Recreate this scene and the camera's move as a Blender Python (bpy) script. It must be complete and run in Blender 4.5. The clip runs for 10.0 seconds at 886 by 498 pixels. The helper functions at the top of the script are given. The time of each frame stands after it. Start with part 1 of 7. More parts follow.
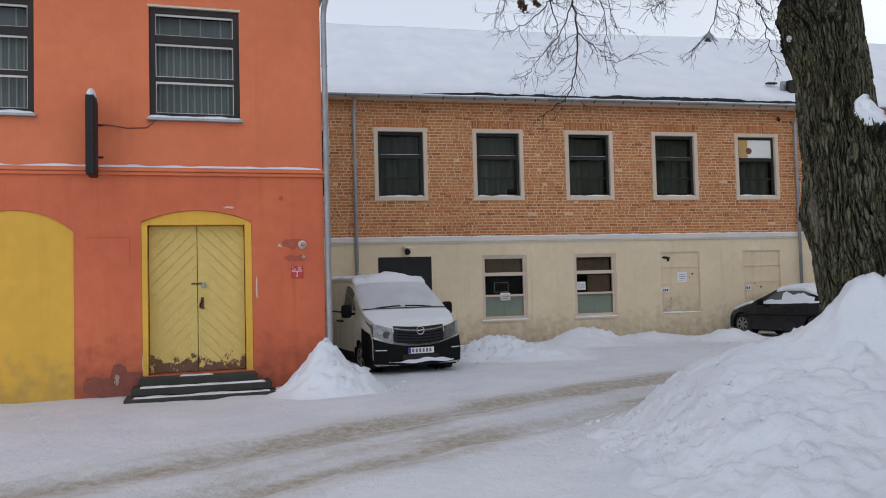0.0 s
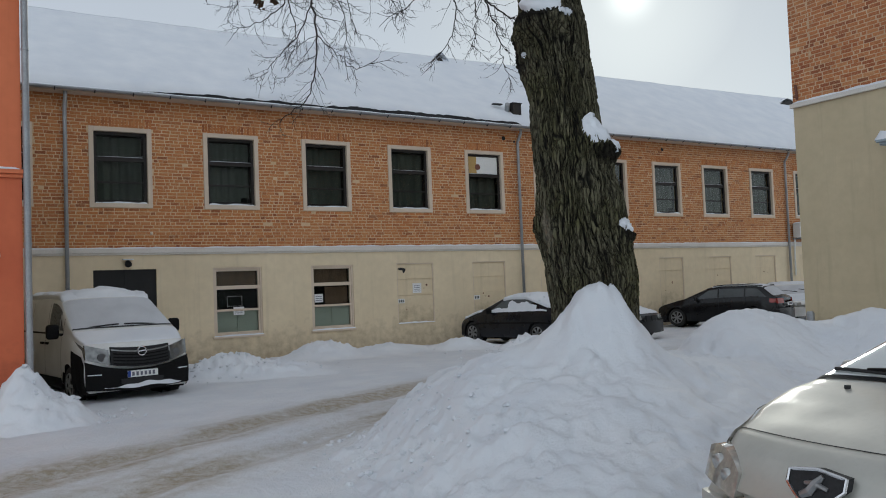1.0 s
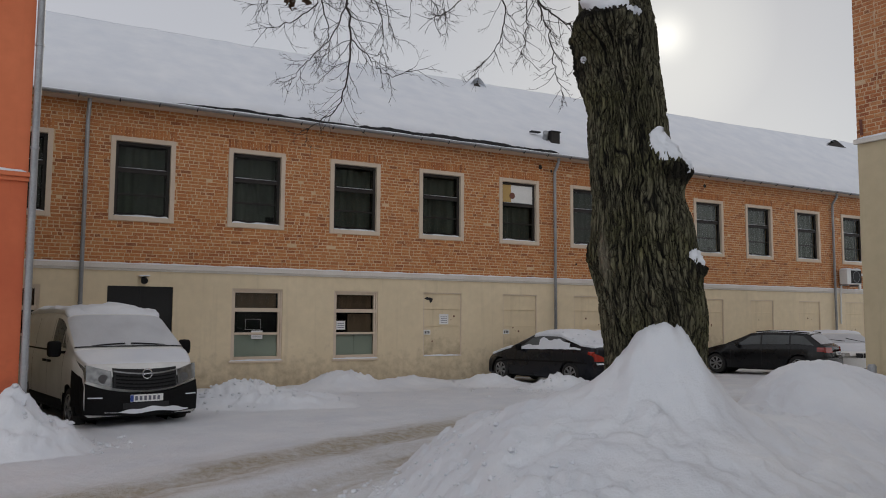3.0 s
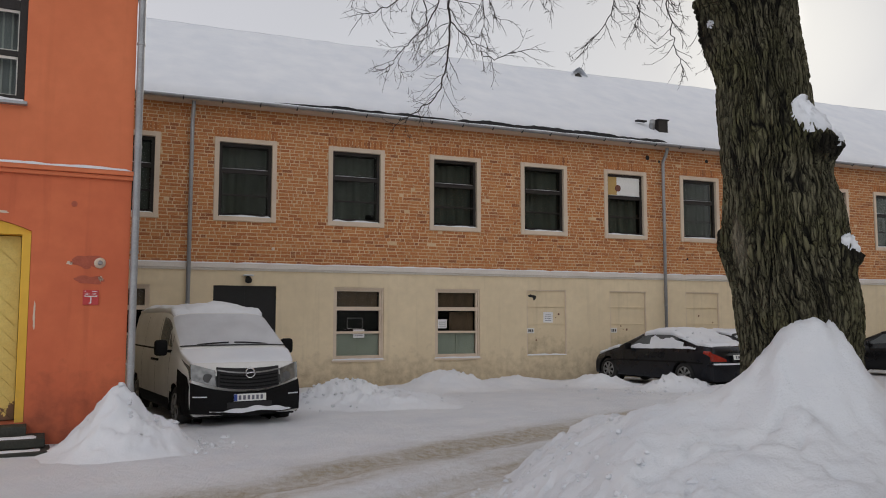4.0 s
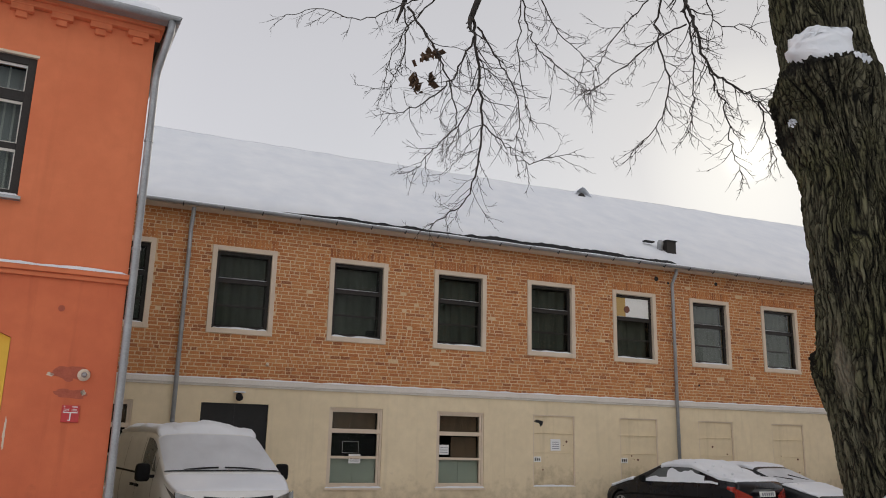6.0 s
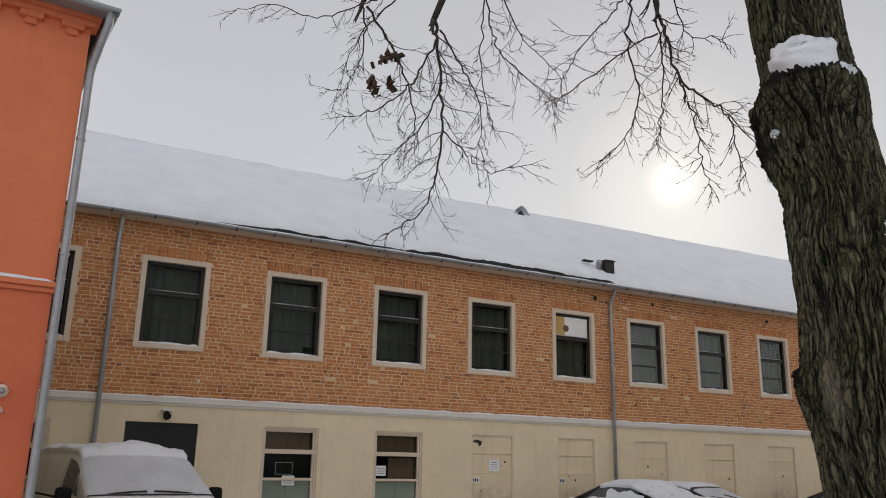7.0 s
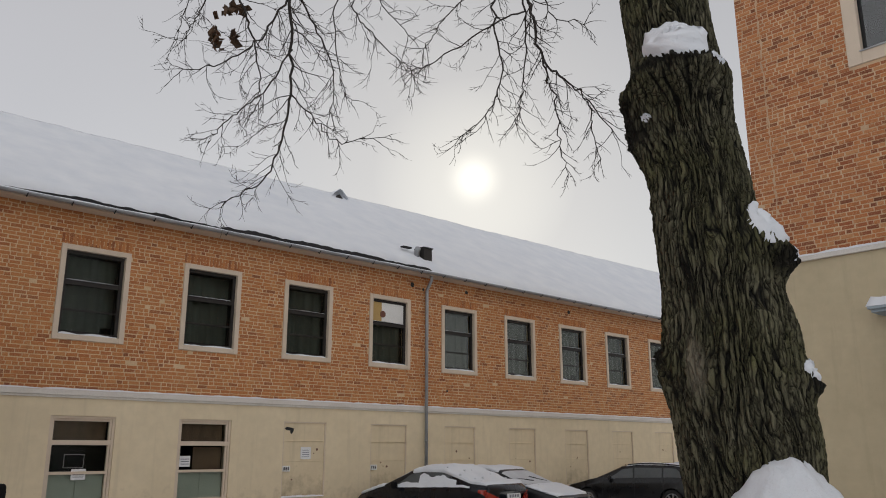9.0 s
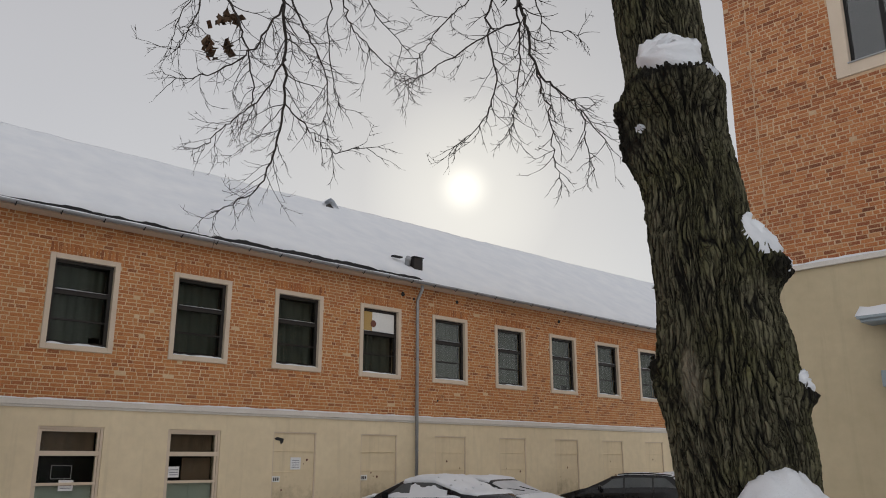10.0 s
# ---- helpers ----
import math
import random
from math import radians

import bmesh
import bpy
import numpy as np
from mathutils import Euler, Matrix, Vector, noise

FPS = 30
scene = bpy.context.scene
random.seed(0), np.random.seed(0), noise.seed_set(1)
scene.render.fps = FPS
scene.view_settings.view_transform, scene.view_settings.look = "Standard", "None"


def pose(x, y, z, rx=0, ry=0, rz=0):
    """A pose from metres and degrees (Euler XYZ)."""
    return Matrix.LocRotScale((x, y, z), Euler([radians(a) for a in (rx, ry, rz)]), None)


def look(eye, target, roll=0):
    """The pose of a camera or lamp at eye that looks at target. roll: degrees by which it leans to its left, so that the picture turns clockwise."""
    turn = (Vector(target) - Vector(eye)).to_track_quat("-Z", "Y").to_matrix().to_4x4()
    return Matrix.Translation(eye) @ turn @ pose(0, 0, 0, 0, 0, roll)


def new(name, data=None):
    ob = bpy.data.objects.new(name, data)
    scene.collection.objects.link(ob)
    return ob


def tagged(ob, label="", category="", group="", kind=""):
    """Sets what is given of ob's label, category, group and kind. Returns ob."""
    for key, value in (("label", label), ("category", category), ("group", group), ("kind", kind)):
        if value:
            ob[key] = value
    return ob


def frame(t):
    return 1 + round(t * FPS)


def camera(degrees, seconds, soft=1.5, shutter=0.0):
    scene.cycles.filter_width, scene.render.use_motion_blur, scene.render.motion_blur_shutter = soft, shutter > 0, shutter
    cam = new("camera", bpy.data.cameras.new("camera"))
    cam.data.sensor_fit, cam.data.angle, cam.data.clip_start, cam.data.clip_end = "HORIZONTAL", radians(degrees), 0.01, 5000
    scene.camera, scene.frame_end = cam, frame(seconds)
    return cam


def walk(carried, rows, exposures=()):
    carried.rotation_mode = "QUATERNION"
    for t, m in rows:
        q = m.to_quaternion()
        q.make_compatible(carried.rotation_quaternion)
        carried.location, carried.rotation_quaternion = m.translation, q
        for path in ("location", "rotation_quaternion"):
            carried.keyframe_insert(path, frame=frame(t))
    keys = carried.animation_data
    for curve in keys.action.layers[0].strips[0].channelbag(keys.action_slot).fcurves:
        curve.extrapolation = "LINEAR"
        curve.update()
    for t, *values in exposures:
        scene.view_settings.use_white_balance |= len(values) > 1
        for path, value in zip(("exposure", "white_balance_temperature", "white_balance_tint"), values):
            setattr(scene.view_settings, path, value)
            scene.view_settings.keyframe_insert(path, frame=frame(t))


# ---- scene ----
cam = camera(57.6, 10.0, soft=1.0)
PATH = [
    (0, (-3.129, -22.365, 1.511), (-2.689, -20.416, 1.596), -1.5),
    (0.5, (-3.033, -22.111, 1.513), (-2.3, -20.254, 1.631), -2.4),
    (1, (-2.975, -21.845, 1.523), (-1.934, -20.14, 1.616), -2.3),
    (1.5, (-2.843, -21.585, 1.498), (-1.625, -20.002, 1.606), -1.2),
    (2, (-2.671, -21.332, 1.512), (-1.424, -19.772, 1.611), 0.2),
    (2.5, (-2.575, -21.081, 1.513), (-1.396, -19.47, 1.628), 0.6),
    (3, (-2.51, -20.832, 1.529), (-1.526, -19.099, 1.701), 0.3),
    (3.2, (-2.445, -20.697, 1.51), (-1.553, -18.916, 1.693), 0.5),
    (4.5, (-2.297, -20.024, 1.504), (-1.571, -18.169, 1.678), -0.4),
    (4.7, (-2.337, -19.92, 1.513), (-1.646, -18.055, 1.718), -0.7),
    (5, (-2.317, -19.708, 1.509), (-1.69, -17.827, 1.77), -0.5),
    (5.5, (-2.397, -19.472, 1.563), (-1.716, -17.632, 1.949), 0.6),
    (5.7, (-2.374, -19.369, 1.561), (-1.647, -17.555, 1.984), 1.0),
    (6.8, (-2.486, -18.783, 1.565), (-1.623, -17.053, 2.078), 1.6),
    (7, (-2.495, -18.686, 1.568), (-1.57, -16.988, 2.079), 1.2),
    (7.5, (-2.609, -18.484, 1.563), (-1.528, -16.877, 2.064), 0.2),
    (8, (-2.627, -18.282, 1.529), (-1.48, -16.726, 2.042), -0.8),
    (8.5, (-2.6, -18.098, 1.531), (-1.374, -16.598, 2.028), -0.6),
    (9, (-2.634, -18.04, 1.544), (-1.311, -16.621, 2.032), -0.0),
    (9.5, (-2.665, -18.014, 1.551), (-1.322, -16.62, 2.053), -0.0),
    (10, (-2.664, -18.007, 1.551), (-1.326, -16.611, 2.061), -0.1),
]
walk(cam, [(t, look(eye, target, roll)) for t, eye, target, roll in PATH],
     exposures=((0, 0.53, 6050, 9), (0.5, 0.27, 6000, 9), (1, 0.17, 6050, 4), (1.5, 0.06, 6300, 6), (2.5, -0.02, 6450, 8), (3.2, 0.09, 6600, 10), (4.5, 0.38, 6750, 10),
                (5.5, 0.42, 6800, 10), (7, 0.28, 6700, 10), (10, 0.2, 6800, 9)))

# ---- light ----
SUN = Vector((0.672, 0.664, 0.327)).normalized()
world = bpy.data.worlds.new("winter_sky")
scene.world = world
world.use_nodes = True
wn, wl = world.node_tree.nodes, world.node_tree.links
wn.clear()


def wnode(kind, **kw):
    n = wn.new(kind)
    for k, v in kw.items():
        n.inputs[k].default_value = v
    return n


sky = wn.new("ShaderNodeTexSky")
sky.sky_type = "NISHITA"
sky.sun_disc = False
sky.sun_elevation = math.asin(SUN.z)
sky.sun_rotation = math.atan2(SUN.x, SUN.y)
sky.dust_density, sky.air_density = 0.2, 1.0
coord = wn.new("ShaderNodeTexCoord")
dot = wn.new("ShaderNodeVectorMath")
dot.operation = "DOT_PRODUCT"
dot.inputs[1].default_value = SUN
wl.new(coord.outputs["Generated"], dot.inputs[0])
# thin cloud, fill light added opposite the veiled sun; the sun's own soft disc
cloud = wn.new("ShaderNodeValToRGB")
cloud.color_ramp.elements[0].position, cloud.color_ramp.elements[0].color = 0.0, (0.80, 0.805, 0.84, 1)
cloud.color_ramp.elements[1].position, cloud.color_ramp.elements[1].color = 1.0, (0.56, 0.55, 0.52, 1)
for p, c in ((0.45, (0.725, 0.725, 0.76, 1)), (0.75, (0.50, 0.49, 0.51, 1)), (0.9, (0.42, 0.41, 0.425, 1)), (0.98, (0.42, 0.41, 0.415, 1)), (0.9965, (0.44, 0.43, 0.425, 1))):
    cloud.color_ramp.elements.new(p).color = c
half = wn.new("ShaderNodeMapRange")
half.inputs["From Min"].default_value, half.inputs["From Max"].default_value = -1, 1
wl.new(dot.outputs["Value"], half.inputs["Value"])
wl.new(half.outputs[0], cloud.inputs[0])
disc = wn.new("ShaderNodeMapRange")
disc.interpolation_type = "SMOOTHERSTEP"
disc.inputs["From Min"].default_value, disc.inputs["From Max"].default_value = radians(2.7), radians(-1.4)
disc.inputs["To Max"].default_value = 0.6
away = wn.new("ShaderNodeMath")
away.operation = "ARCCOSINE"
wl.new(dot.outputs["Value"], away.inputs[0])
wl.new(away.outputs[0], disc.inputs["Value"])
puff = wn.new("ShaderNodeTexNoise")
puff.inputs["Scale"].default_value, puff.inputs["Detail"].default_value = 1.6, 3
wl.new(coord.outputs["Generated"], puff.inputs["Vector"])
puffs = wn.new("ShaderNodeMapRange")
puffs.inputs["To Min"].default_value, puffs.inputs["To Max"].default_value = 0.88, 1.12
wl.new(puff.outputs["Fac"], puffs.inputs["Value"])
veil = wn.new("ShaderNodeBackground")
wl.new(cloud.outputs[0], veil.inputs["Color"])
up_axis = wn.new("ShaderNodeSeparateXYZ")
wl.new(coord.outputs["Generated"], up_axis.inputs[0])
haze = wn.new("ShaderNodeMapRange")
haze.inputs["To Min"].default_value, haze.inputs["To Max"].default_value = 1.10, 0.72
wl.new(up_axis.outputs["Z"], haze.inputs["Value"])
thin = wn.new("ShaderNodeMath")
thin.operation = "MULTIPLY"
wl.new(puffs.outputs[0], thin.inputs[0])
wl.new(haze.outputs[0], thin.inputs[1])
wl.new(thin.outputs[0], veil.inputs["Strength"])
blue = wn.new("ShaderNodeBackground")
blue.inputs["Strength"].default_value = 0.02
wl.new(sky.outputs[0], blue.inputs["Color"])
glow = wn.new("ShaderNodeBackground")
glow.inputs["Color"].default_value = (1.0, 0.96, 0.84, 1)
wl.new(disc.outputs[0], glow.inputs["Strength"])
add1, add2, wout = wn.new("ShaderNodeAddShader"), wn.new("ShaderNodeAddShader"), wn.new("ShaderNodeOutputWorld")
wl.new(veil.outputs[0], add1.inputs[0])
wl.new(blue.outputs[0], add1.inputs[1])
wl.new(add1.outputs[0], add2.inputs[0])
wl.new(glow.outputs[0], add2.inputs[1])
wl.new(add2.outputs[0], wout.inputs["Surface"])

sun = new("sun", bpy.data.lights.new("sun", "SUN"))
sun.data.energy, sun.data.angle, sun.data.color = 0.5, radians(12), (1.0, 0.93, 0.82)
sun.matrix_world = look((0, 0, 40), Vector((0, 0, 40)) - SUN)


# ---- materials ----
def nodes_of(name):
    m = bpy.data.materials.new(name)
    m.use_nodes = True
    nt = m.node_tree
    return m, nt.nodes, nt.links, nt.nodes["Principled BSDF"]


def noise_tex(n, l, vec, scale, detail=5.0, rough=0.55, kind="ShaderNodeTexNoise"):
    t = n.new(kind)
    t.inputs["Scale"].default_value = scale
    if kind == "ShaderNodeTexNoise":
        t.inputs["Detail"].default_value, t.inputs["Roughness"].default_value = detail, rough
    l.new(vec, t.inputs["Vector"])
    return t


def ramp(n, l, fac, stops):
    r = n.new("ShaderNodeValToRGB")
    els = r.color_ramp.elements
    els[0].position, els[0].color = stops[0][0], (*stops[0][1], 1)
    els[1].position, els[1].color = stops[-1][0], (*stops[-1][1], 1)
    for p, c in stops[1:-1]:
        els.new(p).color = (*c, 1)
    l.new(fac, r.inputs[0])
    return r


def mix(n, l, fac, a, b, blend="MIX"):
    m = n.new("ShaderNodeMix")
    m.data_type, m.blend_type = "RGBA", blend
    for value, socket in ((fac, m.inputs[0]), (a, m.inputs[6]), (b, m.inputs[7])):
        if isinstance(value, (int, float)):
            socket.default_value = value
        elif isinstance(value, tuple):
            socket.default_value = (*value, 1)
        else:
            l.new(value, socket)
    return m.outputs[2]


def mapped(n, l, value, a, b, c=0.0, d=1.0):
    m = n.new("ShaderNodeMapRange")
    m.inputs["From Min"].default_value, m.inputs["From Max"].default_value = a, b
    m.inputs["To Min"].default_value, m.inputs["To Max"].default_value = c, d
    l.new(value, m.inputs["Value"])
    return m.outputs[0]


def bump(n, l, bsdf, height, strength, distance):
    b = n.new("ShaderNodeBump")
    b.inputs["Strength"].default_value, b.inputs["Distance"].default_value = strength, distance
    l.new(height, b.inputs["Height"])
    l.new(b.outputs[0], bsdf.inputs["Normal"])


def plain(name, light, dark, rough=0.7, metal=0.0, big=1.5, fine=40.0, relief=0.3, depth=0.004, coat=0.0, stretch=(1, 1, 1), spec=0.5):
    """A surface of two tones, with broad patches and fine grain."""
    m, n, l, b = nodes_of(name)
    tc = n.new("ShaderNodeTexCoord")
    mp = n.new("ShaderNodeMapping")
    mp.inputs["Scale"].default_value = stretch
    l.new(tc.outputs["Object"], mp.inputs[0])
    n1 = noise_tex(n, l, mp.outputs[0], big)
    n2 = noise_tex(n, l, mp.outputs[0], fine, 4)
    c = mix(n, l, mapped(n, l, n1.outputs[0], 0.3, 0.7), dark, light)
    c = mix(n, l, mapped(n, l, n2.outputs[0], 0.25, 0.75, 0, 0.45), c, tuple(0.72 * x for x in dark))
    l.new(c, b.inputs["Base Color"])
    l.new(mapped(n, l, n2.outputs[0], 0.3, 0.7, rough - 0.08, min(1, rough + 0.08)), b.inputs["Roughness"])
    b.inputs["Metallic"].default_value = metal
    b.inputs["Coat Weight"].default_value = coat
    b.inputs["Specular IOR Level"].default_value = spec
    if relief:
        bump(n, l, b, n2.outputs[0], relief, depth)
    return m


def plaster(name, light, dark, stain, low=0.2, high=1.2, rough=0.85, streak=0.5):
    """Painted render: cloudy patches, faint runs, and damp dirt near its foot with a ragged edge."""
    m, n, l, b = nodes_of(name)
    tc = n.new("ShaderNodeTexCoord")
    o = tc.outputs["Object"]
    big, mid, fine = noise_tex(n, l, o, 0.7, 4), noise_tex(n, l, o, 4.5, 6), noise_tex(n, l, o, 90, 3)
    mp = n.new("ShaderNodeMapping")
    mp.inputs["Scale"].default_value = (5, 5, 0.35)
    l.new(o, mp.inputs[0])
    runs = noise_tex(n, l, mp.outputs[0], 1.0, 5, 0.6)
    c = mix(n, l, mapped(n, l, big.outputs[0], 0.32, 0.68), dark, light)
    c = mix(n, l, mapped(n, l, mid.outputs[0], 0.35, 0.75, 0, 0.35), c, tuple(0.8 * x for x in dark))
    c = mix(n, l, mapped(n, l, runs.outputs[0], 0.55, 0.8, 0, streak), c, tuple(0.75 * x for x in dark))
    sep = n.new("ShaderNodeSeparateXYZ")
    l.new(o, sep.inputs[0])
    edge = n.new("ShaderNodeMath")
    edge.operation = "ADD"
    l.new(sep.outputs["Z"], edge.inputs[0])
    l.new(mapped(n, l, mid.outputs[0], 0.2, 0.8, -0.9, 0.5), edge.inputs[1])
    damp = mapped(n, l, edge.outputs[0], low, high, 1, 0)
    grit = n.new("ShaderNodeMath")
    grit.operation = "MULTIPLY"
    l.new(damp, grit.inputs[0])
    l.new(mapped(n, l, fine.outputs[0], 0.25, 0.6, 0.55, 1.0), grit.inputs[1])
    c = mix(n, l, grit.outputs[0], c, stain)
    l.new(c, b.inputs["Base Color"])
    b.inputs["Roughness"].default_value = rough
    b.inputs["Specular IOR Level"].default_value = 0.25
    add = n.new("ShaderNodeMath")
    add.operation = "ADD"
    l.new(fine.outputs[0], add.inputs[0])
    l.new(mid.outputs[0], add.inputs[1])
    bump(n, l, b, add.outputs[0], 0.35, 0.006)
    return m


def brickwork(name, island, tones):
    m, n, l, b = nodes_of(name)
    if island:
        rnd = n.new("ShaderNodeNewGeometry").outputs["Random Per Island"]
    else:
        rnd = n.new("ShaderNodeObjectInfo").outputs["Random"]
    geo = n.new("ShaderNodeNewGeometry")
    pos = geo.outputs["Position"]
    c = ramp(n, l, rnd, tones).outputs[0]
    broad, fine = noise_tex(n, l, pos, 0.55, 4), noise_tex(n, l, pos, 34, 5)
    zone, mott = noise_tex(n, l, pos, 0.9, 3), noise_tex(n, l, pos, 3.4, 5, 0.65)
    c = mix(n, l, mapped(n, l, broad.outputs[0], 0.45, 0.72, 0, 0.45), c, (0.46, 0.20, 0.085))
    c = mix(n, l, mapped(n, l, broad.outputs[0], 0.44, 0.22, 0, 0.5), c, (0.25, 0.10, 0.05))
    c = mix(n, l, mapped(n, l, zone.outputs[0], 0.60, 0.72, 0, 0.45), c, (0.34, 0.10, 0.045))
    c = mix(n, l, mapped(n, l, mott.outputs[0], 0.58, 0.74, 0, 0.45), c, (0.16, 0.075, 0.045))
    c = mix(n, l, mapped(n, l, mott.outputs[0], 0.40, 0.26, 0, 0.4), c, (0.52, 0.29, 0.13))
    grain = noise_tex(n, l, pos, 150, 3)
    c = mix(n, l, mapped(n, l, fine.outputs[0], 0.52, 0.72, 0, 0.6), c, (0.54, 0.35, 0.20))
    c = mix(n, l, mapped(n, l, fine.outputs[0], 0.42, 0.2, 0, 0.5), c, (0.15, 0.06, 0.035))
    c = mix(n, l, mapped(n, l, grain.outputs[0], 0.45, 0.2, 0, 0.6), c, (0.16, 0.065, 0.04))
    l.new(c, b.inputs["Base Color"])
    b.inputs["Roughness"].default_value, b.inputs["Specular IOR Level"].default_value = 0.9, 0.2
    bump(n, l, b, fine.outputs[0], 0.7, 0.006)
    return m


def snow_mat(name, dirty=False, tone=1.0, relief=0.4):
    m, n, l, b = nodes_of(name)
    pos = n.new("ShaderNodeNewGeometry").outputs["Position"]
    lump, mid, fine = noise_tex(n, l, pos, 1.3, 5), noise_tex(n, l, pos, 9, 6, 0.65), noise_tex(n, l, pos, 70, 4)
    c = mix(n, l, mapped(n, l, lump.outputs[0], 0.3, 0.7), (0.66 * tone, 0.685 * tone, 0.73 * tone), (0.75 * tone, 0.765 * tone, 0.79 * tone))
    if dirty:
        at = n.new("ShaderNodeAttribute")
        at.attribute_name = "dirt"
        k = n.new("ShaderNodeMath")
        k.operation = "MULTIPLY"
        l.new(at.outputs["Fac"], k.inputs[0])
        l.new(mapped(n, l, mid.outputs[0], 0.25, 0.66, 0.35, 1.0), k.inputs[1])
        c = mix(n, l, k.outputs[0], c, (0.36, 0.305, 0.215))
        k2 = n.new("ShaderNodeMath")
        k2.operation = "MULTIPLY"
        l.new(k.outputs[0], k2.inputs[0])
        l.new(mapped(n, l, fine.outputs[0], 0.5, 0.7), k2.inputs[1])
        c = mix(n, l, k2.outputs[0], c, (0.22, 0.18, 0.125))
    l.new(c, b.inputs["Base Color"])
    b.inputs["Roughness"].default_value, b.inputs["Specular IOR Level"].default_value = 0.65, 0.3
    add = n.new("ShaderNodeMath")
    add.operation = "MULTIPLY_ADD"
    l.new(fine.outputs[0], add.inputs[0])
    add.inputs[1].default_value = 0.25
    l.new(mid.outputs[0], add.inputs[2])
    bump(n, l, b, add.outputs[0], 0.8 if dirty else relief, 0.06 if dirty else 0.03)
    return m


def glass_mat(name, tint=(0.75, 0.8, 0.8), rough=0.02, gain=1.0):
    """Thin glazing: clear, with a mirror's gloss that grows at grazing angles."""
    m, n, l, b = nodes_of(name)
    n.remove(b)
    clear, gloss, fr, mx = n.new("ShaderNodeBsdfTransparent"), n.new("ShaderNodeBsdfGlossy"), n.new("ShaderNodeFresnel"), n.new("ShaderNodeMixShader")
    clear.inputs[0].default_value = (*tint, 1)
    gloss.inputs["Roughness"].default_value = rough
    fr.inputs["IOR"].default_value = 1.5
    k = n.new("ShaderNodeMath")
    k.operation = "MULTIPLY"
    k.use_clamp = True
    k.inputs[1].default_value = 2.0 * gain
    l.new(fr.outputs[0], k.inputs[0])
    l.new(k.outputs[0], mx.inputs[0])
    l.new(clear.outputs[0], mx.inputs[1])
    l.new(gloss.outputs[0], mx.inputs[2])
    l.new(mx.outputs[0], n["Material Output"].inputs[0])
    return m


BRICK_TONES = [(0.0, (0.24, 0.088, 0.042)), (0.12, (0.38, 0.138, 0.053)), (0.45, (0.47, 0.18, 0.064)), (0.85, (0.51, 0.213, 0.077)), (1.0, (0.52, 0.235, 0.093))]
M = {}
M["brick_joined"] = brickwork("old_brick_joined", True, BRICK_TONES)
M["brick"] = brickwork("old_brick", False, BRICK_TONES)
RED_TONES = [(0.0, (0.17, 0.06, 0.032)), (0.2, (0.32, 0.105, 0.047)), (0.5, (0.42, 0.15, 0.06)), (0.85, (0.48, 0.185, 0.073)), (1.0, (0.50, 0.24, 0.11))]
M["red_brick_joined"] = brickwork("red_brick_joined", True, RED_TONES)
M["red_brick"] = brickwork("red_brick", False, RED_TONES)
M["old_mortar"] = plain("dirty_old_mortar", (0.66, 0.47, 0.30), (0.48, 0.32, 0.20), 0.95, fine=30, relief=0.8, depth=0.008)
M["mortar"] = plain("lime_mortar", (0.72, 0.53, 0.34), (0.56, 0.38, 0.22), 0.95, fine=30, relief=0.8, depth=0.008)
M["beige"] = plaster("beige_render", (0.75, 0.63, 0.44), (0.67, 0.56, 0.385), (0.36, 0.29, 0.20), -0.6, 0.42)
# the beige render again, with shade worked into a darker colour
M["beige_shaded"] = plaster("beige_render_shade", (0.55, 0.46, 0.31), (0.48, 0.40, 0.265), (0.25, 0.20, 0.14), -0.6, 0.4)
M["infill"] = plaster("beige_infill", (0.73, 0.61, 0.42), (0.64, 0.53, 0.36), (0.3, 0.24, 0.16), -0.6, 0.4)
M["surround"] = plain("stone_surround", (0.70, 0.58, 0.46), (0.61, 0.50, 0.39), 0.85, fine=60)
M["band"] = plain("pale_string_course", (0.74, 0.70, 0.65), (0.64, 0.59, 0.53), 0.85)
M["red"] = plaster("orange_red_paint", (0.72, 0.215, 0.10), (0.64, 0.178, 0.082), (0.36, 0.10, 0.055), -0.5, 0.45, streak=0.35)
M["red_low"] = plaster("faded_red_paint", (0.67, 0.18, 0.082), (0.56, 0.135, 0.066), (0.27, 0.075, 0.042), -0.4, 0.6, streak=0.6)
M["yellow"] = plaster("ochre_yellow_paint", (0.78, 0.465, 0.07), (0.68, 0.395, 0.06), (0.44, 0.28, 0.07), -0.5, 0.4, streak=0.4)
M["snow"] = snow_mat("fresh_snow")
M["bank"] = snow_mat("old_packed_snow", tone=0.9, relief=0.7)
M["roof_snow"] = snow_mat("smooth_roof_snow", relief=0.1)
M["ground"] = snow_mat("trodden_snow", True)
M["frame"] = plain("dark_window_wood", (0.024, 0.018, 0.014), (0.013, 0.010, 0.009), 0.7, fine=60)
M["glass"] = glass_mat("window_glass", tint=(0.78, 0.8, 0.78), gain=0.06)
M["clear_glass"] = glass_mat("clean_window_glass", tint=(0.8, 0.82, 0.82), gain=1.0)
# near-black, so the dimness of unlit rooms is in the colour
M["room"] = plain("unlit_room_shade", (0.035, 0.037, 0.035), (0.02, 0.022, 0.02), 0.95, relief=0)
# curtain tone also holds the grey reflection that the low-gloss panes lack
M["curtain"] = plain("pane_reflection_grey_curtain", (0.15, 0.162, 0.142), (0.08, 0.09, 0.078), 0.9, big=0.8, fine=2, relief=0, stretch=(3, 3, 0.4))
M["blind"] = plain("pale_vertical_blind", (0.62, 0.64, 0.63), (0.5, 0.52, 0.51), 0.8)
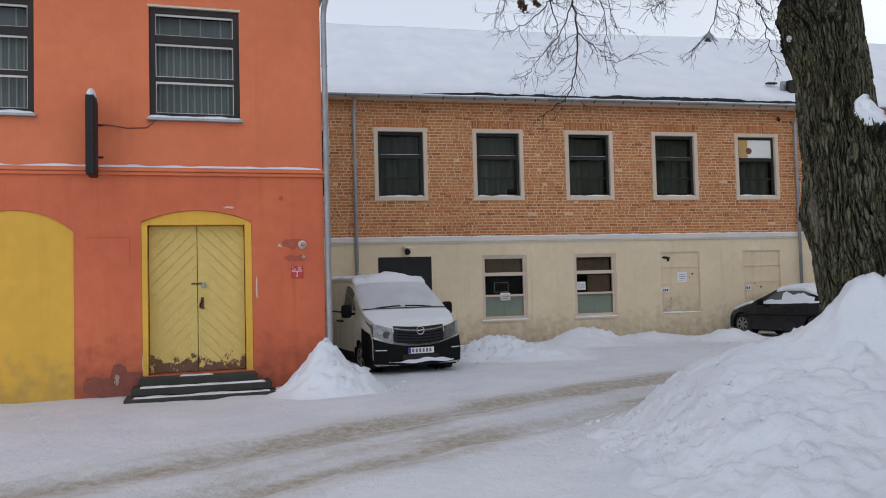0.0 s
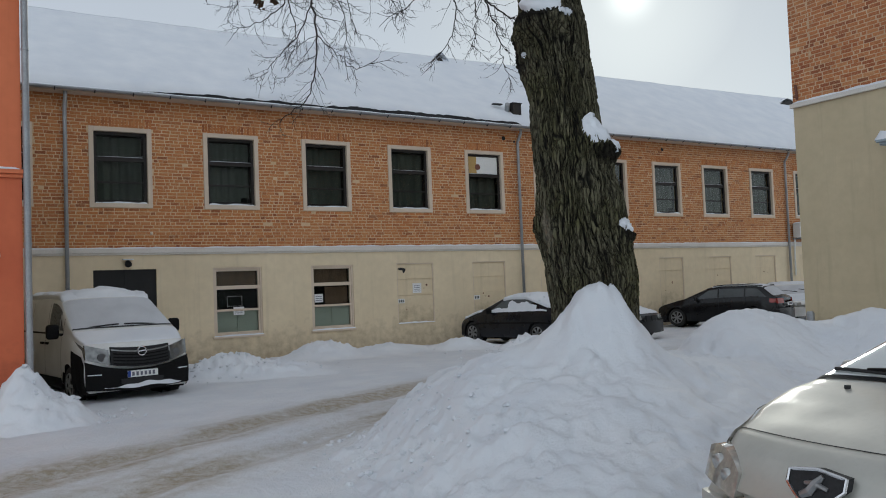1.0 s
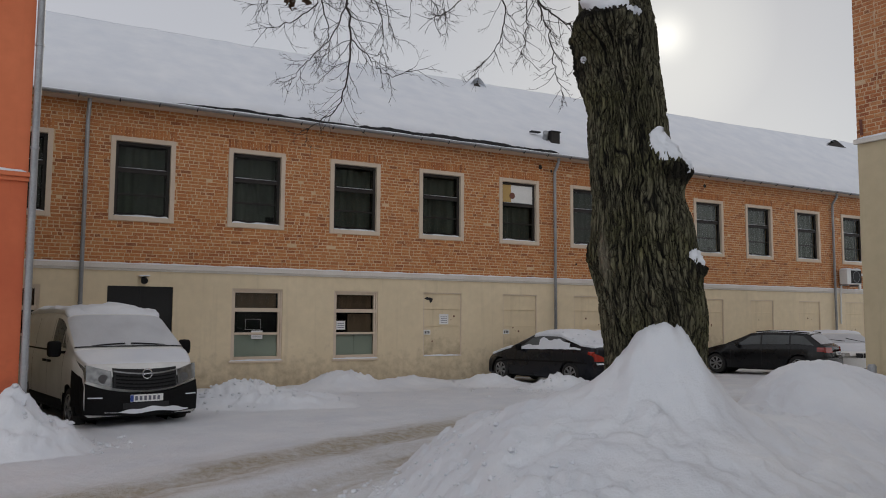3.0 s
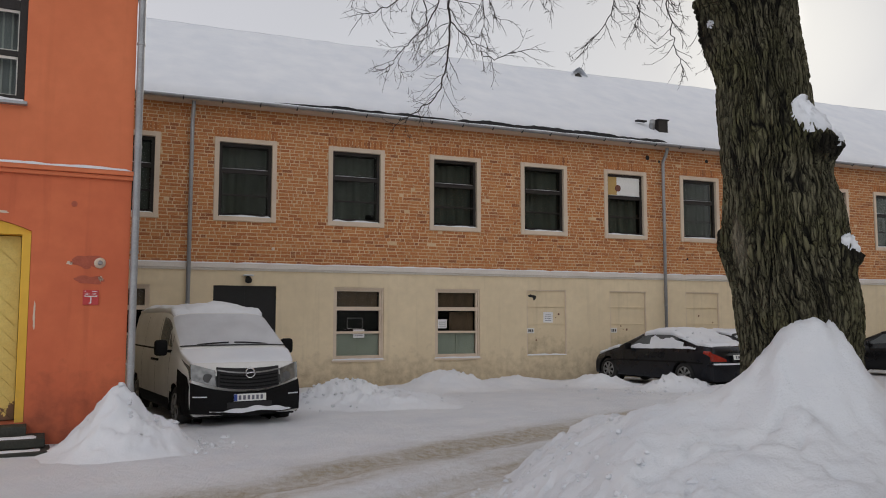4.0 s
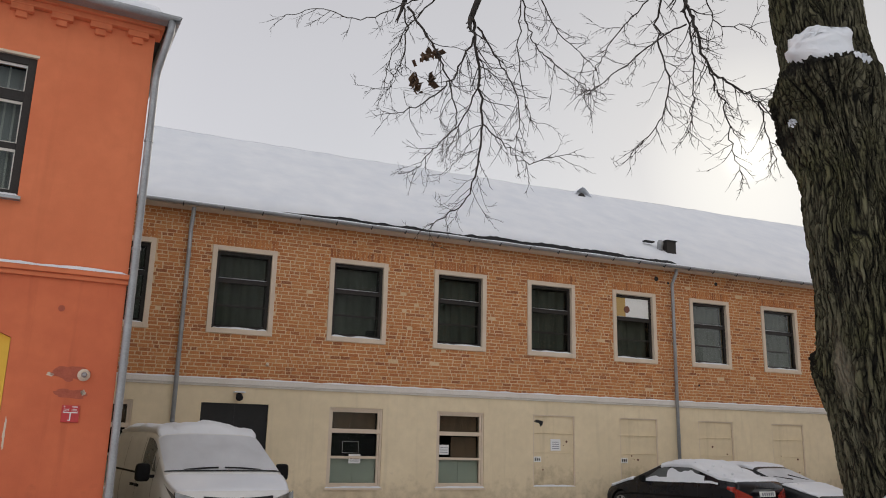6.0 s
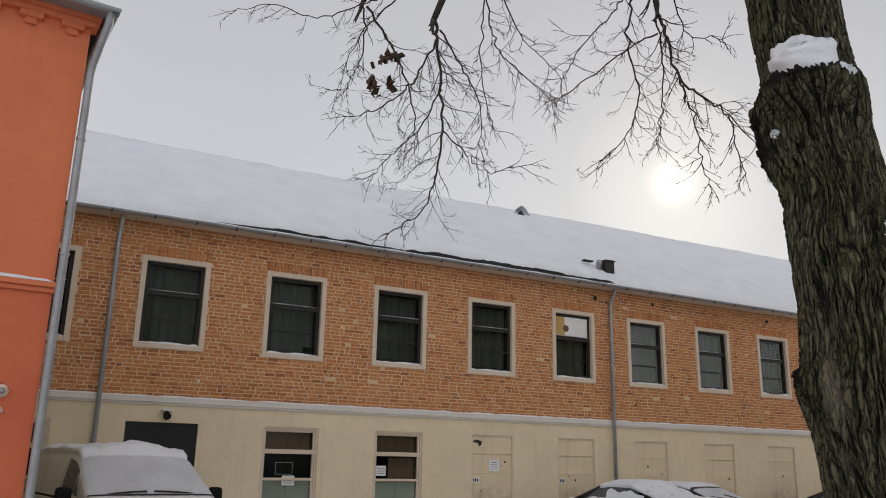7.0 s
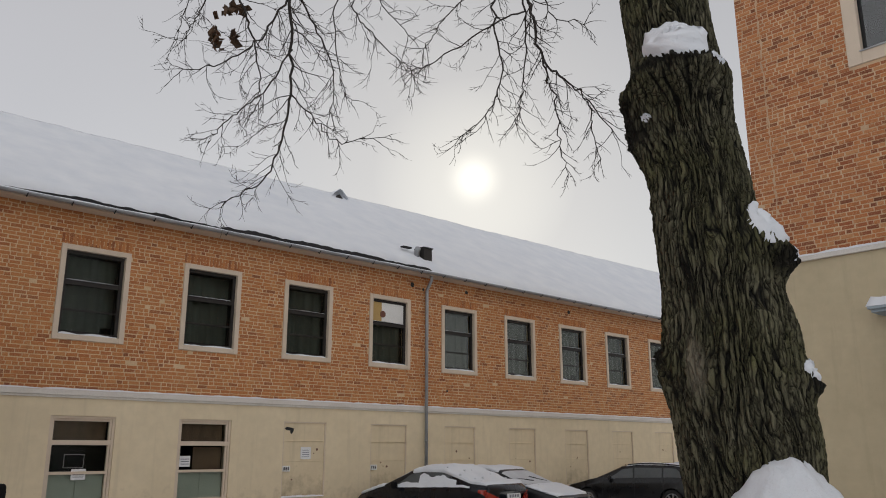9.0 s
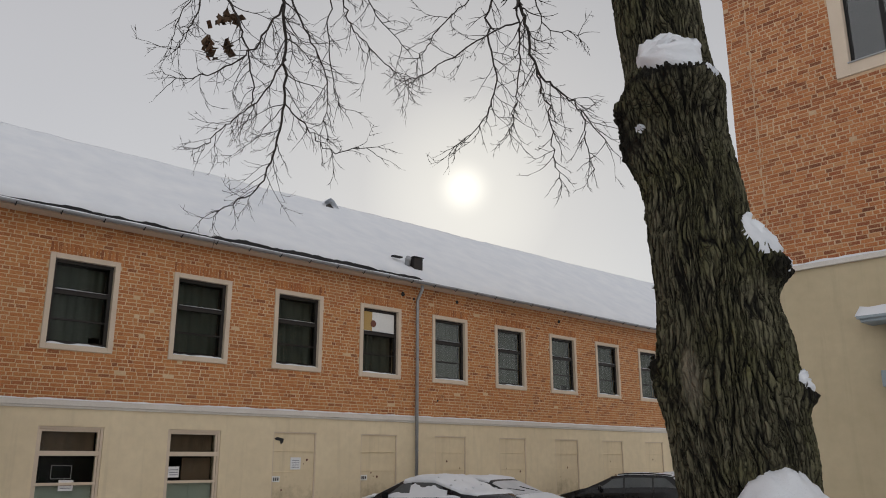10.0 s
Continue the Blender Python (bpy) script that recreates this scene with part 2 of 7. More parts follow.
M["house_curtain"] = plain("blue_grey_curtain", (0.36, 0.38, 0.40), (0.25, 0.265, 0.28), 0.9, big=2, stretch=(6, 6, 0.5))
M["zinc"] = plain("weathered_zinc", (0.40, 0.41, 0.42), (0.29, 0.30, 0.31), 0.5, metal=0.5, big=3, relief=0.1)
M["felt"] = plain("black_roofing_felt", (0.022, 0.022, 0.024), (0.012, 0.012, 0.013), 0.8)
M["black"] = plain("black_paint", (0.014, 0.014, 0.014), (0.008, 0.008, 0.008), 0.55, spec=0.3)
M["rubber"] = plain("tyre_rubber", (0.022, 0.022, 0.022), (0.014, 0.014, 0.014), 0.85)
M["white"] = plain("white_paint", (0.80, 0.80, 0.78), (0.72, 0.72, 0.70), 0.6, relief=0.1)
M["paper"] = plain("white_paper", (0.80, 0.80, 0.80), (0.74, 0.74, 0.75), 0.8, relief=0)
M["ink"] = plain("grey_print", (0.18, 0.18, 0.22), (0.12, 0.12, 0.15), 0.8, relief=0)
M["concrete"] = plain("worn_concrete", (0.050, 0.050, 0.040), (0.022, 0.023, 0.017), 0.85, relief=0.6, depth=0.008)
M["rust"] = plain("rust_stain", (0.20, 0.075, 0.05), (0.12, 0.05, 0.035), 0.8)
M["steel_blue"] = plain("blue_grey_painted_steel", (0.33, 0.39, 0.42), (0.27, 0.32, 0.35), 0.5)
M["ochre"] = plain("ochre_panel", (0.52, 0.35, 0.13), (0.45, 0.29, 0.10), 0.8)


# ---- building helpers ----
class Geo:
    """Collects corners and faces for one mesh."""

    def __init__(self):
        self.v, self.f = [], []

    def add(self, verts, faces):
        k = len(self.v)
        self.v += [tuple(p) for p in verts]
        self.f += [tuple(k + i for i in q) for q in faces]
        return self

    def box(self, a, b):
        (x0, y0, z0), (x1, y1, z1) = a, b
        return self.add([(x0, y0, z0), (x1, y0, z0), (x1, y1, z0), (x0, y1, z0), (x0, y0, z1), (x1, y0, z1), (x1, y1, z1), (x0, y1, z1)],
                        [(0, 3, 2, 1), (4, 5, 6, 7), (0, 1, 5, 4), (1, 2, 6, 5), (2, 3, 7, 6), (3, 0, 4, 7)])

    def tube(self, pts, rad, n=8, closed=True):
        """A round pipe through points; rad is one radius or one for each point."""
        pts = [Vector(p) for p in pts]
        rs = rad if isinstance(rad, (list, tuple)) else [rad] * len(pts)
        k, up = len(self.v), None
        for i, p in enumerate(pts):
            d = (pts[min(i + 1, len(pts) - 1)] - pts[max(i - 1, 0)]).normalized()
            if up is None:
                up = d.orthogonal().normalized()
            up = (up - d * up.dot(d)).normalized()
            w = d.cross(up)
            for j in range(n):
                a = 2 * math.pi * j / n
                self.v.append(tuple(p + (up * math.cos(a) + w * math.sin(a)) * rs[i]))
        for i in range(len(pts) - 1):
            for j in range(n):
                a, b = k + i * n + j, k + i * n + (j + 1) % n
                self.f.append((a, b, b + n, a + n))
        if closed:
            self.f.append(tuple(k + j for j in reversed(range(n))))
            self.f.append(tuple(k + (len(pts) - 1) * n + j for j in range(n)))
        return self

    def prism(self, poly, y0, y1):
        """A polygon in x and z, given anticlockwise as seen from -y, pulled from y0 (front) to y1."""
        n = len(poly)
        v = [(x, y0, z) for x, z in poly] + [(x, y1, z) for x, z in poly]
        f = [tuple(range(n)), tuple(reversed(range(n, 2 * n)))] + [(i, i + n, (i + 1) % n + n, (i + 1) % n) for i in range(n)]
        return self.add(v, f)

    def grid(self, fn, us, vs):
        k, nv = len(self.v), len(vs)
        self.v += [tuple(fn(u, v)) for u in us for v in vs]
        for i in range(len(us) - 1):
            for j in range(nv - 1):
                a = k + i * nv + j
                self.f.append((a, a + nv, a + nv + 1, a + 1))
        return self

    def mesh(self, name, material, smooth=False):
        me = bpy.data.meshes.new(name)
        me.from_pydata(self.v, [], self.f)
        me.materials.append(material)
        if smooth:
            me.polygons.foreach_set("use_smooth", [True] * len(me.polygons))
        me.update()
        return me


def thing(name, label, category, m=Matrix(), group="", kind=""):
    ob = tagged(new(name), label, category, group, kind)
    ob.matrix_basis = m
    return ob


def part(name, geo, material, parent, label="", smooth=False, bevel=0.0, m=None):
    me = geo if isinstance(geo, bpy.types.Mesh) else geo.mesh(name, material, smooth)
    ob = new(name, me)
    ob.parent = parent
    if m is not None:
        ob.matrix_basis = m
    if bevel:
        mod = ob.modifiers.new("edge", "BEVEL")
        mod.width, mod.segments, mod.limit_method = bevel, 2, "ANGLE"
    return tagged(ob, label)


def solo(name, geo, material, label, category, smooth=False, bevel=0.0, m=None, kind="", group=""):
    ob = part(name, geo, material, None, "", smooth, bevel, m)
    return tagged(ob, label, category, group, kind)


def pierced(u0, u1, z0, z1, t, holes):
    """A wall along x from y=0 back to y=t, with rectangular openings (u0, u1, z0, z1) cut through."""
    g = Geo()
    us = sorted({u0, u1, *[h[i] for h in holes for i in (0, 1) if u0 < h[i] < u1]})
    zs = sorted({z0, z1, *[h[i] for h in holes for i in (2, 3) if z0 < h[i] < z1]})

    def solid(i, j):
        if not (0 <= i < len(us) - 1 and 0 <= j < len(zs) - 1):
            return False
        u, z = (us[i] + us[i + 1]) / 2, (zs[j] + zs[j + 1]) / 2
        return not any(h[0] < u < h[1] and h[2] < z < h[3] for h in holes)

    for i in range(len(us) - 1):
        for j in range(len(zs) - 1):
            if not solid(i, j):
                continue
            a, b, c, d = us[i], us[i + 1], zs[j], zs[j + 1]
            g.add([(a, 0, c), (b, 0, c), (b, 0, d), (a, 0, d)], [(0, 1, 2, 3)])
            g.add([(a, t, c), (b, t, c), (b, t, d), (a, t, d)], [(3, 2, 1, 0)])
            if not solid(i - 1, j):
                g.add([(a, 0, c), (a, 0, d), (a, t, d), (a, t, c)], [(0, 1, 2, 3)])
            if not solid(i + 1, j):
                g.add([(b, 0, c), (b, t, c), (b, t, d), (b, 0, d)], [(0, 1, 2, 3)])
            if not solid(i, j - 1):
                g.add([(a, 0, c), (a, t, c), (b, t, c), (b, 0, c)], [(0, 1, 2, 3)])
            if not solid(i, j + 1):
                g.add([(a, 0, d), (b, 0, d), (b, t, d), (a, t, d)], [(0, 1, 2, 3)])
    return g


def ring(g, a, b, c, d, w, y0, y1):
    """A rectangular frame of bar width w between y0 and y1."""
    g.box((a, y0, c), (a + w, y1, d)).box((b - w, y0, c), (b, y1, d))
    return g.box((a + w, y0, c), (b - w, y1, c + w)).box((a + w, y0, d - w), (b - w, y1, d))


def fbm(x, y, z=0.0, octaves=4):
    return noise.fractal((x, y, z), 1.0, 2.0, octaves)


def bell(d):
    return math.exp(-d * d)


def snow_cap(x0, x1, y0, y1, z, h, seed, step=0.05, wave=0.5):
    """A soft strip of lying snow on a ledge."""
    def top(u, v):
        e = min(u - x0, x1 - u, 0.06) / 0.06
        q = min(v - y0, y1 - v, 0.04) / 0.04
        k = math.sqrt(max(0, min(e, 1))) * math.sqrt(max(0, min(q, 1)))
        return (u, v, z + h * k * (0.8 + wave * fbm(u * 3 + seed, v * 5, seed)))
    nu, nv = max(3, int((x1 - x0) / step)), 6
    return Geo().grid(top, [x0 + (x1 - x0) * i / nu for i in range(nu + 1)], [y0 + (y1 - y0) * i / nv for i in range(nv + 1)])


# ---- brick laying ----
LAID = {"stretcher": (0.232, 0.0), "header": (0.108, 0.0)}


def brick_verts(a, b, c, d, proud, e=0.006):
    back = 0.03
    return [(a, back, c), (b, back, c), (b, back, d), (a, back, d), (a, -proud + e, c), (b, -proud + e, c), (b, -proud + e, d), (a, -proud + e, d),
            (a + e, -proud, c + e), (b - e, -proud, c + e), (b - e, -proud, d - e), (a + e, -proud, d - e)]


BRICK_FACES = [(8, 9, 10, 11), (4, 5, 9, 8), (5, 6, 10, 9), (6, 7, 11, 10), (7, 4, 8, 11), (0, 1, 5, 4), (1, 2, 6, 5), (2, 3, 7, 6), (3, 0, 4, 7)]
COURSE, JOINT = 0.0868, 0.0175


def lay_bricks(wall, u0, u1, z0, z1, holes, near, seed, arches=(), look_of="brick"):
    """Old irregular brickwork on the face y=0 of a wall; whole bricks inside near (u0, u1, z0, z1) are pieces of their own, up to 300."""
    rng, joined, singles = random.Random(seed), Geo(), []
    shared = {k: Geo().add(brick_verts(-w / 2, w / 2, -0.0346, 0.0346, 0.006), BRICK_FACES).mesh("brick", M[look_of]) for k, (w, _) in LAID.items()}
    for row in range(int((z1 - z0) / COURSE)):
        c = z0 + row * COURSE + JOINT / 2
        d = c + COURSE - JOINT
        u = u0 - rng.random() * 0.2
        while u < u1:
            kind = "header" if rng.random() < 0.40 else "stretcher"
            w = LAID[kind][0]
            w = w if near[0] - 0.3 < u < near[1] and near[2] - 0.1 < c < near[3] else w * rng.uniform(0.84, 1.1)
            spans = [(max(u, u0), min(u + w, u1))]
            for h in holes:
                if d > h[2] and c < h[3]:
                    spans = [s for a, b in spans for s in ((a, min(b, h[0] - 0.004)), (max(a, h[1] + 0.004), b)) if s[1] - s[0] > 0.03]
            for a, b in spans:
                if b - a < 0.03:
                    continue
                dz, proud = rng.gauss(0, 0.0025), 0.006 + rng.gauss(0, 0.002)
                if rng.random() < 0.004:
                    proud = -0.004
                if b - a > w - 1e-6 and near[0] < a and b < near[1] and near[2] < c and d < near[3] and len(singles) < 300:
                    singles.append((kind, (a + b) / 2, (c + d) / 2 + dz, proud))
                else:
                    joined.add([(p + rng.uniform(-0.005, 0.005), q, s + rng.uniform(-0.005, 0.005)) for p, q, s in brick_verts(a, b, c + dz, d + dz, proud)], BRICK_FACES)
            u += w + JOINT + rng.gauss(0.002, 0.005)
    for a, b, c, d in arches:
        n = int((b - a) / 0.08)
        for i in range(n):
            p = a + (b - a) * i / n
            joined.add(brick_verts(p + 0.013, p + (b - a) / n - 0.013, c + rng.random() * 0.02, d - rng.random() * 0.02, 0.012), BRICK_FACES)
    ob = part("brickwork", joined, M[look_of + "_joined"], wall)
    tagged(ob, kind="stuff")
    for kind, x, z, proud in singles:
        part("brick", shared[kind], None, wall, m=pose(x, 0.006 - proud, z, 0, rng.uniform(-0.4, 0.4), 0))


# ---- ground ----
ROAD = ((-30, -27), (-9.0, -17.6), (-5.2, -14.9), (-2.3, -12.9), (1.4, -10.75), (3.3, -9.9), (6.1, -8.55), (10.5, -7.4), (20, -6.8), (60, -6.5))


def road_y(x):
    for (a, p), (b, q) in zip(ROAD, ROAD[1:]):
        if a <= x <= b:
            k = (x - a) / (b - a)
            return p + (q - p) * k
    return ROAD[0][1] if x < ROAD[0][0] else ROAD[-1][1]


def lane(x, y):
    """Distance across the lane from its far rut, in metres, towards the near rut."""
    slope = (road_y(x + 0.8) - road_y(x - 0.8)) / 1.6
    return (road_y(x) - y) / math.sqrt(1 + slope * slope)


def ground_z(x, y):
    z = -0.2 - 0.07 * max(0.0, min(1, (y + 7) / 6))
    if not (-16 < x < 34 and -27 < y < 2):
        return z
    s = lane(x, y)
    wob = 0.12 * fbm(x * 0.5, y * 0.5, 3.1)
    ruts = bell((s + wob) / 0.2) + bell((s - 1.45 + wob) / 0.24)
    z -= 0.045 * ruts
    z += 0.03 * (bell((s + 0.42 + wob) / 0.16) + bell((s - 0.72) / 0.35) + bell((s - 1.95 + wob) / 0.2))
    z += 0.022 * fbm(x * 1.1, y * 1.1, 0.3, 4) + 0.014 * fbm(x * 3.1, y * 3.1, 1.3, 4) * (0.8 + ruts) + 0.012 * fbm(s * 4.0, x * 0.5, 7.7, 3)
    return z


def ground_dirt(x, y):
    s = lane(x, y)
    wob = 0.15 * fbm(x * 0.6, y * 0.6, 5.1)
    on = max(0, min(1, (x + 14) / 6)) * max(0, min(1, (14 - x) / 5))
    d = 1.3 * bell((s + wob) / 0.5) + 1.15 * bell((s - 1.5 + wob) / 0.5) + 0.16 * bell((s - 0.7) / 1.4)
    d *= 0.45 + 0.65 * max(0, min(1, 0.5 + 0.9 * fbm(x * 0.5, y * 0.5, 9.4)))
    d *= 0.55 + 0.75 * max(0, min(1, 0.5 + 1.1 * fbm(s * 4.5 + 3, x * 0.35, 2.2, 3)))
    d += 0.18 * bell((s - 0.7) / 2.2) * max(0, fbm(s * 3.0, x * 0.3, 5.5, 3))
    return on * max(0, min(1, d))


def graded(lo, hi, step, far):
    mid = [lo + step * i for i in range(int((hi - lo) / step) + 1)]
    out, g, p = [], step, mid[-1]
    while p < far:
        g *= 1.35
        p += g
        out.append(p)
    low, g, p = [], step, lo
    while p > -far:
        g *= 1.35
        p -= g
        low.append(p)
    return low[::-1] + mid + out


gx, gy = graded(-10.5, 20.0, 0.11, 900), graded(-20.5, 0.3, 0.1, 900)
sheet = Geo().grid(lambda x, y: (x, y, ground_z(x, y)), gx, gy)
ground = solo("ground", sheet, M["ground"], "snow-covered yard with brown slushy wheel ruts across it", "ground", smooth=True, kind="structure")
at = ground.data.attributes.new("dirt", "FLOAT", "POINT")
at.data.foreach_set("value", [ground_dirt(v[0], v[1]) if -15 < v[0] < 15 else 0.0 for v in sheet.v])


def snow_pile(name, label, x0, x1, y0, y1, heaps, step, lumps=0.05, seed=0.0, rough=0.0, rx0=0.0, ry0=0.0, material="snow"):
    """A ploughed heap: soft bells (x, y, rx, ry, height, turn), lumpy, that sinks into the ground at its edge."""
    def top(x, y):
        h = 0.0
        for cx, cy, rx, ry, hh, turn, *sharp in heaps:
            a = radians(turn)
            dx, dy = x - cx, y - cy
            u, v = (dx * math.cos(a) + dy * math.sin(a)) / rx, (dy * math.cos(a) - dx * math.sin(a)) / ry
            h = max(h, hh * math.exp(-(u * u + v * v + (0.004 if sharp else 0)) ** (sharp[0] if sharp else 0.85))) + 0.22 * min(h, hh * math.exp(-(u * u + v * v)))
        k = min(1, h / 0.25)
        h += k * (lumps * fbm(x * 1.7 + seed, y * 1.7, seed, 4) + 0.75 * lumps * abs(fbm(x * 4.7, y * 4.7, seed + 2, 4)) + 0.25 * lumps * fbm(x * 14, y * 14, seed, 2))
        h += k * rough * 0.7 * bell((x - rx0) / 1.0) * bell((y - ry0) / 1.2) * (1 - min(1, abs(fbm(x * 3.6, y * 3.6, 8.8, 3)) * 2))
        edge = min((x - x0), (x1 - x), (y - y0), (y1 - y)) / 0.5
        return (x, y, -0.30 + min(1, max(0, edge)) * (h + 0.04))
    nx, ny = int((x1 - x0) / step), int((y1 - y0) / step)
    g = Geo().grid(top, [x0 + (x1 - x0) * i / nx for i in range(nx + 1)], [y0 + (y1 - y0) * j / ny for j in range(ny + 1)])
    return solo(name, g, M[material], label, "snow bank", smooth=True)


TREE = (2.62, -15.3)
# the ploughed bank: its edge along the lane, and the heaps (x, y, rx, ry, height, sharpness) thrown up inside it
BANK_EDGE = ((-0.9, -19.5), (-0.35, -17.4), (-0.26, -15.9), (0.3, -13.94), (1.6, -12.4), (3.8, -10.1), (6.2, -9.2), (13, -8.9))
BANK_HEAPS = ((2.68, -15.63, 0.43, 0.47, 0.69, 1.00), (2.18, -15.73, 1.90, 1.55, 0.30, 1.40), (2.03, -16.12, 2.08, 2.30, 0.44, 0.95), (2.83, -14.22, 2.03, 1.35, 0.48, 1.40), (1.63, -11.89, 1.61, 1.30, 1.00, 1.38), (6.44, -14.21, 1.07, 0.95, 0.98, 1.40), (8.01, -15.57, 1.09, 1.14, 1.00, 0.85), (9.18, -14.46, 1.69, 0.88, 0.62, 1.04), (4.74, -15.55, 1.71, 1.18, 0.54, 0.86))


def soft(k):
    k = max(0.0, min(1.0, k))
    return k * k * (3 - 2 * k)


def bank_depth(x, y):
    """How far a place lies inside the bank's edge."""
    best = 1e9
    for (a, b), (c, d) in zip(BANK_EDGE, BANK_EDGE[1:]):
        ux, uy = c - a, d - b
        k = max(0, min(1, ((x - a) * ux + (y - b) * uy) / (ux * ux + uy * uy)))
        px, py = x - a - k * ux, y - b - k * uy
        q = math.copysign(math.hypot(px, py), uy * px - ux * py)
        if abs(q) < abs(best):
            best = q
    return best


def bank_top(x, y):
    d = bank_depth(x, y) + 0.22 * fbm(x * 1.1, y * 1.1, 2.7, 4)
    d = min(d, (13.0 - x) * 0.8, (y + 19.6) * 1.5)
    inside = soft(d / 1.3)
    h = 0.10 * soft(d / 0.3)
    for cx, cy, rx, ry, hh, p in BANK_HEAPS:
        h += hh * math.exp(-(((x - cx) / rx) ** 2 + ((y - cy) / ry) ** 2) ** p) * (inside if rx > 0.5 else 1)
    k = soft(d / 0.5)
    rough = soft((2.2 - d) / 1.6)
    h += k * (0.05 * fbm(x * 0.9, y * 0.9, 4.4, 3) + 0.04 * fbm(x * 2.4, y * 2.4, 7.4, 3) + (0.028 + 0.02 * rough) * fbm(x * 5.5, y * 5.5, 1.2, 4) + (0.010 + 0.02 * rough) * fbm(x * 15, y * 15, 6.2, 2))
    top_lump = bell((x - 2.6) / 0.7) * bell((y + 15.7) / 0.7)
    h += top_lump * (0.07 * fbm(x * 2.6, y * 2.6, 3.3, 3) + 0.06 * fbm(x * 7, y * 7, 5.3, 3))
    h -= k * 0.05 * bell((fbm(x * 2.3, y * 2.3, 9.1, 2) - 0.42) / 0.07)
    return (x, y, -0.255 + h if d > 0 else -0.33)


nx, ny = 400, 300
bank = Geo().grid(bank_top, [-1.2 + 14.2 * i / nx for i in range(nx + 1)], [-19.7 + 11.0 * j / ny for j in range(ny + 1)])
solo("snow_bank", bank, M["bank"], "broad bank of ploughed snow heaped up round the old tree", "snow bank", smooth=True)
snow_pile("snow_mound", "pointed heap of cleared snow against the orange house corner", -3.6, -0.9, -10.1, -7.6,
          [(-2.15, -8.95, 0.5, 0.55, 0.72, 0), (-1.8, -8.8, 0.75, 0.6, 0.35, 0)], 0.04, 0.07, 4.0, 0.16, -2.0, -8.9)
snow_pile("snow_ridge", "low rough ridge of ploughed snow beside the white van", 0.2, 5.0, -6.6, -2.2,
          [(1.9, -4.6, 1.1, 0.55, 0.38, -12), (3.3, -4.3, 1.0, 0.6, 0.25, 0), (2.9, -5.4, 1.0, 0.45, 0.24, -14)], 0.045, 0.09, 7.0, 0.3, 2.3, -4.6)
snow_pile("snow_drift", "low drift of snow against the beige wall", 3.4, 9.6, -3.4, -0.1,
          [(5.3, -1.9, 1.0, 0.6, 0.42, 0), (7.4, -1.6, 1.3, 0.55, 0.25, 0)], 0.06, 0.06, 11.0, 0.15, 5.6, -1.9)
snow_pile("snow_ridge", "low line of snow lying beside the parked dark saloon", 7.8, 13.2, -6.2, -1.2,
          [(9.3, -2.6, 0.9, 0.4, 0.30, -50), (10.4, -4.4, 0.8, 0.35, 0.32, -40), (11.9, -5.4, 0.9, 0.35, 0.2, 0)], 0.05, 0.07, 13.0, 0.2, 10.3, -4.0)


# ---- brick building ----
WIN_X = [-2.8, 0.0, 2.87, 5.70, 8.50, 11.32, 14.12, 16.96, 19.81, 22.55, 25.44, 28.38, 31.2, 34.0]
WW, WZ0, WZ1, BAND_Z = 1.53, 3.87, 5.95, 2.80
brick_house = thing("brick_building", "long two-storey brick building with beige rendered ground floor and snowy roof", "building")
upper_holes = [(x, x + WW, WZ0, WZ1) for x in WIN_X]
upper = part("upper_wall", pierced(-9, 38, BAND_Z, 6.8, 0.4, upper_holes), M["mortar"], brick_house, "weathered orange brick wall with pale mortar")
GLOW = [(-2.75, -1.4, "window"), (0.05, 1.58, "door"), (3.05, 4.41, "window"), (5.87, 7.205, "window")]
BLIND = [8.67, 11.46, 14.25, 17.1, 19.95, 22.72, 25.54, 28.5, 31.3]
low_holes = [(a, b, -0.4 if k == "door" else 0.41, 2.28) for a, b, k in GLOW] + [(x, x + 1.3, 0.44, 2.29) for x in BLIND]
part("lower_wall", pierced(-9, 38, -0.5, BAND_Z - 0.02, 0.4, low_holes), M["beige"], brick_house, "smooth beige rendered ground-floor wall")
part("back_wall", Geo().box((-9, 9.6, -0.5), (38, 9.9, 6.8)).box((-9, 0.41, -0.5), (-8.7, 9.6, 6.8)).box((37.7, 0.41, -0.5), (38, 9.6, 6.8)), M["beige_shaded"], brick_house)
part("string_course", Geo().box((-9, -0.07, BAND_Z - 0.10), (38, 0.02, BAND_Z + 0.02)).box((-9, -0.04, BAND_Z - 0.15), (38, 0.02, BAND_Z - 0.10)), M["band"], brick_house, "pale string course with a line of snow", bevel=0.008)
part("ledge_snow", snow_cap(-9, 38, -0.075, 0.0, BAND_Z + 0.015, 0.045, 3, 0.2), M["snow"], brick_house, smooth=True)


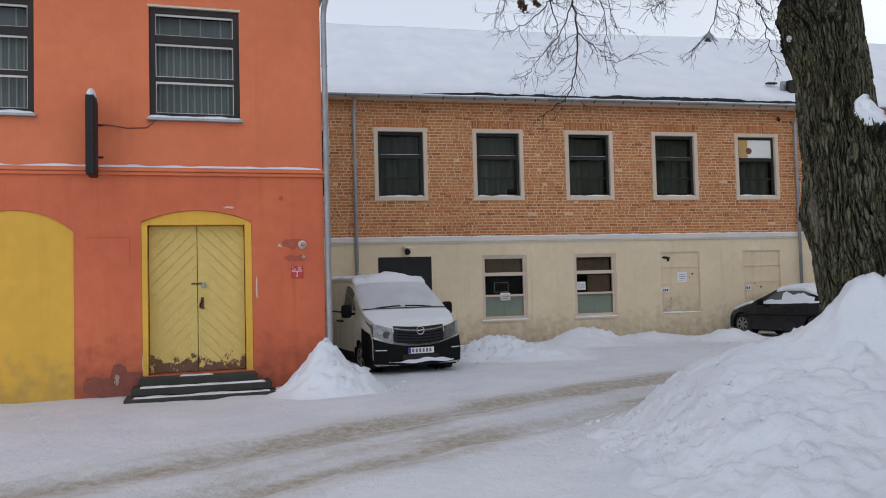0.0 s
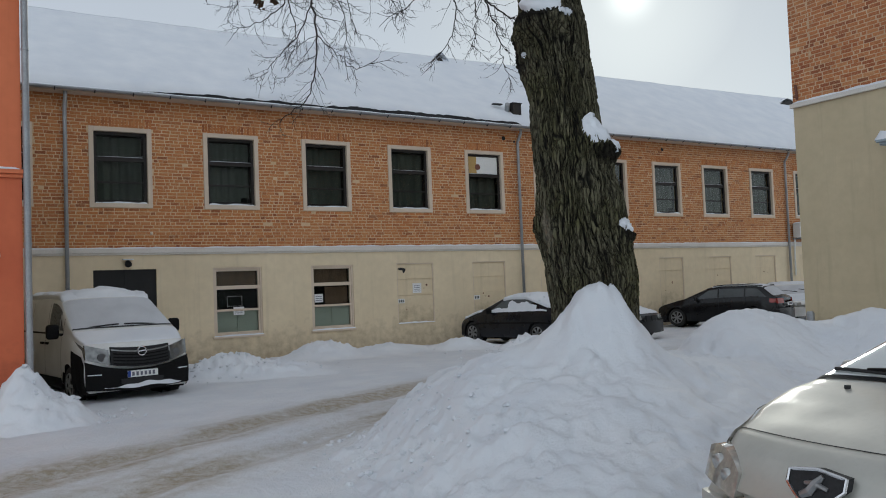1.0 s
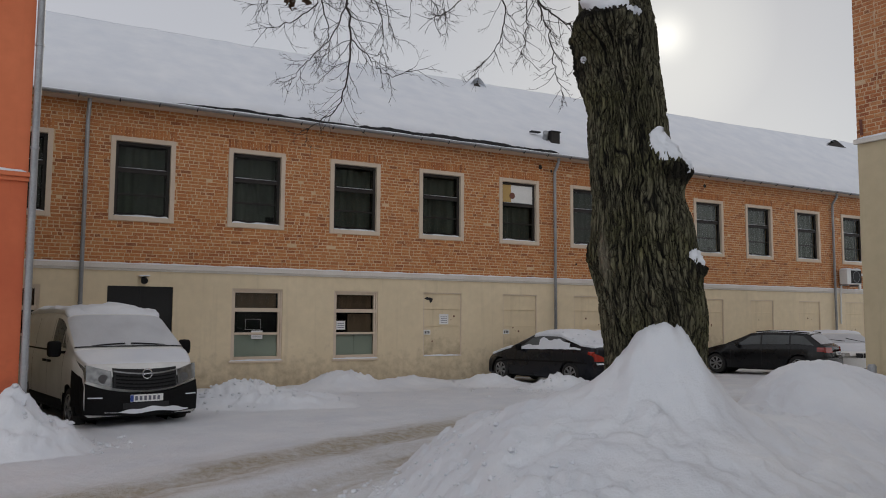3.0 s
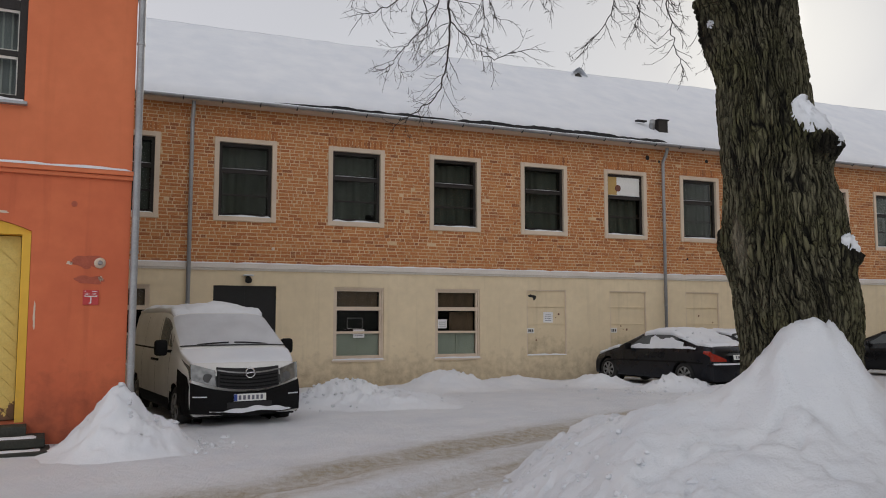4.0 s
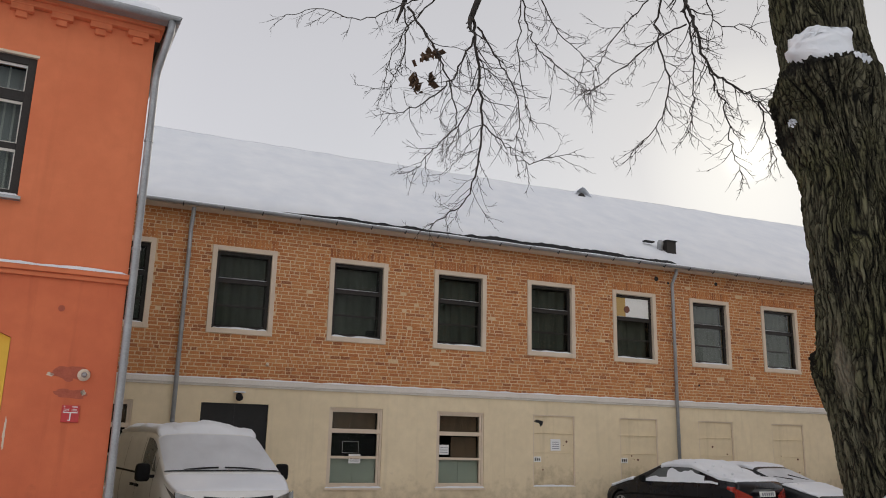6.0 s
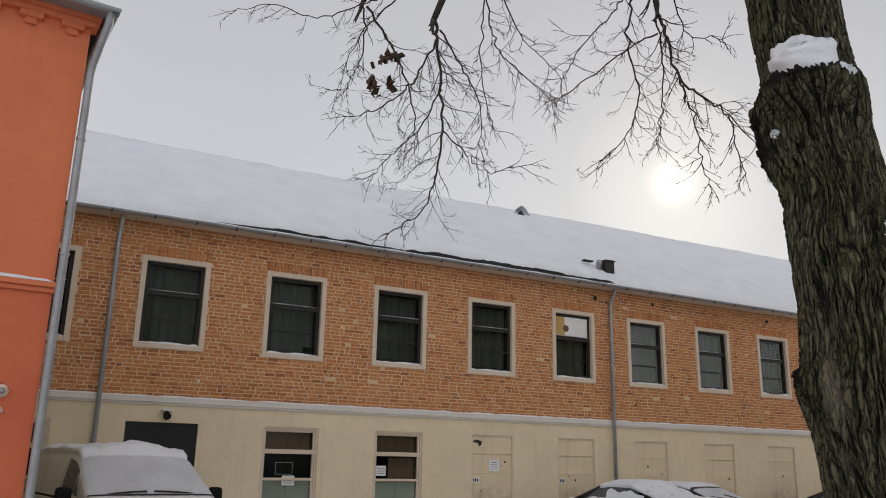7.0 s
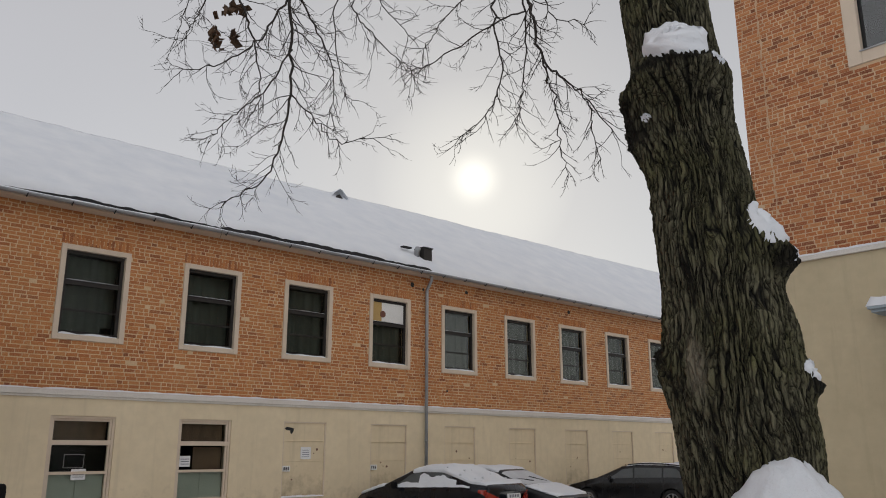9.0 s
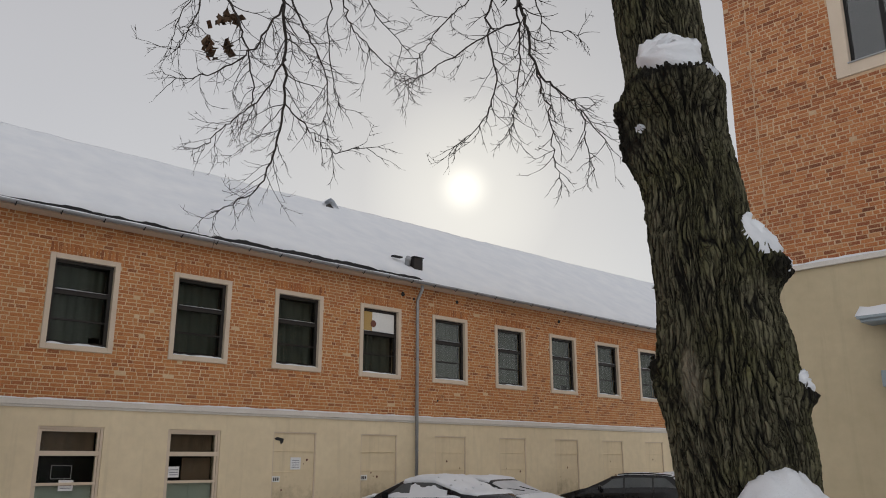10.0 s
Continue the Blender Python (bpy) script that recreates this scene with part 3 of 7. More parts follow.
def facade_window(i, x):
    """Dark wooden casement with a transom and a glazing bar, in a plain pale surround."""
    rng = random.Random(40 + i)
    w = part("window", ring(Geo(), 0, WW, 0, WZ1 - WZ0, 0.115, -0.035, 0.14), M["surround"], brick_house, "pale plastered window surround", bevel=0.006, m=pose(x, 0, WZ0))
    a, b, c, d = 0.115, WW - 0.115, 0.115, WZ1 - WZ0 - 0.115
    g = ring(Geo(), a, b, c, d, 0.075, 0.07, 0.15)
    t1, t2 = d - 0.68, c + 0.55
    g.box((a + 0.07, 0.075, t1 - 0.075), (b - 0.07, 0.15, t1 + 0.035)).box((a + 0.07, 0.085, t2 - 0.02), (b - 0.07, 0.14, t2 + 0.02))
    part("window_frame", g, M["frame"], w, "flaking dark brown timber frame", bevel=0.006)
    for p, q in ((c + 0.07, t2 - 0.015), (t2 + 0.015, t1 - 0.07), (t1 + 0.03, d - 0.07)):
        o = part("pane", Geo().box((a + 0.07, 0.108, p), (b - 0.07, 0.114, q)), M["glass"], w)
        o.visible_shadow = False
        o.matrix_basis = pose(0, 0, 0, rng.uniform(-0.25, 0.25), 0, rng.uniform(-0.25, 0.25))
    part("window_snow", snow_cap(a, b, -0.02, 0.085, c - 0.004, 0.05, i + 0.5), M["snow"], w, smooth=True)
    part("transom_snow", snow_cap(a + 0.08, b - 0.08, 0.05, 0.085, t1 + 0.035, 0.018, i + 3.5), M["snow"], w, smooth=True)
    k = rng.random()
    fold = a + (b - a) * (0.3 + 0.5 * k)
    part("curtain", Geo().grid(lambda p, q: (p, 0.30 + 0.03 * math.sin(p * 26 + i) + 0.015 * math.sin(p * 61), q), [a + (fold - a) * j / 24 for j in range(25)], [c, (c + d) / 2, d]), M["curtain"], w, "greyish limp net curtain", smooth=True)
    part("curtain", Geo().grid(lambda p, q: (p, 0.36 + 0.03 * math.sin(p * 21 + 2 * i), q), [fold - 0.05 + (b - fold + 0.05) * j / 24 for j in range(25)], [c + (0.25 if k > 0.6 else 0.0), (c + d) / 2, d]), M["curtain"], w, smooth=True)
    if i != 5:
        part("inner_sash", ring(Geo().box((a + 0.09, 0.2, t1 - 0.02), (b - 0.09, 0.23, t1 + 0.02)), a + 0.07, b - 0.07, c + 0.07, d - 0.07, 0.035, 0.2, 0.23), M["frame"], w)
    else:
        part("board", Geo().box((a + 0.08, 0.09, t1 + 0.05), (a + 0.40, 0.104, d - 0.08)), M["ochre"], w, "yellowish fibreboard panel")
        part("board", Geo().box((a + 0.40, 0.086, t1 + 0.05), (b - 0.08, 0.1, d - 0.08)), M["white"], w, "white board panel")
        part("flue_hole", Geo().tube([(a + 0.44, 0.075, t1 + 0.26), (a + 0.44, 0.088, t1 + 0.26)], 0.10, 20), M["rust"], w, "round brown flue opening")


for i, x in enumerate(WIN_X):
    facade_window(i, x)
# added shallow dark sheets behind the glass stand for the rooms' darkness
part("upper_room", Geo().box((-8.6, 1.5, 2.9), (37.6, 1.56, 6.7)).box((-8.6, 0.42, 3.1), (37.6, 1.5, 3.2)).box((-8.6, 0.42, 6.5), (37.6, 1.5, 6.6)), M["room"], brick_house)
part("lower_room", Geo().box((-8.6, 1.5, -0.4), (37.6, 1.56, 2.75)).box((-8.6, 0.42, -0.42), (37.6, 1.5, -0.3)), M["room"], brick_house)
M["shelf_wood"] = plain("brown_board", (0.30, 0.19, 0.125), (0.16, 0.10, 0.068), 0.7, big=3, stretch=(2, 2, 0.6))
M["frost"] = plain("pale_green_sheet", (0.66, 0.70, 0.62), (0.54, 0.58, 0.52), 0.6)


def low_window(a, b, seed):
    """Ground-floor window of three lights in a pale frame, screened at the foot."""
    w = part("window", ring(Geo(), 0, b - a, 0, 1.87, 0.055, 0.03, 0.16), M["surround"], brick_house, "pale weathered timber window", bevel=0.005, m=pose(a, 0, 0.41))
    L = b - a
    t1, t2 = 1.32, 0.70
    part("window_frame", ring(Geo().box((0.055, 0.03, t1 - 0.05), (L - 0.055, 0.15, t1 + 0.05)).box((0.055, 0.05, t2 - 0.03), (L - 0.055, 0.15, t2 + 0.03)), 0.055, L - 0.055, 0.055, 1.815, 0.05, 0.06, 0.14), M["surround"], w, bevel=0.005)
    for p, q in ((0.105, t2 - 0.03), (t2 + 0.03, t1 - 0.05), (t1 + 0.05, 1.765)):
        o = part("pane", Geo().box((0.1, 0.098, p), (L - 0.1, 0.103, q)), M["glass"], w)
        o.visible_shadow = False
    part("window_sill", Geo().box((-0.04, -0.05, -0.05), (L + 0.04, 0.05, 0.0)), M["surround"], w, bevel=0.006)
    part("window_snow", snow_cap(-0.03, L + 0.03, -0.05, 0.04, -0.004, 0.045, seed), M["snow"], w, smooth=True)
    part("screen", Geo().box((0.1, 0.16, 0.1), (L * 0.5, 0.17, t2 - 0.03)).box((L * 0.5 + 0.01, 0.165, 0.1), (L - 0.1, 0.175, t2 - 0.02)), M["frost"], w, "pale greenish translucent sheet across the lowest light")
    part("shutter_board", Geo().box((0.1, 0.25, t1 + 0.05), (L - 0.1, 0.27, 1.78)), M["shelf_wood"], w, "brown board behind the top light")
    return w


w0 = low_window(-2.75, -1.4, 2.0)
w1 = low_window(3.05, 4.41, 5.0)
w2 = low_window(5.87, 7.205, 8.0)
part("notice", Geo().box((0.56, 0.088, 0.56), (0.86, 0.092, 0.78)), M["paper"], w1, "white paper notice with grey print")
part("notice", Geo().box((0.12, 0.088, 0.80), (0.38, 0.092, 1.04)), M["paper"], w2, "white paper notice")
for k in range(3):
    part("print", Geo().box((0.60, 0.084, 0.61 + 0.05 * k), (0.82, 0.087, 0.622 + 0.05 * k)), M["ink"], w1)
    part("print", Geo().box((0.15, 0.084, 0.85 + 0.055 * k), (0.35, 0.087, 0.865 + 0.055 * k)), M["ink"], w2)
part("paper_edge", ring(Geo(), 0.42, 0.84, 0.80, 1.08, 0.012, 0.20, 0.205), M["paper"], w1, "pale taped outline on the dark glass")
part("red_board", Geo().box((0.5, 0.22, 0.68), (1.22, 0.24, 1.24)), M["shelf_wood"], w2, "reddish brown board behind the glass")


# putlog holes: black plates paint their inner shade, the wall stays uncut
for x, z, r in ((12.92, 6.42, 0.07), (13.35, 6.33, 0.04), (15.2, 6.48, 0.06), (14.35, 3.33, 0.03), (20.4, 6.45, 0.06)):
    part("hole_shade_plate", Geo().prism([(x + r * math.cos(a) * (1 + 0.3 * fbm(3 * math.cos(a), x)), z + r * math.sin(a) * (1 + 0.3 * fbm(x, 3 * math.sin(a)))) for a in [2 * math.pi * k / 12 for k in range(12)]], -0.018, -0.004), M["felt"], upper, "flat black plate for the shade inside a brickwork hole")
part("wall_knob", Geo().tube([(1.47, 0.0, 3.21), (1.47, -0.05, 3.21), (1.47, -0.08, 3.21)], [0.03, 0.045, 0.03], 10), M["surround"], upper, "small pale wall fixing")


def blind_bay(x, i):
    """Recessed, rendered-over doorway: panels with a raised ledge line."""
    b = part("blocked_opening", Geo().box((0, 0.045, 0), (1.3, 0.25, 1.85)), M["infill"], brick_house, "rendered-over former loading opening", m=pose(x, 0, 0.44))
    part("rail", Geo().box((0.0, 0.02, 1.36), (1.3, 0.05, 1.39)).box((0.0, 0.028, 0.86), (1.3, 0.05, 0.875)), M["infill"], b, bevel=0.004)
    part("edge_strip", ring(Geo(), 0, 1.3, 0, 1.85, 0.028, 0.012, 0.05), M["surround"], b)
    if i == 0:
        part("ledge_snow", snow_cap(0, 1.3, -0.03, 0.05, -0.005, 0.05, 31), M["snow"], b, smooth=True)
        part("notice", Geo().box((0.55, 0.026, 0.92), (0.86, 0.03, 1.22)), M["paper"], b, "faded pinkish printed notice")
        for k in range(4):
            part("print", Geo().box((0.60, 0.022, 0.97 + 0.055 * k), (0.81, 0.025, 0.983 + 0.055 * k)), M["ink"], b)
    for _ in range(3):
        rx, rz = random.Random(i * 7 + _).uniform(0.2, 1.1), random.Random(i * 9 + _).uniform(0.3, 1.2)
        part("chip", Geo().tube([(rx, 0.04, rz), (rx, 0.047, rz)], 0.014 + 0.01 * _, 7), M["rust"], b)
    if i < 2:
        part("number_plate", Geo().box((0.02, 0.006, 0.62), (0.24, 0.011, 0.76)), M["white"], b, "small white number plate")
        for k in range(3):
            part("print", Geo().box((0.05 + 0.06 * k, 0.002, 0.65), (0.085 + 0.06 * k, 0.005, 0.73)), M["black"], b)


for i, x in enumerate(BLIND):
    blind_bay(x, i)
# broken patch of render over the first blocked opening
part("render_hole", Geo().prism([(8.72, 2.12), (8.80, 2.16), (8.92, 2.14), (9.0, 2.12), (8.98, 2.03), (8.92, 1.98), (8.88, 2.07), (8.78, 2.08)], 0.036, 0.05), M["felt"], brick_house, "dark broken patch in the render")
door = part("door", Geo().box((0.05, 0.06, -0.3), (1.58, 0.12, 2.28)), M["black"], brick_house, "plain black double door")
part("door_gap", Geo().box((0.8, 0.052, -0.3), (0.82, 0.06, 2.28)), M["felt"], door)
part("door_handle", Geo().tube([(0.9, 0.03, 0.9), (0.9, 0.03, 1.1)], 0.015), M["zinc"], door)
flood = part("floodlight", Geo().box((0.74, -0.26, 2.52), (0.98, -0.02, 2.545)), M["snow"], brick_house, "small wall floodlight under a snowy hood")
part("lamp_body", Geo().tube([(0.86, -0.05, 2.45), (0.86, -0.12, 2.45), (0.86, -0.2, 2.40)], [0.05, 0.07, 0.085], 14), M["black"], flood)
part("bracket", Geo().tube([(0.86, 0.0, 2.47), (0.86, -0.08, 2.47)], 0.02), M["zinc"], flood)


def downpipe(x, y, z0, z1, parent, r=0.05):
    p = part("downpipe", Geo().tube([(x, y - 0.22, z1), (x, y - 0.20, z1 - 0.14), (x, y, z1 - 0.42), (x, y, z1 - 0.5), (x, y, z0)], r, 12), M["zinc"], parent, "grey zinc downpipe", smooth=True)
    z = z0 + 0.6
    while z < z1 - 0.6:
        part("pipe_clip", Geo().tube([(x, y, z), (x, y, z + 0.03)], r + 0.008, 12), M["zinc"], p)
        z += 1.55
    return p


for x in (-0.55, 13.42, 27.7):
    downpipe(x, -0.11, -0.3, 6.72, brick_house)

# roof: felted deck, lying snow with a worn edge, gutter
SLOPE = (10.22 - 6.80) / (4.7 + 0.42)


def deck(y):
    return 6.78 + SLOPE * (y + 0.42)


rg = Geo()
rg.add([(-9.3, -0.42, 6.78), (38.3, -0.42, 6.78), (38.3, 4.7, deck(4.7)), (-9.3, 4.7, deck(4.7)), (-9.3, 9.9, 6.78), (38.3, 9.9, 6.78),
        (-9.3, -0.42, 6.74), (38.3, -0.42, 6.74), (-9.3, 9.9, 6.74), (38.3, 9.9, 6.74)],
       [(0, 1, 2, 3), (3, 2, 5, 4), (6, 7, 1, 0), (9, 8, 4, 5), (8, 9, 7, 6), (6, 0, 3, 4, 8), (7, 9, 5, 2, 1)])
roof = part("roof", rg, M["felt"], brick_house, "black felted pitched roof under deep snow")
for y, nxt in ((-0.42, 4.75), (9.9, 4.75)):
    sgn = 1 if y < 0 else -1

    def lying(u, v, sgn=sgn):
        worn = max(0, min(1, (u - 0.5) / 1.5)) * max(0, min(1, (13.5 - u) / 1.0))
        start = (0.02 + 0.22 * worn * max(0.35, min(1, 0.75 + 0.8 * fbm(u * 0.8, 2.2)))) if sgn > 0 else 0.0
        s = start + (5.17 - start) * v
        yy = -0.42 + s
        edge = min(1.0, (v * 5.17) / 0.16)
        thick = 0.17 * math.sqrt(max(0, edge)) * (1 + 0.18 * fbm(u * 0.5, v * 3)) + 0.035 * fbm(u * 0.23, s * 0.5, 4) + 0.012 * fbm(u * 2.1, s * 2.1, 4)
        thick += 0.012 * max(0, u - 5) * v
        return (u, yy if sgn > 0 else 9.48 - yy, deck(yy) + max(0.0, thick) + (0.004 if v > 0 else -0.02))
    vs = [0, 0.006, 0.014, 0.024, 0.036, 0.06] + [0.1 + 0.9 * k / 26 for k in range(27)]
    us = [-9.35 + 0.16 * k for k in range(299)]
    sg = Geo().grid(lying, us, vs)
    if sgn < 0:
        sg.f = [tuple(reversed(q)) for q in sg.f]
    part("roof_snow", sg, M["roof_snow"], roof, "thick smooth snow lying on the roof", smooth=True)
gut = Geo()


def gutter_geo(g, p, q, r, drop=0.0):
    p, q = Vector(p), Vector(q)
    side = (q - p).normalized().cross(Vector((0, 0, 1)))
    prof = [(r * math.cos(a), r * math.sin(a)) for a in [math.pi + math.pi * k / 8 for k in range(9)]]
    prof += [(0.86 * x, 0.86 * z) for x, z in reversed(prof)]
    n, k = len(prof), len(g.v)
    g.v += [tuple(e + side * x + Vector((0, 0, z - d))) for e, d in ((p, 0), (q, drop)) for x, z in prof]
    g.f += [(k + i, k + (i + 1) % n, k + n + (i + 1) % n, k + n + i) for i in range(n)]
    return g


gutter = part("gutter", gutter_geo(Geo(), (-9.3, -0.50, 6.775), (38.3, -0.50, 6.775), 0.068), M["zinc"], brick_house, "half-round grey zinc gutter", smooth=True)
for k in range(52):
    part("bracket", Geo().tube([(-9 + 0.91 * k, -0.42, 6.75), (-9 + 0.91 * k, -0.5, 6.675), (-9 + 0.91 * k, -0.58, 6.74)], 0.012, 5), M["felt"], gutter)
part("gutter_snow", Geo().tube([(-9.2 + 0.4 * k, -0.5, 6.765 + 0.008 * math.sin(k * 1.7)) for k in range(119)], 0.045, 6), M["snow"], gutter, "line of snow lying in the gutter", smooth=True)
def felt_edge(u, v):
    """Turned-up, buckled felt where the snow has slid off the eaves."""
    k = max(0, min(1, (u - 0.4) / 2.5)) * max(0, min(1, (13.5 - u) / 0.4))
    high = k * (0.13 + 0.07 * fbm(u * 0.9, 1.7, 2.0) + 0.03 * fbm(u * 5, 3.3, 1.0))
    return (u, -0.455 + 0.02 * fbm(u * 1.3, v, 6.0) + (0.05 if v > 1 else 0.0), 6.775 + max(0.0, high) * min(1, v))


part("eave_edge", Geo().grid(felt_edge, [0.4 + 0.1 * k for k in range(132)], [0, 0.5, 1, 1.01, 2]), M["felt"], brick_house, "black felt upstand buckled along the eaves")
part("soffit", Geo().box((-9, -0.40, 6.705), (38, -0.02, 6.735)), M["surround"], brick_house)


def roof_vent(x, y, w, h, label):
    z = deck(y)
    v = part("roof_vent", Geo().add([(x, y, z - 0.1), (x + w, y, z - 0.1), (x + w, y, z + h * 0.6), (x + w / 2, y, z + h), (x, y, z + h * 0.6),
                                     (x, y + 0.9, z + 0.3), (x + w, y + 0.9, z + 0.3), (x + w / 2, y + 0.9, z + h)],
                                    [(0, 1, 2, 3, 4), (4, 3, 7, 5), (3, 2, 6, 7), (0, 4, 5), (1, 6, 2)]), M["frame"], roof, label)
    part("vent_snow", Geo().grid(lambda s, t: (x - 0.08 + (w + 0.5) * s, y + 0.05 + 0.8 * t, z + 0.12 + (h * 0.55 + 0.2) * (1 - abs(2 * s - 0.8) ** 1.5) + 0.1), [k / 8 for k in range(9)], [0, 0.2, 0.5, 0.8, 1]), M["snow"], v, smooth=True)


roof_vent(13.05, 4.35, 0.36, 0.42, "small dark gabled roof vent half buried in snow")
roof_vent(33.4, 4.0, 1.7, 0.75, "dark roof dormer half buried in snow")
hatch = part("roof_hatch", Geo().box((13.40, 0.02, 7.05), (13.74, 0.40, 7.66)), M["frame"], roof, "small dark brown roof hatch", bevel=0.01)
part("hatch_lid", Geo().box((13.37, -0.01, 7.66), (13.77, 0.45, 7.69)), M["felt"], hatch)
part("hatch_flap", Geo().box((12.85, 0.35, 7.66), (13.2, 0.5, 7.70)), M["felt"], hatch)
part("hatch_pipe", Geo().tube([(13.28, 0.25, 7.2), (13.28, 0.2, 7.55), (13.22, 0.1, 7.62)], 0.09, 12), M["zinc"], hatch, smooth=True)
ac = part("air_conditioner", Geo().box((28.0, -0.45, 3.02), (28.95, -0.1, 3.62)), M["white"], brick_house, "white outdoor air-conditioning unit", bevel=0.02)
part("fan_grille", ring(Geo(), 28.26, 28.92, 3.06, 3.58, 0.02, -0.468, -0.452).box((28.28, -0.46, 3.08), (28.90, -0.452, 3.56)), M["black"], ac, "dark square fan grille")
part("fan_ring", Geo().tube([(28.59 + 0.22 * math.cos(q), -0.472, 3.32 + 0.22 * math.sin(q)) for q in [2 * math.pi * k / 24 for k in range(25)]], 0.008, 5), M["zinc"], ac)
part("unit_snow", snow_cap(27.98, 28.97, -0.46, -0.09, 3.615, 0.07, 51), M["snow"], ac, smooth=True)
part("drain_pipe", Geo().tube([(28.1, -0.12, 2.98), (28.1, -0.07, 2.6), (28.1, -0.05, 1.4)], 0.035, 8), M["white"], ac, "white drain pipe")
part("trunking", Geo().box((29.35, -0.09, 2.84), (29.47, -0.0, 3.5)).box((29.47, -0.09, 3.4), (29.9, -0.0, 3.5)), M["white"], ac, "white cable trunking")
for x in (28.1, 28.8):
    part("bracket", Geo().box((x, -0.42, 2.94), (x + 0.04, 0.0, 3.01)), M["zinc"], ac)


# ---- orange house ----
# built in its own frame: x along the front to its corner at 0, front face y=0, z as in the yard
red_house = thing("orange_house", "two-storey house painted orange-red with yellow doorways", "house", pose(-2.05, -8.07, 0, 0, 0, 4))
rw = [(-2.87, -1.40, 4.40, 6.30), (-6.09, -4.62, 4.40, 6.30), (-9.3, -7.83, 4.40, 6.30)]
part("upper_wall", pierced(-13, 0, 3.52, 7.05, 0.45, rw), M["red"], red_house, "smooth orange-red painted wall")
part("lower_wall", pierced(-13, 0, -0.6, 3.52, 0.45, [(-3.02, -1.24, 0.12, 2.86), (-5.80, -4.05, -0.6, 2.86)]), M["red_low"], red_house, "scuffed orange-red painted wall with damp stains")
# unseen walls, coloured beige so no orange bounce reaches the van
part("side_wall", Geo().box((-0.4, 0.46, -0.6), (0, 6.4, 7.05)).box((-13, 0.46, -0.6), (-12.6, 6.4, 7.05)).box((-12.6, 6.0, -0.6), (-0.41, 6.4, 7.05)), M["beige_shaded"], red_house)
led = part("ledge", Geo().box((-13, -0.09, 3.49), (0.02, 0.0, 3.56)).box((-13, -0.05, 3.43), (0.02, 0.0, 3.49)), M["red"], red_house, "painted projecting ledge with snow on it", bevel=0.012)
part("ledge_snow", snow_cap(-13, 0.0, -0.095, 0.0, 3.555, 0.05, 9, 0.09), M["snow"], led, smooth=True)
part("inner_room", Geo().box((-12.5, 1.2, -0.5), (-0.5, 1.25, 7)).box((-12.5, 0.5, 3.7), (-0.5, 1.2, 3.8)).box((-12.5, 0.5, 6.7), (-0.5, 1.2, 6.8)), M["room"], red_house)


def arch_fill(a, b, spring, rise, z1):
    """Wall left over above a segmental arch, up to z1, as a polygon in x and z."""
    n, c, half = 14, (a + b) / 2, (b - a) / 2
    r = (half * half + rise * rise) / (2 * rise)
    arc = [(c - half + 2 * half * k / n, spring + rise - r + math.sqrt(max(0, r * r - (2 * half * k / n - half) ** 2))) for k in range(n + 1)]
    return arc


for a, b, spring, foot, deep in ((-3.02, -1.24, 2.66, 0.12, 0.16), (-5.80, -4.05, 2.50, -0.6, 0.03)):
    arc = arch_fill(a, b, spring, 2.85 - spring, 2.86)
    part("arch_head", Geo().prism(arc + [(b, 2.86), (a, 2.86)], 0.0, 0.44), M["red_low"], red_house)
    if deep > 0.1:
        g = Geo().prism([(a, 2.61), (b, 2.61)] + [(p, q - 0.004) for p, q in reversed(arc)], deep - 0.12, 0.40)
        g.box((a + 0.004, -0.006, foot), (-2.93, 0.4, 2.61)).box((-1.35, -0.006, foot), (b - 0.004, 0.4, 2.61))
        part("door_surround", g, M["yellow"], red_house, "yellow painted reveal and arched head")
    else:
        g = Geo().prism([(a, -0.6), (b, -0.6)] + [(p, q - 0.002) for p, q in reversed(arc)], deep, 0.4)
        part("blind_arch", g, M["yellow"], red_house, "filled-in arch painted ochre yellow")


def clip(poly, inside, cross):
    out = []
    for p, q in zip(poly, poly[1:] + poly[:1]):
        if inside(p):
            out.append(p)
        if inside(p) != inside(q):
            out.append(cross(p, q))
    return out


def clip_rect(poly, x0, x1, z0, z1):
    for i, v, s in ((0, x0, 1), (0, x1, -1), (1, z0, 1), (1, z1, -1)):
        def inside(p):
            return s * (p[i] - v) >= 0

        def cross(p, q):
            k = (v - p[i]) / (q[i] - p[i])
            return (p[0] + k * (q[0] - p[0]), p[1] + k * (q[1] - p[1]))
        poly = clip(poly, inside, cross) if poly else poly
    return poly


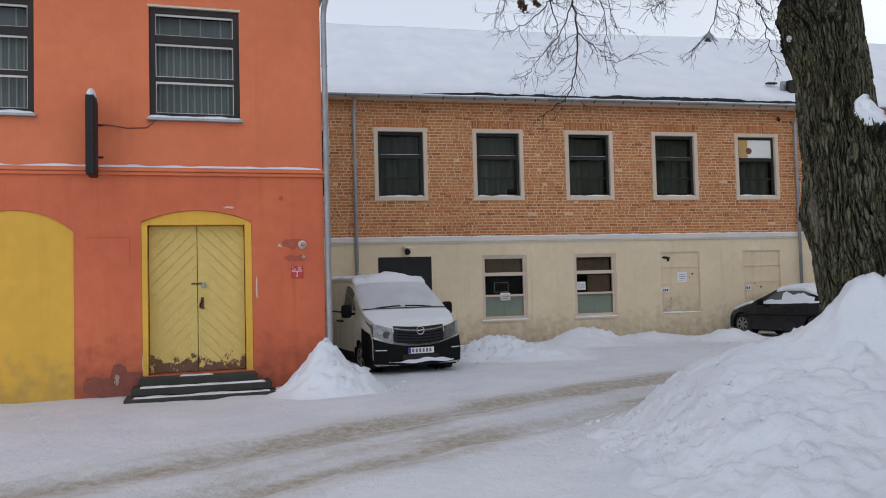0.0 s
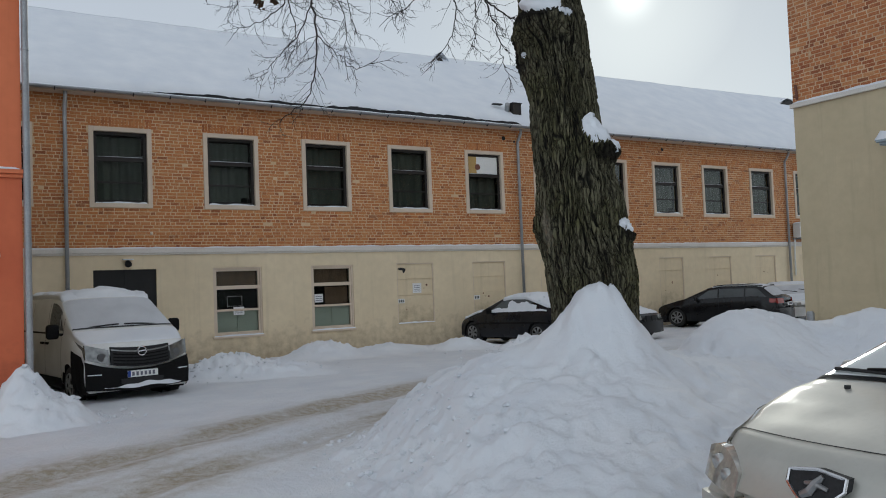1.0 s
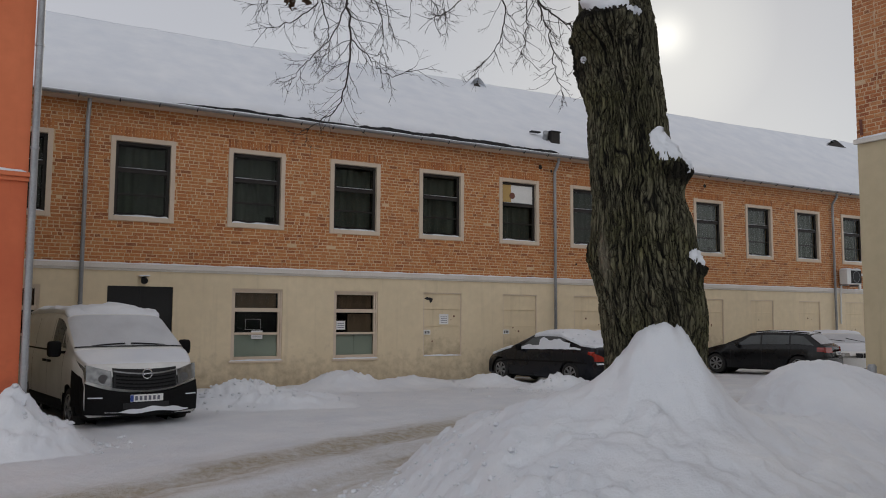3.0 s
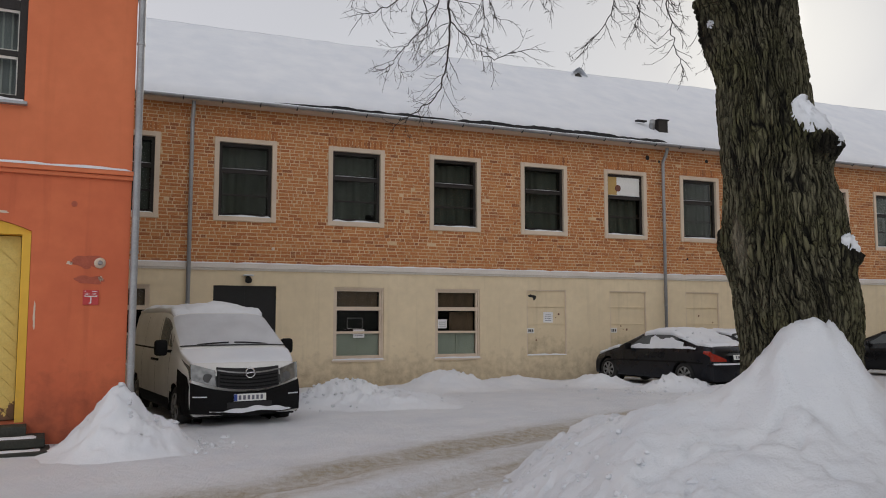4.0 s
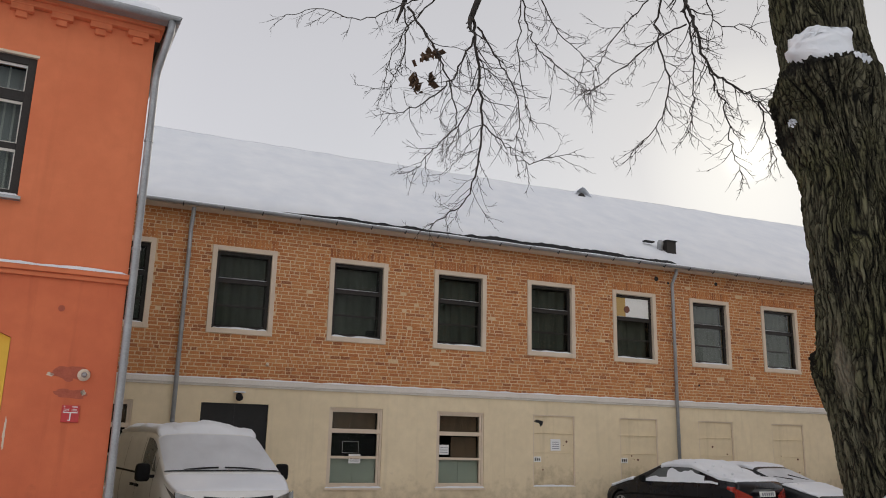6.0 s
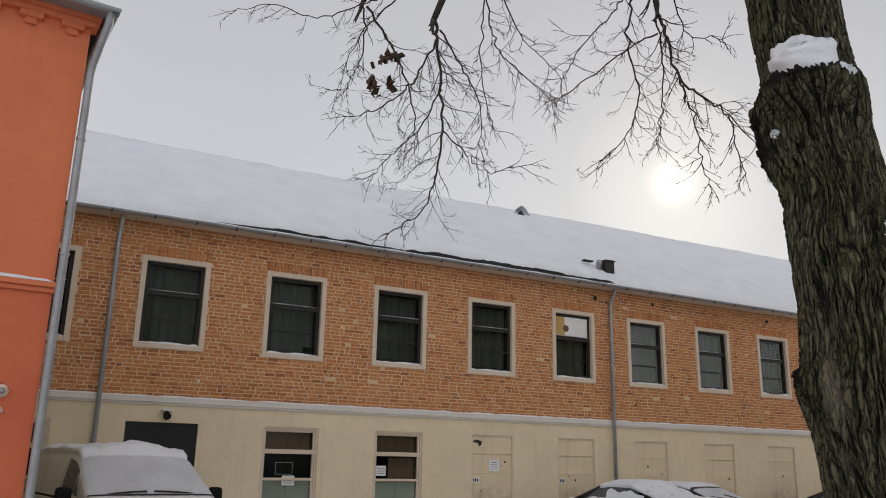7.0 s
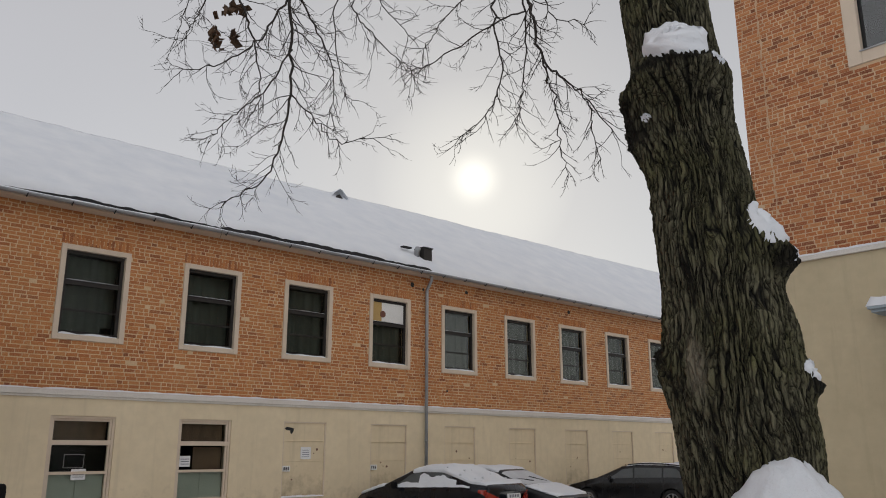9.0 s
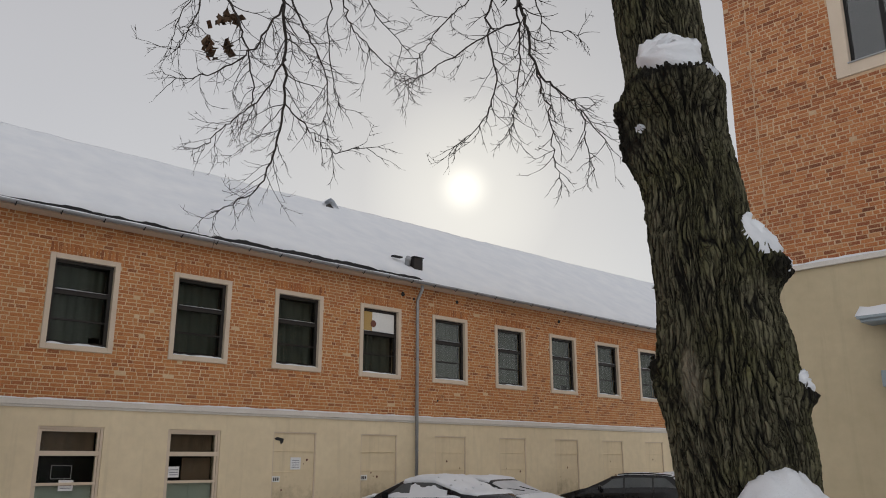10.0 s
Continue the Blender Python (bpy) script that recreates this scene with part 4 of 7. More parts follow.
def door_paint():
    """Yellow paint on boards, worn to bare brown wood at the foot."""
    m, n, l, b = nodes_of("peeling_yellow_paint")
    o = n.new("ShaderNodeTexCoord").outputs["Object"]
    big, fine = noise_tex(n, l, o, 5, 6, 0.7), noise_tex(n, l, o, 45, 5)
    c = mix(n, l, mapped(n, l, big.outputs[0], 0.3, 0.7), (0.63, 0.46, 0.125), (0.70, 0.54, 0.17))
    c = mix(n, l, mapped(n, l, fine.outputs[0], 0.45, 0.8, 0, 0.5), c, (0.44, 0.32, 0.10))
    z = n.new("ShaderNodeSeparateXYZ")
    l.new(o, z.inputs[0])
    s = n.new("ShaderNodeMath")
    s.operation = "ADD"
    l.new(z.outputs["Z"], s.inputs[0])
    l.new(mapped(n, l, big.outputs[0], 0.25, 0.75, -0.42, 0.42), s.inputs[1])
    c = mix(n, l, mapped(n, l, s.outputs[0], 0.24, 0.30, 1, 0), c, (0.14, 0.075, 0.04))
    l.new(c, b.inputs["Base Color"])
    b.inputs["Roughness"].default_value = 0.7
    bump(n, l, b, fine.outputs[0], 0.4, 0.004)
    return m


M["door_paint"] = door_paint()
door = part("double_door", Geo().box((-2.93, 0.30, 0.12), (-1.35, 0.34, 2.61)), M["frame"], red_house, "yellow double door of diagonal boards, paint peeling at the foot")
for x0, x1, sgn in ((-2.92, -2.145, 1), (-2.135, -1.36, -1)):
    leaf = part("door_leaf", Geo().box((x0, 0.27, 0.13), (x1, 0.30, 2.60)), M["door_paint"], door)
    pitch = 0.205
    for k in range(-6, 16):
        base = 0.13 + pitch * k
        w = x1 - x0
        lo, hi = (base, base + w) if sgn > 0 else (base + w, base)
        poly = clip_rect([(x0, lo), (x1, hi), (x1, hi + pitch - 0.018), (x0, lo + pitch - 0.018)], x0 + 0.004, x1 - 0.004, 0.13, 2.60)
        if len(poly) > 2:
            part("plank", Geo().prism(poly, 0.252, 0.27), M["door_paint"], leaf)
lock = part("lock_plate", Geo().box((-2.09, 0.232, 1.18), (-2.04, 0.252, 1.38)), M["rust"], door, "rusty lock plate")
part("door_handle", Geo().tube([(-2.06, 0.25, 1.33), (-2.06, 0.20, 1.33), (-2.10, 0.195, 1.26), (-2.10, 0.2, 1.2)], 0.014), M["black"], door)
part("hasp", Geo().box((-2.24, 0.235, 1.60), (-2.02, 0.252, 1.63)), M["rust"], door)
part("padlock", Geo().box((-2.075, 0.20, 1.54), (-2.015, 0.235, 1.63)), M["zinc"], door, bevel=0.01)
steps = thing("door_steps", "worn dark concrete steps with snow on the treads", "steps", red_house.matrix_basis.copy())
for k, (a, b, y0, y1, z0, z1) in enumerate(((-3.06, -1.2, -0.30, 0.28, -0.04, 0.10), (-3.16, -0.98, -0.62, -0.0, -0.14, -0.03), (-3.24, -0.92, -0.92, -0.3, -0.4, -0.15))):
    s = part("step", Geo().box((a, y0, z0), (b, y1, z1)), M["concrete"], steps, bevel=0.015)
    part("tread_snow", snow_cap(a + 0.1 + 0.5 * (k == 0), b - 0.08 - 0.6 * (k == 0), y0 + 0.06, y0 + 0.30, z1 - 0.012, 0.032, 20 + k), M["snow"], s, smooth=True)


def house_window(x):
    L, H = 1.47, 1.90
    w = part("window", ring(Geo(), 0, L, 0, H, 0.10, 0.04, 0.14), M["frame"], red_house, "dark brown timber window in three lights", bevel=0.006, m=pose(x, 0, 4.40))
    t1, t2 = 1.36, 0.68
    part("window_frame", Geo().box((0.1, 0.045, t1 - 0.07), (L - 0.1, 0.13, t1 + 0.07)).box((0.1, 0.06, t2 - 0.04), (L - 0.1, 0.13, t2 + 0.04)), M["frame"], w, bevel=0.006)
    part("head_strip", Geo().box((-0.02, -0.015, H - 0.005), (L + 0.02, 0.05, H + 0.03)), M["surround"], w)
    for p, q in ((0.1, t2 - 0.04), (t2 + 0.04, t1 - 0.07), (t1 + 0.07, H - 0.1)):
        part("beading", ring(Geo(), 0.1, L - 0.1, p, q, 0.014, 0.075, 0.10).box((0.114, 0.076, q - 0.035), (L - 0.114, 0.1, q - 0.014)), M["band"], w)
        o = part("pane", Geo().box((0.114, 0.088, p + 0.014), (L - 0.114, 0.093, q - 0.014)), M["glass"], w)
        o.visible_shadow = False
    for k in range(11):
        part("blind_slat", Geo().box((0.15 + 0.112 * k, 0.24, 0.1), (0.175 + 0.112 * k, 0.246, t1 - 0.05 if k % 3 else H - 0.1)), M["blind"], w, m=pose(0, 0, 0))
    part("curtain", Geo().box((0.1, 0.27, 0.1), (L - 0.1, 0.28, H - 0.1)), M["house_curtain"], w)
    part("window_sill", Geo().box((-0.04, -0.10, -0.045), (L + 0.04, 0.06, 0.0)), M["zinc"], w, "grey metal sill", bevel=0.006)
    part("window_snow", snow_cap(-0.03, L + 0.03, -0.10, 0.05, -0.004, 0.055, x), M["snow"], w, smooth=True)


for a in rw:
    house_window(a[0])
# cornice of stepped brick corbels, painted with the wall
part("cornice", Geo().box((-13, -0.10, 6.97), (0.05, 0.0, 7.05)).box((-13, -0.16, 7.05), (0.10, 0.3, 7.12)), M["red"], red_house, bevel=0.01)
for k in range(26):
    x = -0.36 - 0.48 * k
    part("corbel", Geo().box((x, -0.085, 6.89), (x + 0.27, 0.0, 6.97)).box((x + 0.07, -0.05, 6.81), (x + 0.20, 0.0, 6.89)), M["red"], red_house)
rr = Geo().add([(-13.2, -0.34, 7.14), (0.2, -0.34, 7.14), (0.2, 6.7, 7.14), (-13.2, 6.7, 7.14), (-10.4, 3.2, 9.2), (-2.6, 3.2, 9.2)], [(0, 1, 5, 4), (1, 2, 5), (2, 3, 4, 5), (3, 0, 4), (3, 2, 1, 0)])
rroof = part("roof", rr, M["felt"], red_house, "low hipped roof under snow")
part("roof_snow", Geo().add([(-13.1, -0.24, 7.17), (0.12, -0.24, 7.17), (0.12, 6.6, 7.17), (-13.1, 6.6, 7.17), (-13.0, -0.16, 7.36), (0.02, -0.16, 7.36), (0.02, 6.5, 7.36), (-13.0, 6.5, 7.36), (-10.4, 3.2, 9.4), (-2.6, 3.2, 9.4)],
                            [(0, 1, 5, 4), (1, 2, 6, 5), (2, 3, 7, 6), (3, 0, 4, 7), (4, 5, 9, 8), (5, 6, 9), (6, 7, 8, 9), (7, 4, 8)]), M["snow"], rroof, smooth=False, bevel=0.06)
g = gutter_geo(Geo(), (-13.2, -0.40, 7.13), (0.26, -0.40, 7.13), 0.075)
part("gutter", gutter_geo(g, (0.20, -0.46, 7.13), (0.20, 6.7, 7.13), 0.075), M["zinc"], red_house, "grey zinc gutter", smooth=True)
part("eaves_board", Geo().box((-13.1, -0.33, 7.10), (0.12, -0.16, 7.14)), M["zinc"], red_house)
dp = part("downpipe", Geo().tube([(0.16, -0.40, 7.08), (0.15, -0.38, 6.9), (0.07, -0.10, 6.45), (0.06, -0.07, 6.3), (0.06, -0.07, 0.2), (0.06, -0.1, -0.1)], 0.052, 12), M["zinc"], red_house, "grey zinc downpipe at the house corner", smooth=True)
for z in (0.8, 2.4, 3.9, 5.4):
    part("pipe_clip", Geo().tube([(0.06, -0.07, z), (0.06, -0.07, z + 0.035)], 0.06, 12), M["zinc"], dp)

sign = thing("projecting_sign", "slim black projecting sign box topped with snow", "sign", red_house.matrix_basis @ pose(-3.72, 0, 0))
part("box", Geo().box((-0.065, -0.62, 3.36), (0.065, -0.14, 4.62)), M["black"], sign, bevel=0.015)
part("sign_face", Geo().box((-0.071, -0.58, 3.42), (-0.066, -0.18, 4.56)).box((0.066, -0.58, 3.42), (0.071, -0.18, 4.56)), M["felt"], sign)
part("bracket", Geo().tube([(0.0, -0.14, 4.22), (0.12, -0.0, 4.26)], 0.018).tube([(0, -0.14, 3.7), (0.12, 0.0, 3.72)], 0.018), M["black"], sign)
part("cable", Geo().tube([(0.06, -0.14, 4.24), (0.25, -0.03, 4.25), (0.5, -0.012, 4.215), (0.8, -0.012, 4.23), (0.92, -0.012, 4.33), (0.94, 0.0, 4.4)], 0.009, 6), M["rust"], sign, "thin wall cable")
part("sign_snow", Geo().grid(lambda u, v: (0.085 * math.cos(v) * math.cos(u) * 0.9, -0.38 + 0.22 * math.sin(v) * math.cos(u) * 1.1, 4.61 + 0.15 * math.sin(u)), [math.pi / 2 * k / 6 for k in range(7)], [2 * math.pi * k / 16 for k in range(17)]), M["snow"], sign, smooth=True)

M["sign_red"] = plain("red_enamel", (0.55, 0.03, 0.03), (0.48, 0.025, 0.025), 0.4, relief=0)
hyd = thing("hydrant_sign", "small square red hydrant sign with white markings", "sign", red_house.matrix_basis @ pose(-0.58, 0, 1.67))
part("plate", Geo().box((0, -0.02, 0), (0.20, -0.004, 0.205)), M["sign_red"], hyd, bevel=0.003)
part("mark", Geo().box((0.094, -0.024, 0.02), (0.108, -0.021, 0.115)).box((0.02, -0.024, 0.112), (0.18, -0.021, 0.124)), M["white"], hyd)
part("mark", Geo().box((0.02, -0.024, 0.112), (0.028, -0.021, 0.135)).box((0.172, -0.024, 0.112), (0.18, -0.021, 0.135)).box((0.075, -0.024, 0.02), (0.094, -0.021, 0.03)), M["white"], hyd)


def lettering(words, size, m, material, parent):
    c = bpy.data.curves.new("lettering", "FONT")
    c.body, c.size, c.extrude = words, size, 0.001
    probe = new("lettering", c)
    bpy.context.view_layer.update()
    me = bpy.data.meshes.new_from_object(probe.evaluated_get(bpy.context.evaluated_depsgraph_get()))
    bpy.data.objects.remove(probe)
    me.materials.append(material)
    return part("lettering", me, None, parent, m=m)


lettering("UH", 0.042, pose(0.022, -0.0225, 0.135, 90), M["white"], hyd)
lettering("100", 0.042, pose(0.105, -0.0225, 0.135, 90), M["white"], hyd)
part("print", Geo().box((0.115, -0.024, 0.182), (0.18, -0.021, 0.192)).box((0.02, -0.024, 0.182), (0.035, -0.021, 0.192)), M["white"], hyd)
lamp = thing("bulkhead_lamp", "round weathered bulkhead wall lamp without a cover", "lamp", red_house.matrix_basis @ pose(-0.38, 0, 2.25))
part("base", Geo().tube([(0, 0.0, 0), (0, -0.03, 0), (0, -0.06, 0)], [0.075, 0.075, 0.05], 18), M["surround"], lamp, smooth=False)
part("socket", Geo().tube([(0, -0.05, 0), (0, -0.09, 0), (0, -0.12, 0)], [0.03, 0.035, 0.015], 12), M["zinc"], lamp)
# flaked paint and old patches on the wall
def blot(x, z, rx, rz, seed):
    pts = []
    for k in range(30):
        a = 2 * math.pi * k / 30
        r = 0.9 + 0.55 * fbm(math.cos(a) * 1.3 + seed, math.sin(a) * 1.3, seed * 0.7, 3)
        pts.append((x + rx * math.cos(a) * r, z + rz * math.sin(a) * r))
    return Geo().prism(pts, -0.0035, 0.002)


M["stain"] = plain("smoky_red_stain", (0.47, 0.115, 0.065), (0.36, 0.085, 0.05), 0.85, big=9)
M["stain_dark"] = plain("dark_damp_stain", (0.30, 0.085, 0.055), (0.19, 0.06, 0.04), 0.85, big=7)
part("stain", blot(-0.55, 2.25, 0.22, 0.10, 1), M["stain"], red_house, "dark smoky stain by the lamp")
part("stain", blot(-0.5, 2.02, 0.18, 0.06, 2), M["stain"], red_house)
for k, (x, z, rx, rz) in enumerate(((-0.76, 2.24, 0.05, 0.025), (-0.36, 2.03, 0.03, 0.04), (-1.62, 2.9, 0.11, 0.018), (-3.42, 0.08, 0.045, 0.10), (-3.0, 0.3, 0.03, 0.2), (-1.17, 1.5, 0.02, 0.22))):
    part("paint_flake", blot(x, z, rx, rz, 10 + k), M["surround"], red_house, "bare patch where paint has flaked off")
part("patch_line", Geo().box((-3.88, -0.004, 2.395), (-3.2, 0.001, 2.405)).box((-3.205, -0.004, 1.9), (-3.195, 0.001, 2.395)), M["stain"], red_house)
part("wall_tie", Geo().tube([(-0.73, -0.012, 3.06), (-0.73, 0.0, 3.06)], 0.04, 10), M["stain"], red_house)
part("foot_stain", blot(-3.42, -0.02, 0.42, 0.30, 44), M["stain_dark"], red_house, "dark damp patch at the wall foot")

# ---- right-hand building: its side wall faces the yard ----
# local frame: x runs from the corner towards the camera's end, front face y=0
side = thing("corner_building", "tall building with beige rendered base and bare brick above", "building", pose(13.4, -10.55, 0, 0, 0, -90))
SW = (2.23, 4.15, 9.0, 11.5)
SW2 = (7.2, 9.1, 9.0, 11.5)
part("lower_wall", pierced(0, 16, -0.6, 5.30, 0.5, [(2.88, 6.3, -0.6, 3.90)]), M["beige_shaded"], side, "plain beige rendered wall")
up = part("upper_wall", pierced(0, 16, 5.30, 12.2, 0.5, [SW, SW2]), M["old_mortar"], side, "bare orange-red brick wall")
part("end_wall", Geo().box((0, 0.51, -0.6), (0.5, 9, 5.3)).box((15.5, 0.51, -0.6), (16, 9, 12.2)), M["beige_shaded"], side)
part("end_wall", Geo().box((0, 0.51, 5.3), (0.5, 9, 12.2)), M["mortar"], side)
part("mortar_seam", Geo().grid(lambda z, k: (0.50 + 0.05 * fbm(z * 2.2, 1.0, 3.0) + k * max(0.004, 0.03 + 0.07 * fbm(z * 7, 2.0, 5.0, 4)), -0.016, z), [6.3 + 0.06 * j for j in range(98)], [-0.5, 0.5]), M["old_mortar"], side, "ragged smear of mortar down an old joint")
part("roof", Geo().box((-0.3, -0.3, 12.2), (16.3, 9.2, 12.35)), M["felt"], side)
part("roof_snow", Geo().box((-0.25, -0.25, 12.354), (16.25, 9.15, 12.6)), M["snow"], side, bevel=0.08)
part("string_course", Geo().box((-0.05, -0.07, 5.24), (16, 0.0, 5.34)), M["band"], side, bevel=0.008)
part("ledge_snow", snow_cap(-0.04, 16, -0.075, 0.0, 5.335, 0.06, 12, 0.2), M["snow"], side, smooth=True)
for h in (SW, SW2):
    L, H = h[1] - h[0], h[3] - h[2]
    w = part("window", ring(Geo(), 0, L, 0, H, 0.27, -0.03, 0.2), M["surround"], side, "window in a broad pale surround", bevel=0.008, m=pose(h[0], 0, h[2]))
    part("window_frame", ring(Geo().box((L / 2 - 0.04, 0.12, 0.27), (L / 2 + 0.04, 0.18, H - 0.27)), 0.27, L - 0.27, 0.27, H - 0.27, 0.06, 0.12, 0.19), M["black"], w, bevel=0.005)
    o = part("pane", Geo().box((0.33, 0.15, 0.33), (L - 0.33, 0.156, H - 0.33)), M["clear_glass"], w)
    o.visible_shadow = False
    part("window_sill", Geo().box((0.25, -0.06, 0.25), (L - 0.25, 0.14, 0.275)), M["zinc"], w)
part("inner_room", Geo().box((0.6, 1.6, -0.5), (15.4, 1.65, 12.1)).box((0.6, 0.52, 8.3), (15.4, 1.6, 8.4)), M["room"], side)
# shop entrance: recessed glazed front under a beam, with a snow-laden canopy above
part("recess_panel", Geo().box((2.88, 0.30, 3.14), (6.3, 0.36, 3.9)), M["ochre"], side, "ochre panel over the entrance")
part("entrance_beam", Geo().box((2.36, -0.25, 2.84), (6.6, 0.30, 3.13)), M["steel_blue"], side, "blue-grey painted steel beam", bevel=0.01)
front = part("glazed_front", ring(Geo(), 2.89, 6.28, -0.4, 2.84, 0.09, 0.10, 0.2), M["black"], side, "dark-framed glazed entrance")
for k in range(1, 5):
    part("mullion", Geo().box((2.80 + 0.58 * k, 0.10, -0.3), (2.87 + 0.58 * k, 0.2, 2.75)), M["black"], front)
part("shop_wall", Geo().box((3.45, 0.62, -0.4), (6.28, 0.66, 2.84)), M["shelf_wood"], front, "brown inner partition behind the glass")
part("side_sheet", Geo().box((2.98, 0.5, -0.4), (3.45, 0.53, 2.84)), M["frost"], front, "pale sheet behind the narrow light")
part("transom", Geo().box((2.98, 0.11, 2.1), (6.19, 0.19, 2.17)), M["black"], front)
o = part("pane", Geo().box((2.98, 0.15, -0.3), (6.19, 0.156, 2.75)), M["glass"], front)
o.visible_shadow = False
can = part("canopy", Geo().box((2.23, -0.55, 3.98), (7.0, 0.0, 4.10)).box((2.18, -0.60, 4.04), (7.05, 0.0, 4.10)), M["steel_blue"], side, "blue-grey canopy carrying snow", bevel=0.012)
part("canopy_snow", snow_cap(2.16, 7.05, -0.60, 0.0, 4.095, 0.22, 17, 0.08, 0.12), M["snow"], can, smooth=True)
part("downpipe", Geo().tube([(2.58, -0.12, 3.98), (2.58, -0.12, 0.1)], 0.055, 12), M["steel_blue"], side, "blue-grey painted downpipe", smooth=True)
cm = part("security_camera", Geo().tube([(3.05, -0.1, 3.62), (3.05, -0.24, 3.56)], 0.06, 14), M["white"], side, "white security camera under the canopy", smooth=False)
part("bracket", Geo().tube([(3.05, 0.3, 3.72), (3.05, -0.05, 3.7), (3.05, -0.1, 3.62)], 0.02), M["zinc"], cm)
part("cable", Geo().tube([(3.05, 0.1, 3.7), (3.15, 0.05, 3.85), (3.05, 0.0, 3.96)], 0.01, 6), M["black"], cm)
part("wall_hook", Geo().tube([(0.12, -0.02, 5.42), (0.12, -0.05, 5.75)], 0.03, 6), M["rust"], side)
solo("bollard", Geo().tube([(13.05, -10.9, -0.3), (13.05, -10.9, 0.62), (13.05, -10.9, 0.66)], [0.085, 0.085, 0.06], 16), M["zinc"], "short grey metal bollard standing in the snow", "bollard")


# ---- old tree ----
def bark():
    m, n, l, b = nodes_of("furrowed_bark")
    tc = n.new("ShaderNodeTexCoord")
    o = tc.outputs["Object"]
    mp = n.new("ShaderNodeMapping")
    mp.inputs["Scale"].default_value = (1, 1, 0.12)
    l.new(o, mp.inputs[0])
    fine, mid, moss = noise_tex(n, l, mp.outputs[0], 60, 6, 0.7), noise_tex(n, l, mp.outputs[0], 14, 5), noise_tex(n, l, o, 1.6, 4)
    wander = n.new("ShaderNodeVectorMath")
    wander.operation = "MULTIPLY_ADD"
    l.new(noise_tex(n, l, o, 5, 3).outputs["Color"], wander.inputs[0])
    wander.inputs[1].default_value = (0.06, 0.06, 0.02)
    l.new(mp.outputs[0], wander.inputs[2])
    cell = noise_tex(n, l, wander.outputs[0], 25, kind="ShaderNodeTexVoronoi")
    cell.feature = "DISTANCE_TO_EDGE"
    c = mix(n, l, mapped(n, l, mid.outputs[0], 0.3, 0.7), (0.11, 0.102, 0.06), (0.235, 0.218, 0.145))
    c = mix(n, l, mapped(n, l, moss.outputs[0], 0.45, 0.65, 0, 0.7), c, (0.12, 0.118, 0.045))
    c = mix(n, l, mapped(n, l, fine.outputs[0], 0.3, 0.55, 0.55, 0), c, (0.05, 0.042, 0.03))
    # crevice shade put into the bark colour: plate cracks here, furrows by ridge below
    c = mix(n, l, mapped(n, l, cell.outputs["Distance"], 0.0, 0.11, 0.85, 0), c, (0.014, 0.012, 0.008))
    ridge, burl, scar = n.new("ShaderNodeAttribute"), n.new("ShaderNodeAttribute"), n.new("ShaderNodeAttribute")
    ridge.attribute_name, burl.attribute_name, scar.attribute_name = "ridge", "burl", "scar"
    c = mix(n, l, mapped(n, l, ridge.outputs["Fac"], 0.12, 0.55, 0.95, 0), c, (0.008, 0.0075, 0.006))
    c = mix(n, l, mapped(n, l, scar.outputs["Fac"], 0.3, 0.8, 0, 0.75), c, (0.27, 0.235, 0.175))
    c = mix(n, l, mapped(n, l, burl.outputs["Fac"], 0.15, 0.6, 0, 0.92), c, (0.014, 0.012, 0.009))
    l.new(c, b.inputs["Base Color"])
    b.inputs["Roughness"].default_value, b.inputs["Specular IOR Level"].default_value = 0.92, 0.2
    rise = n.new("ShaderNodeMath")
    rise.operation = "MULTIPLY_ADD"
    l.new(mapped(n, l, cell.outputs["Distance"], 0.0, 0.2), rise.inputs[0])
    rise.inputs[1].default_value = 1.3
    l.new(fine.outputs[0], rise.inputs[2])
    bump(n, l, b, rise.outputs[0], 1.0, 0.03)
    return m


M["bark"] = bark()
M["burl"] = plain("black_burl_bark", (0.05, 0.042, 0.034), (0.018, 0.015, 0.013), 0.95, big=9, fine=60, relief=0.9, depth=0.02)
M["twig"] = plain("dark_twig_bark", (0.05, 0.042, 0.036), (0.032, 0.027, 0.024), 0.85, relief=0)
M["leaf"] = plain("withered_brown_leaf", (0.11, 0.06, 0.03), (0.06, 0.035, 0.02), 0.9)
SIDE, AWAY = Vector((0.62, -0.785, 0)), Vector((0.785, 0.62, 0))
old_tree = thing("old_tree", "massive bare old tree with furrowed dark bark and snow-capped burls", "tree", pose(TREE[0], TREE[1], 0))
TRUNK_Z = (-0.4, 0.6, 1.2, 1.9, 2.15, 2.7, 3.0, 3.5, 3.9, 4.4, 4.75, 5.2, 6.0, 7.2)
TRUNK_C = ((0.40, 0.12), (0.38, 0.10), (0.34, 0.09), (0.26, 0.10), (0.21, 0.10), (0.14, 0.10), (0.12, 0.13), (0.12, 0.17), (0.15, 0.23), (0.12, 0.27), (0.10, 0.32), (0.08, 0.36), (-0.05, 0.40), (-0.3, 0.45))
TRUNK_R = (0.62, 0.50, 0.45, 0.455, 0.46, 0.39, 0.37, 0.355, 0.34, 0.34, 0.335, 0.34, 0.32, 0.28)
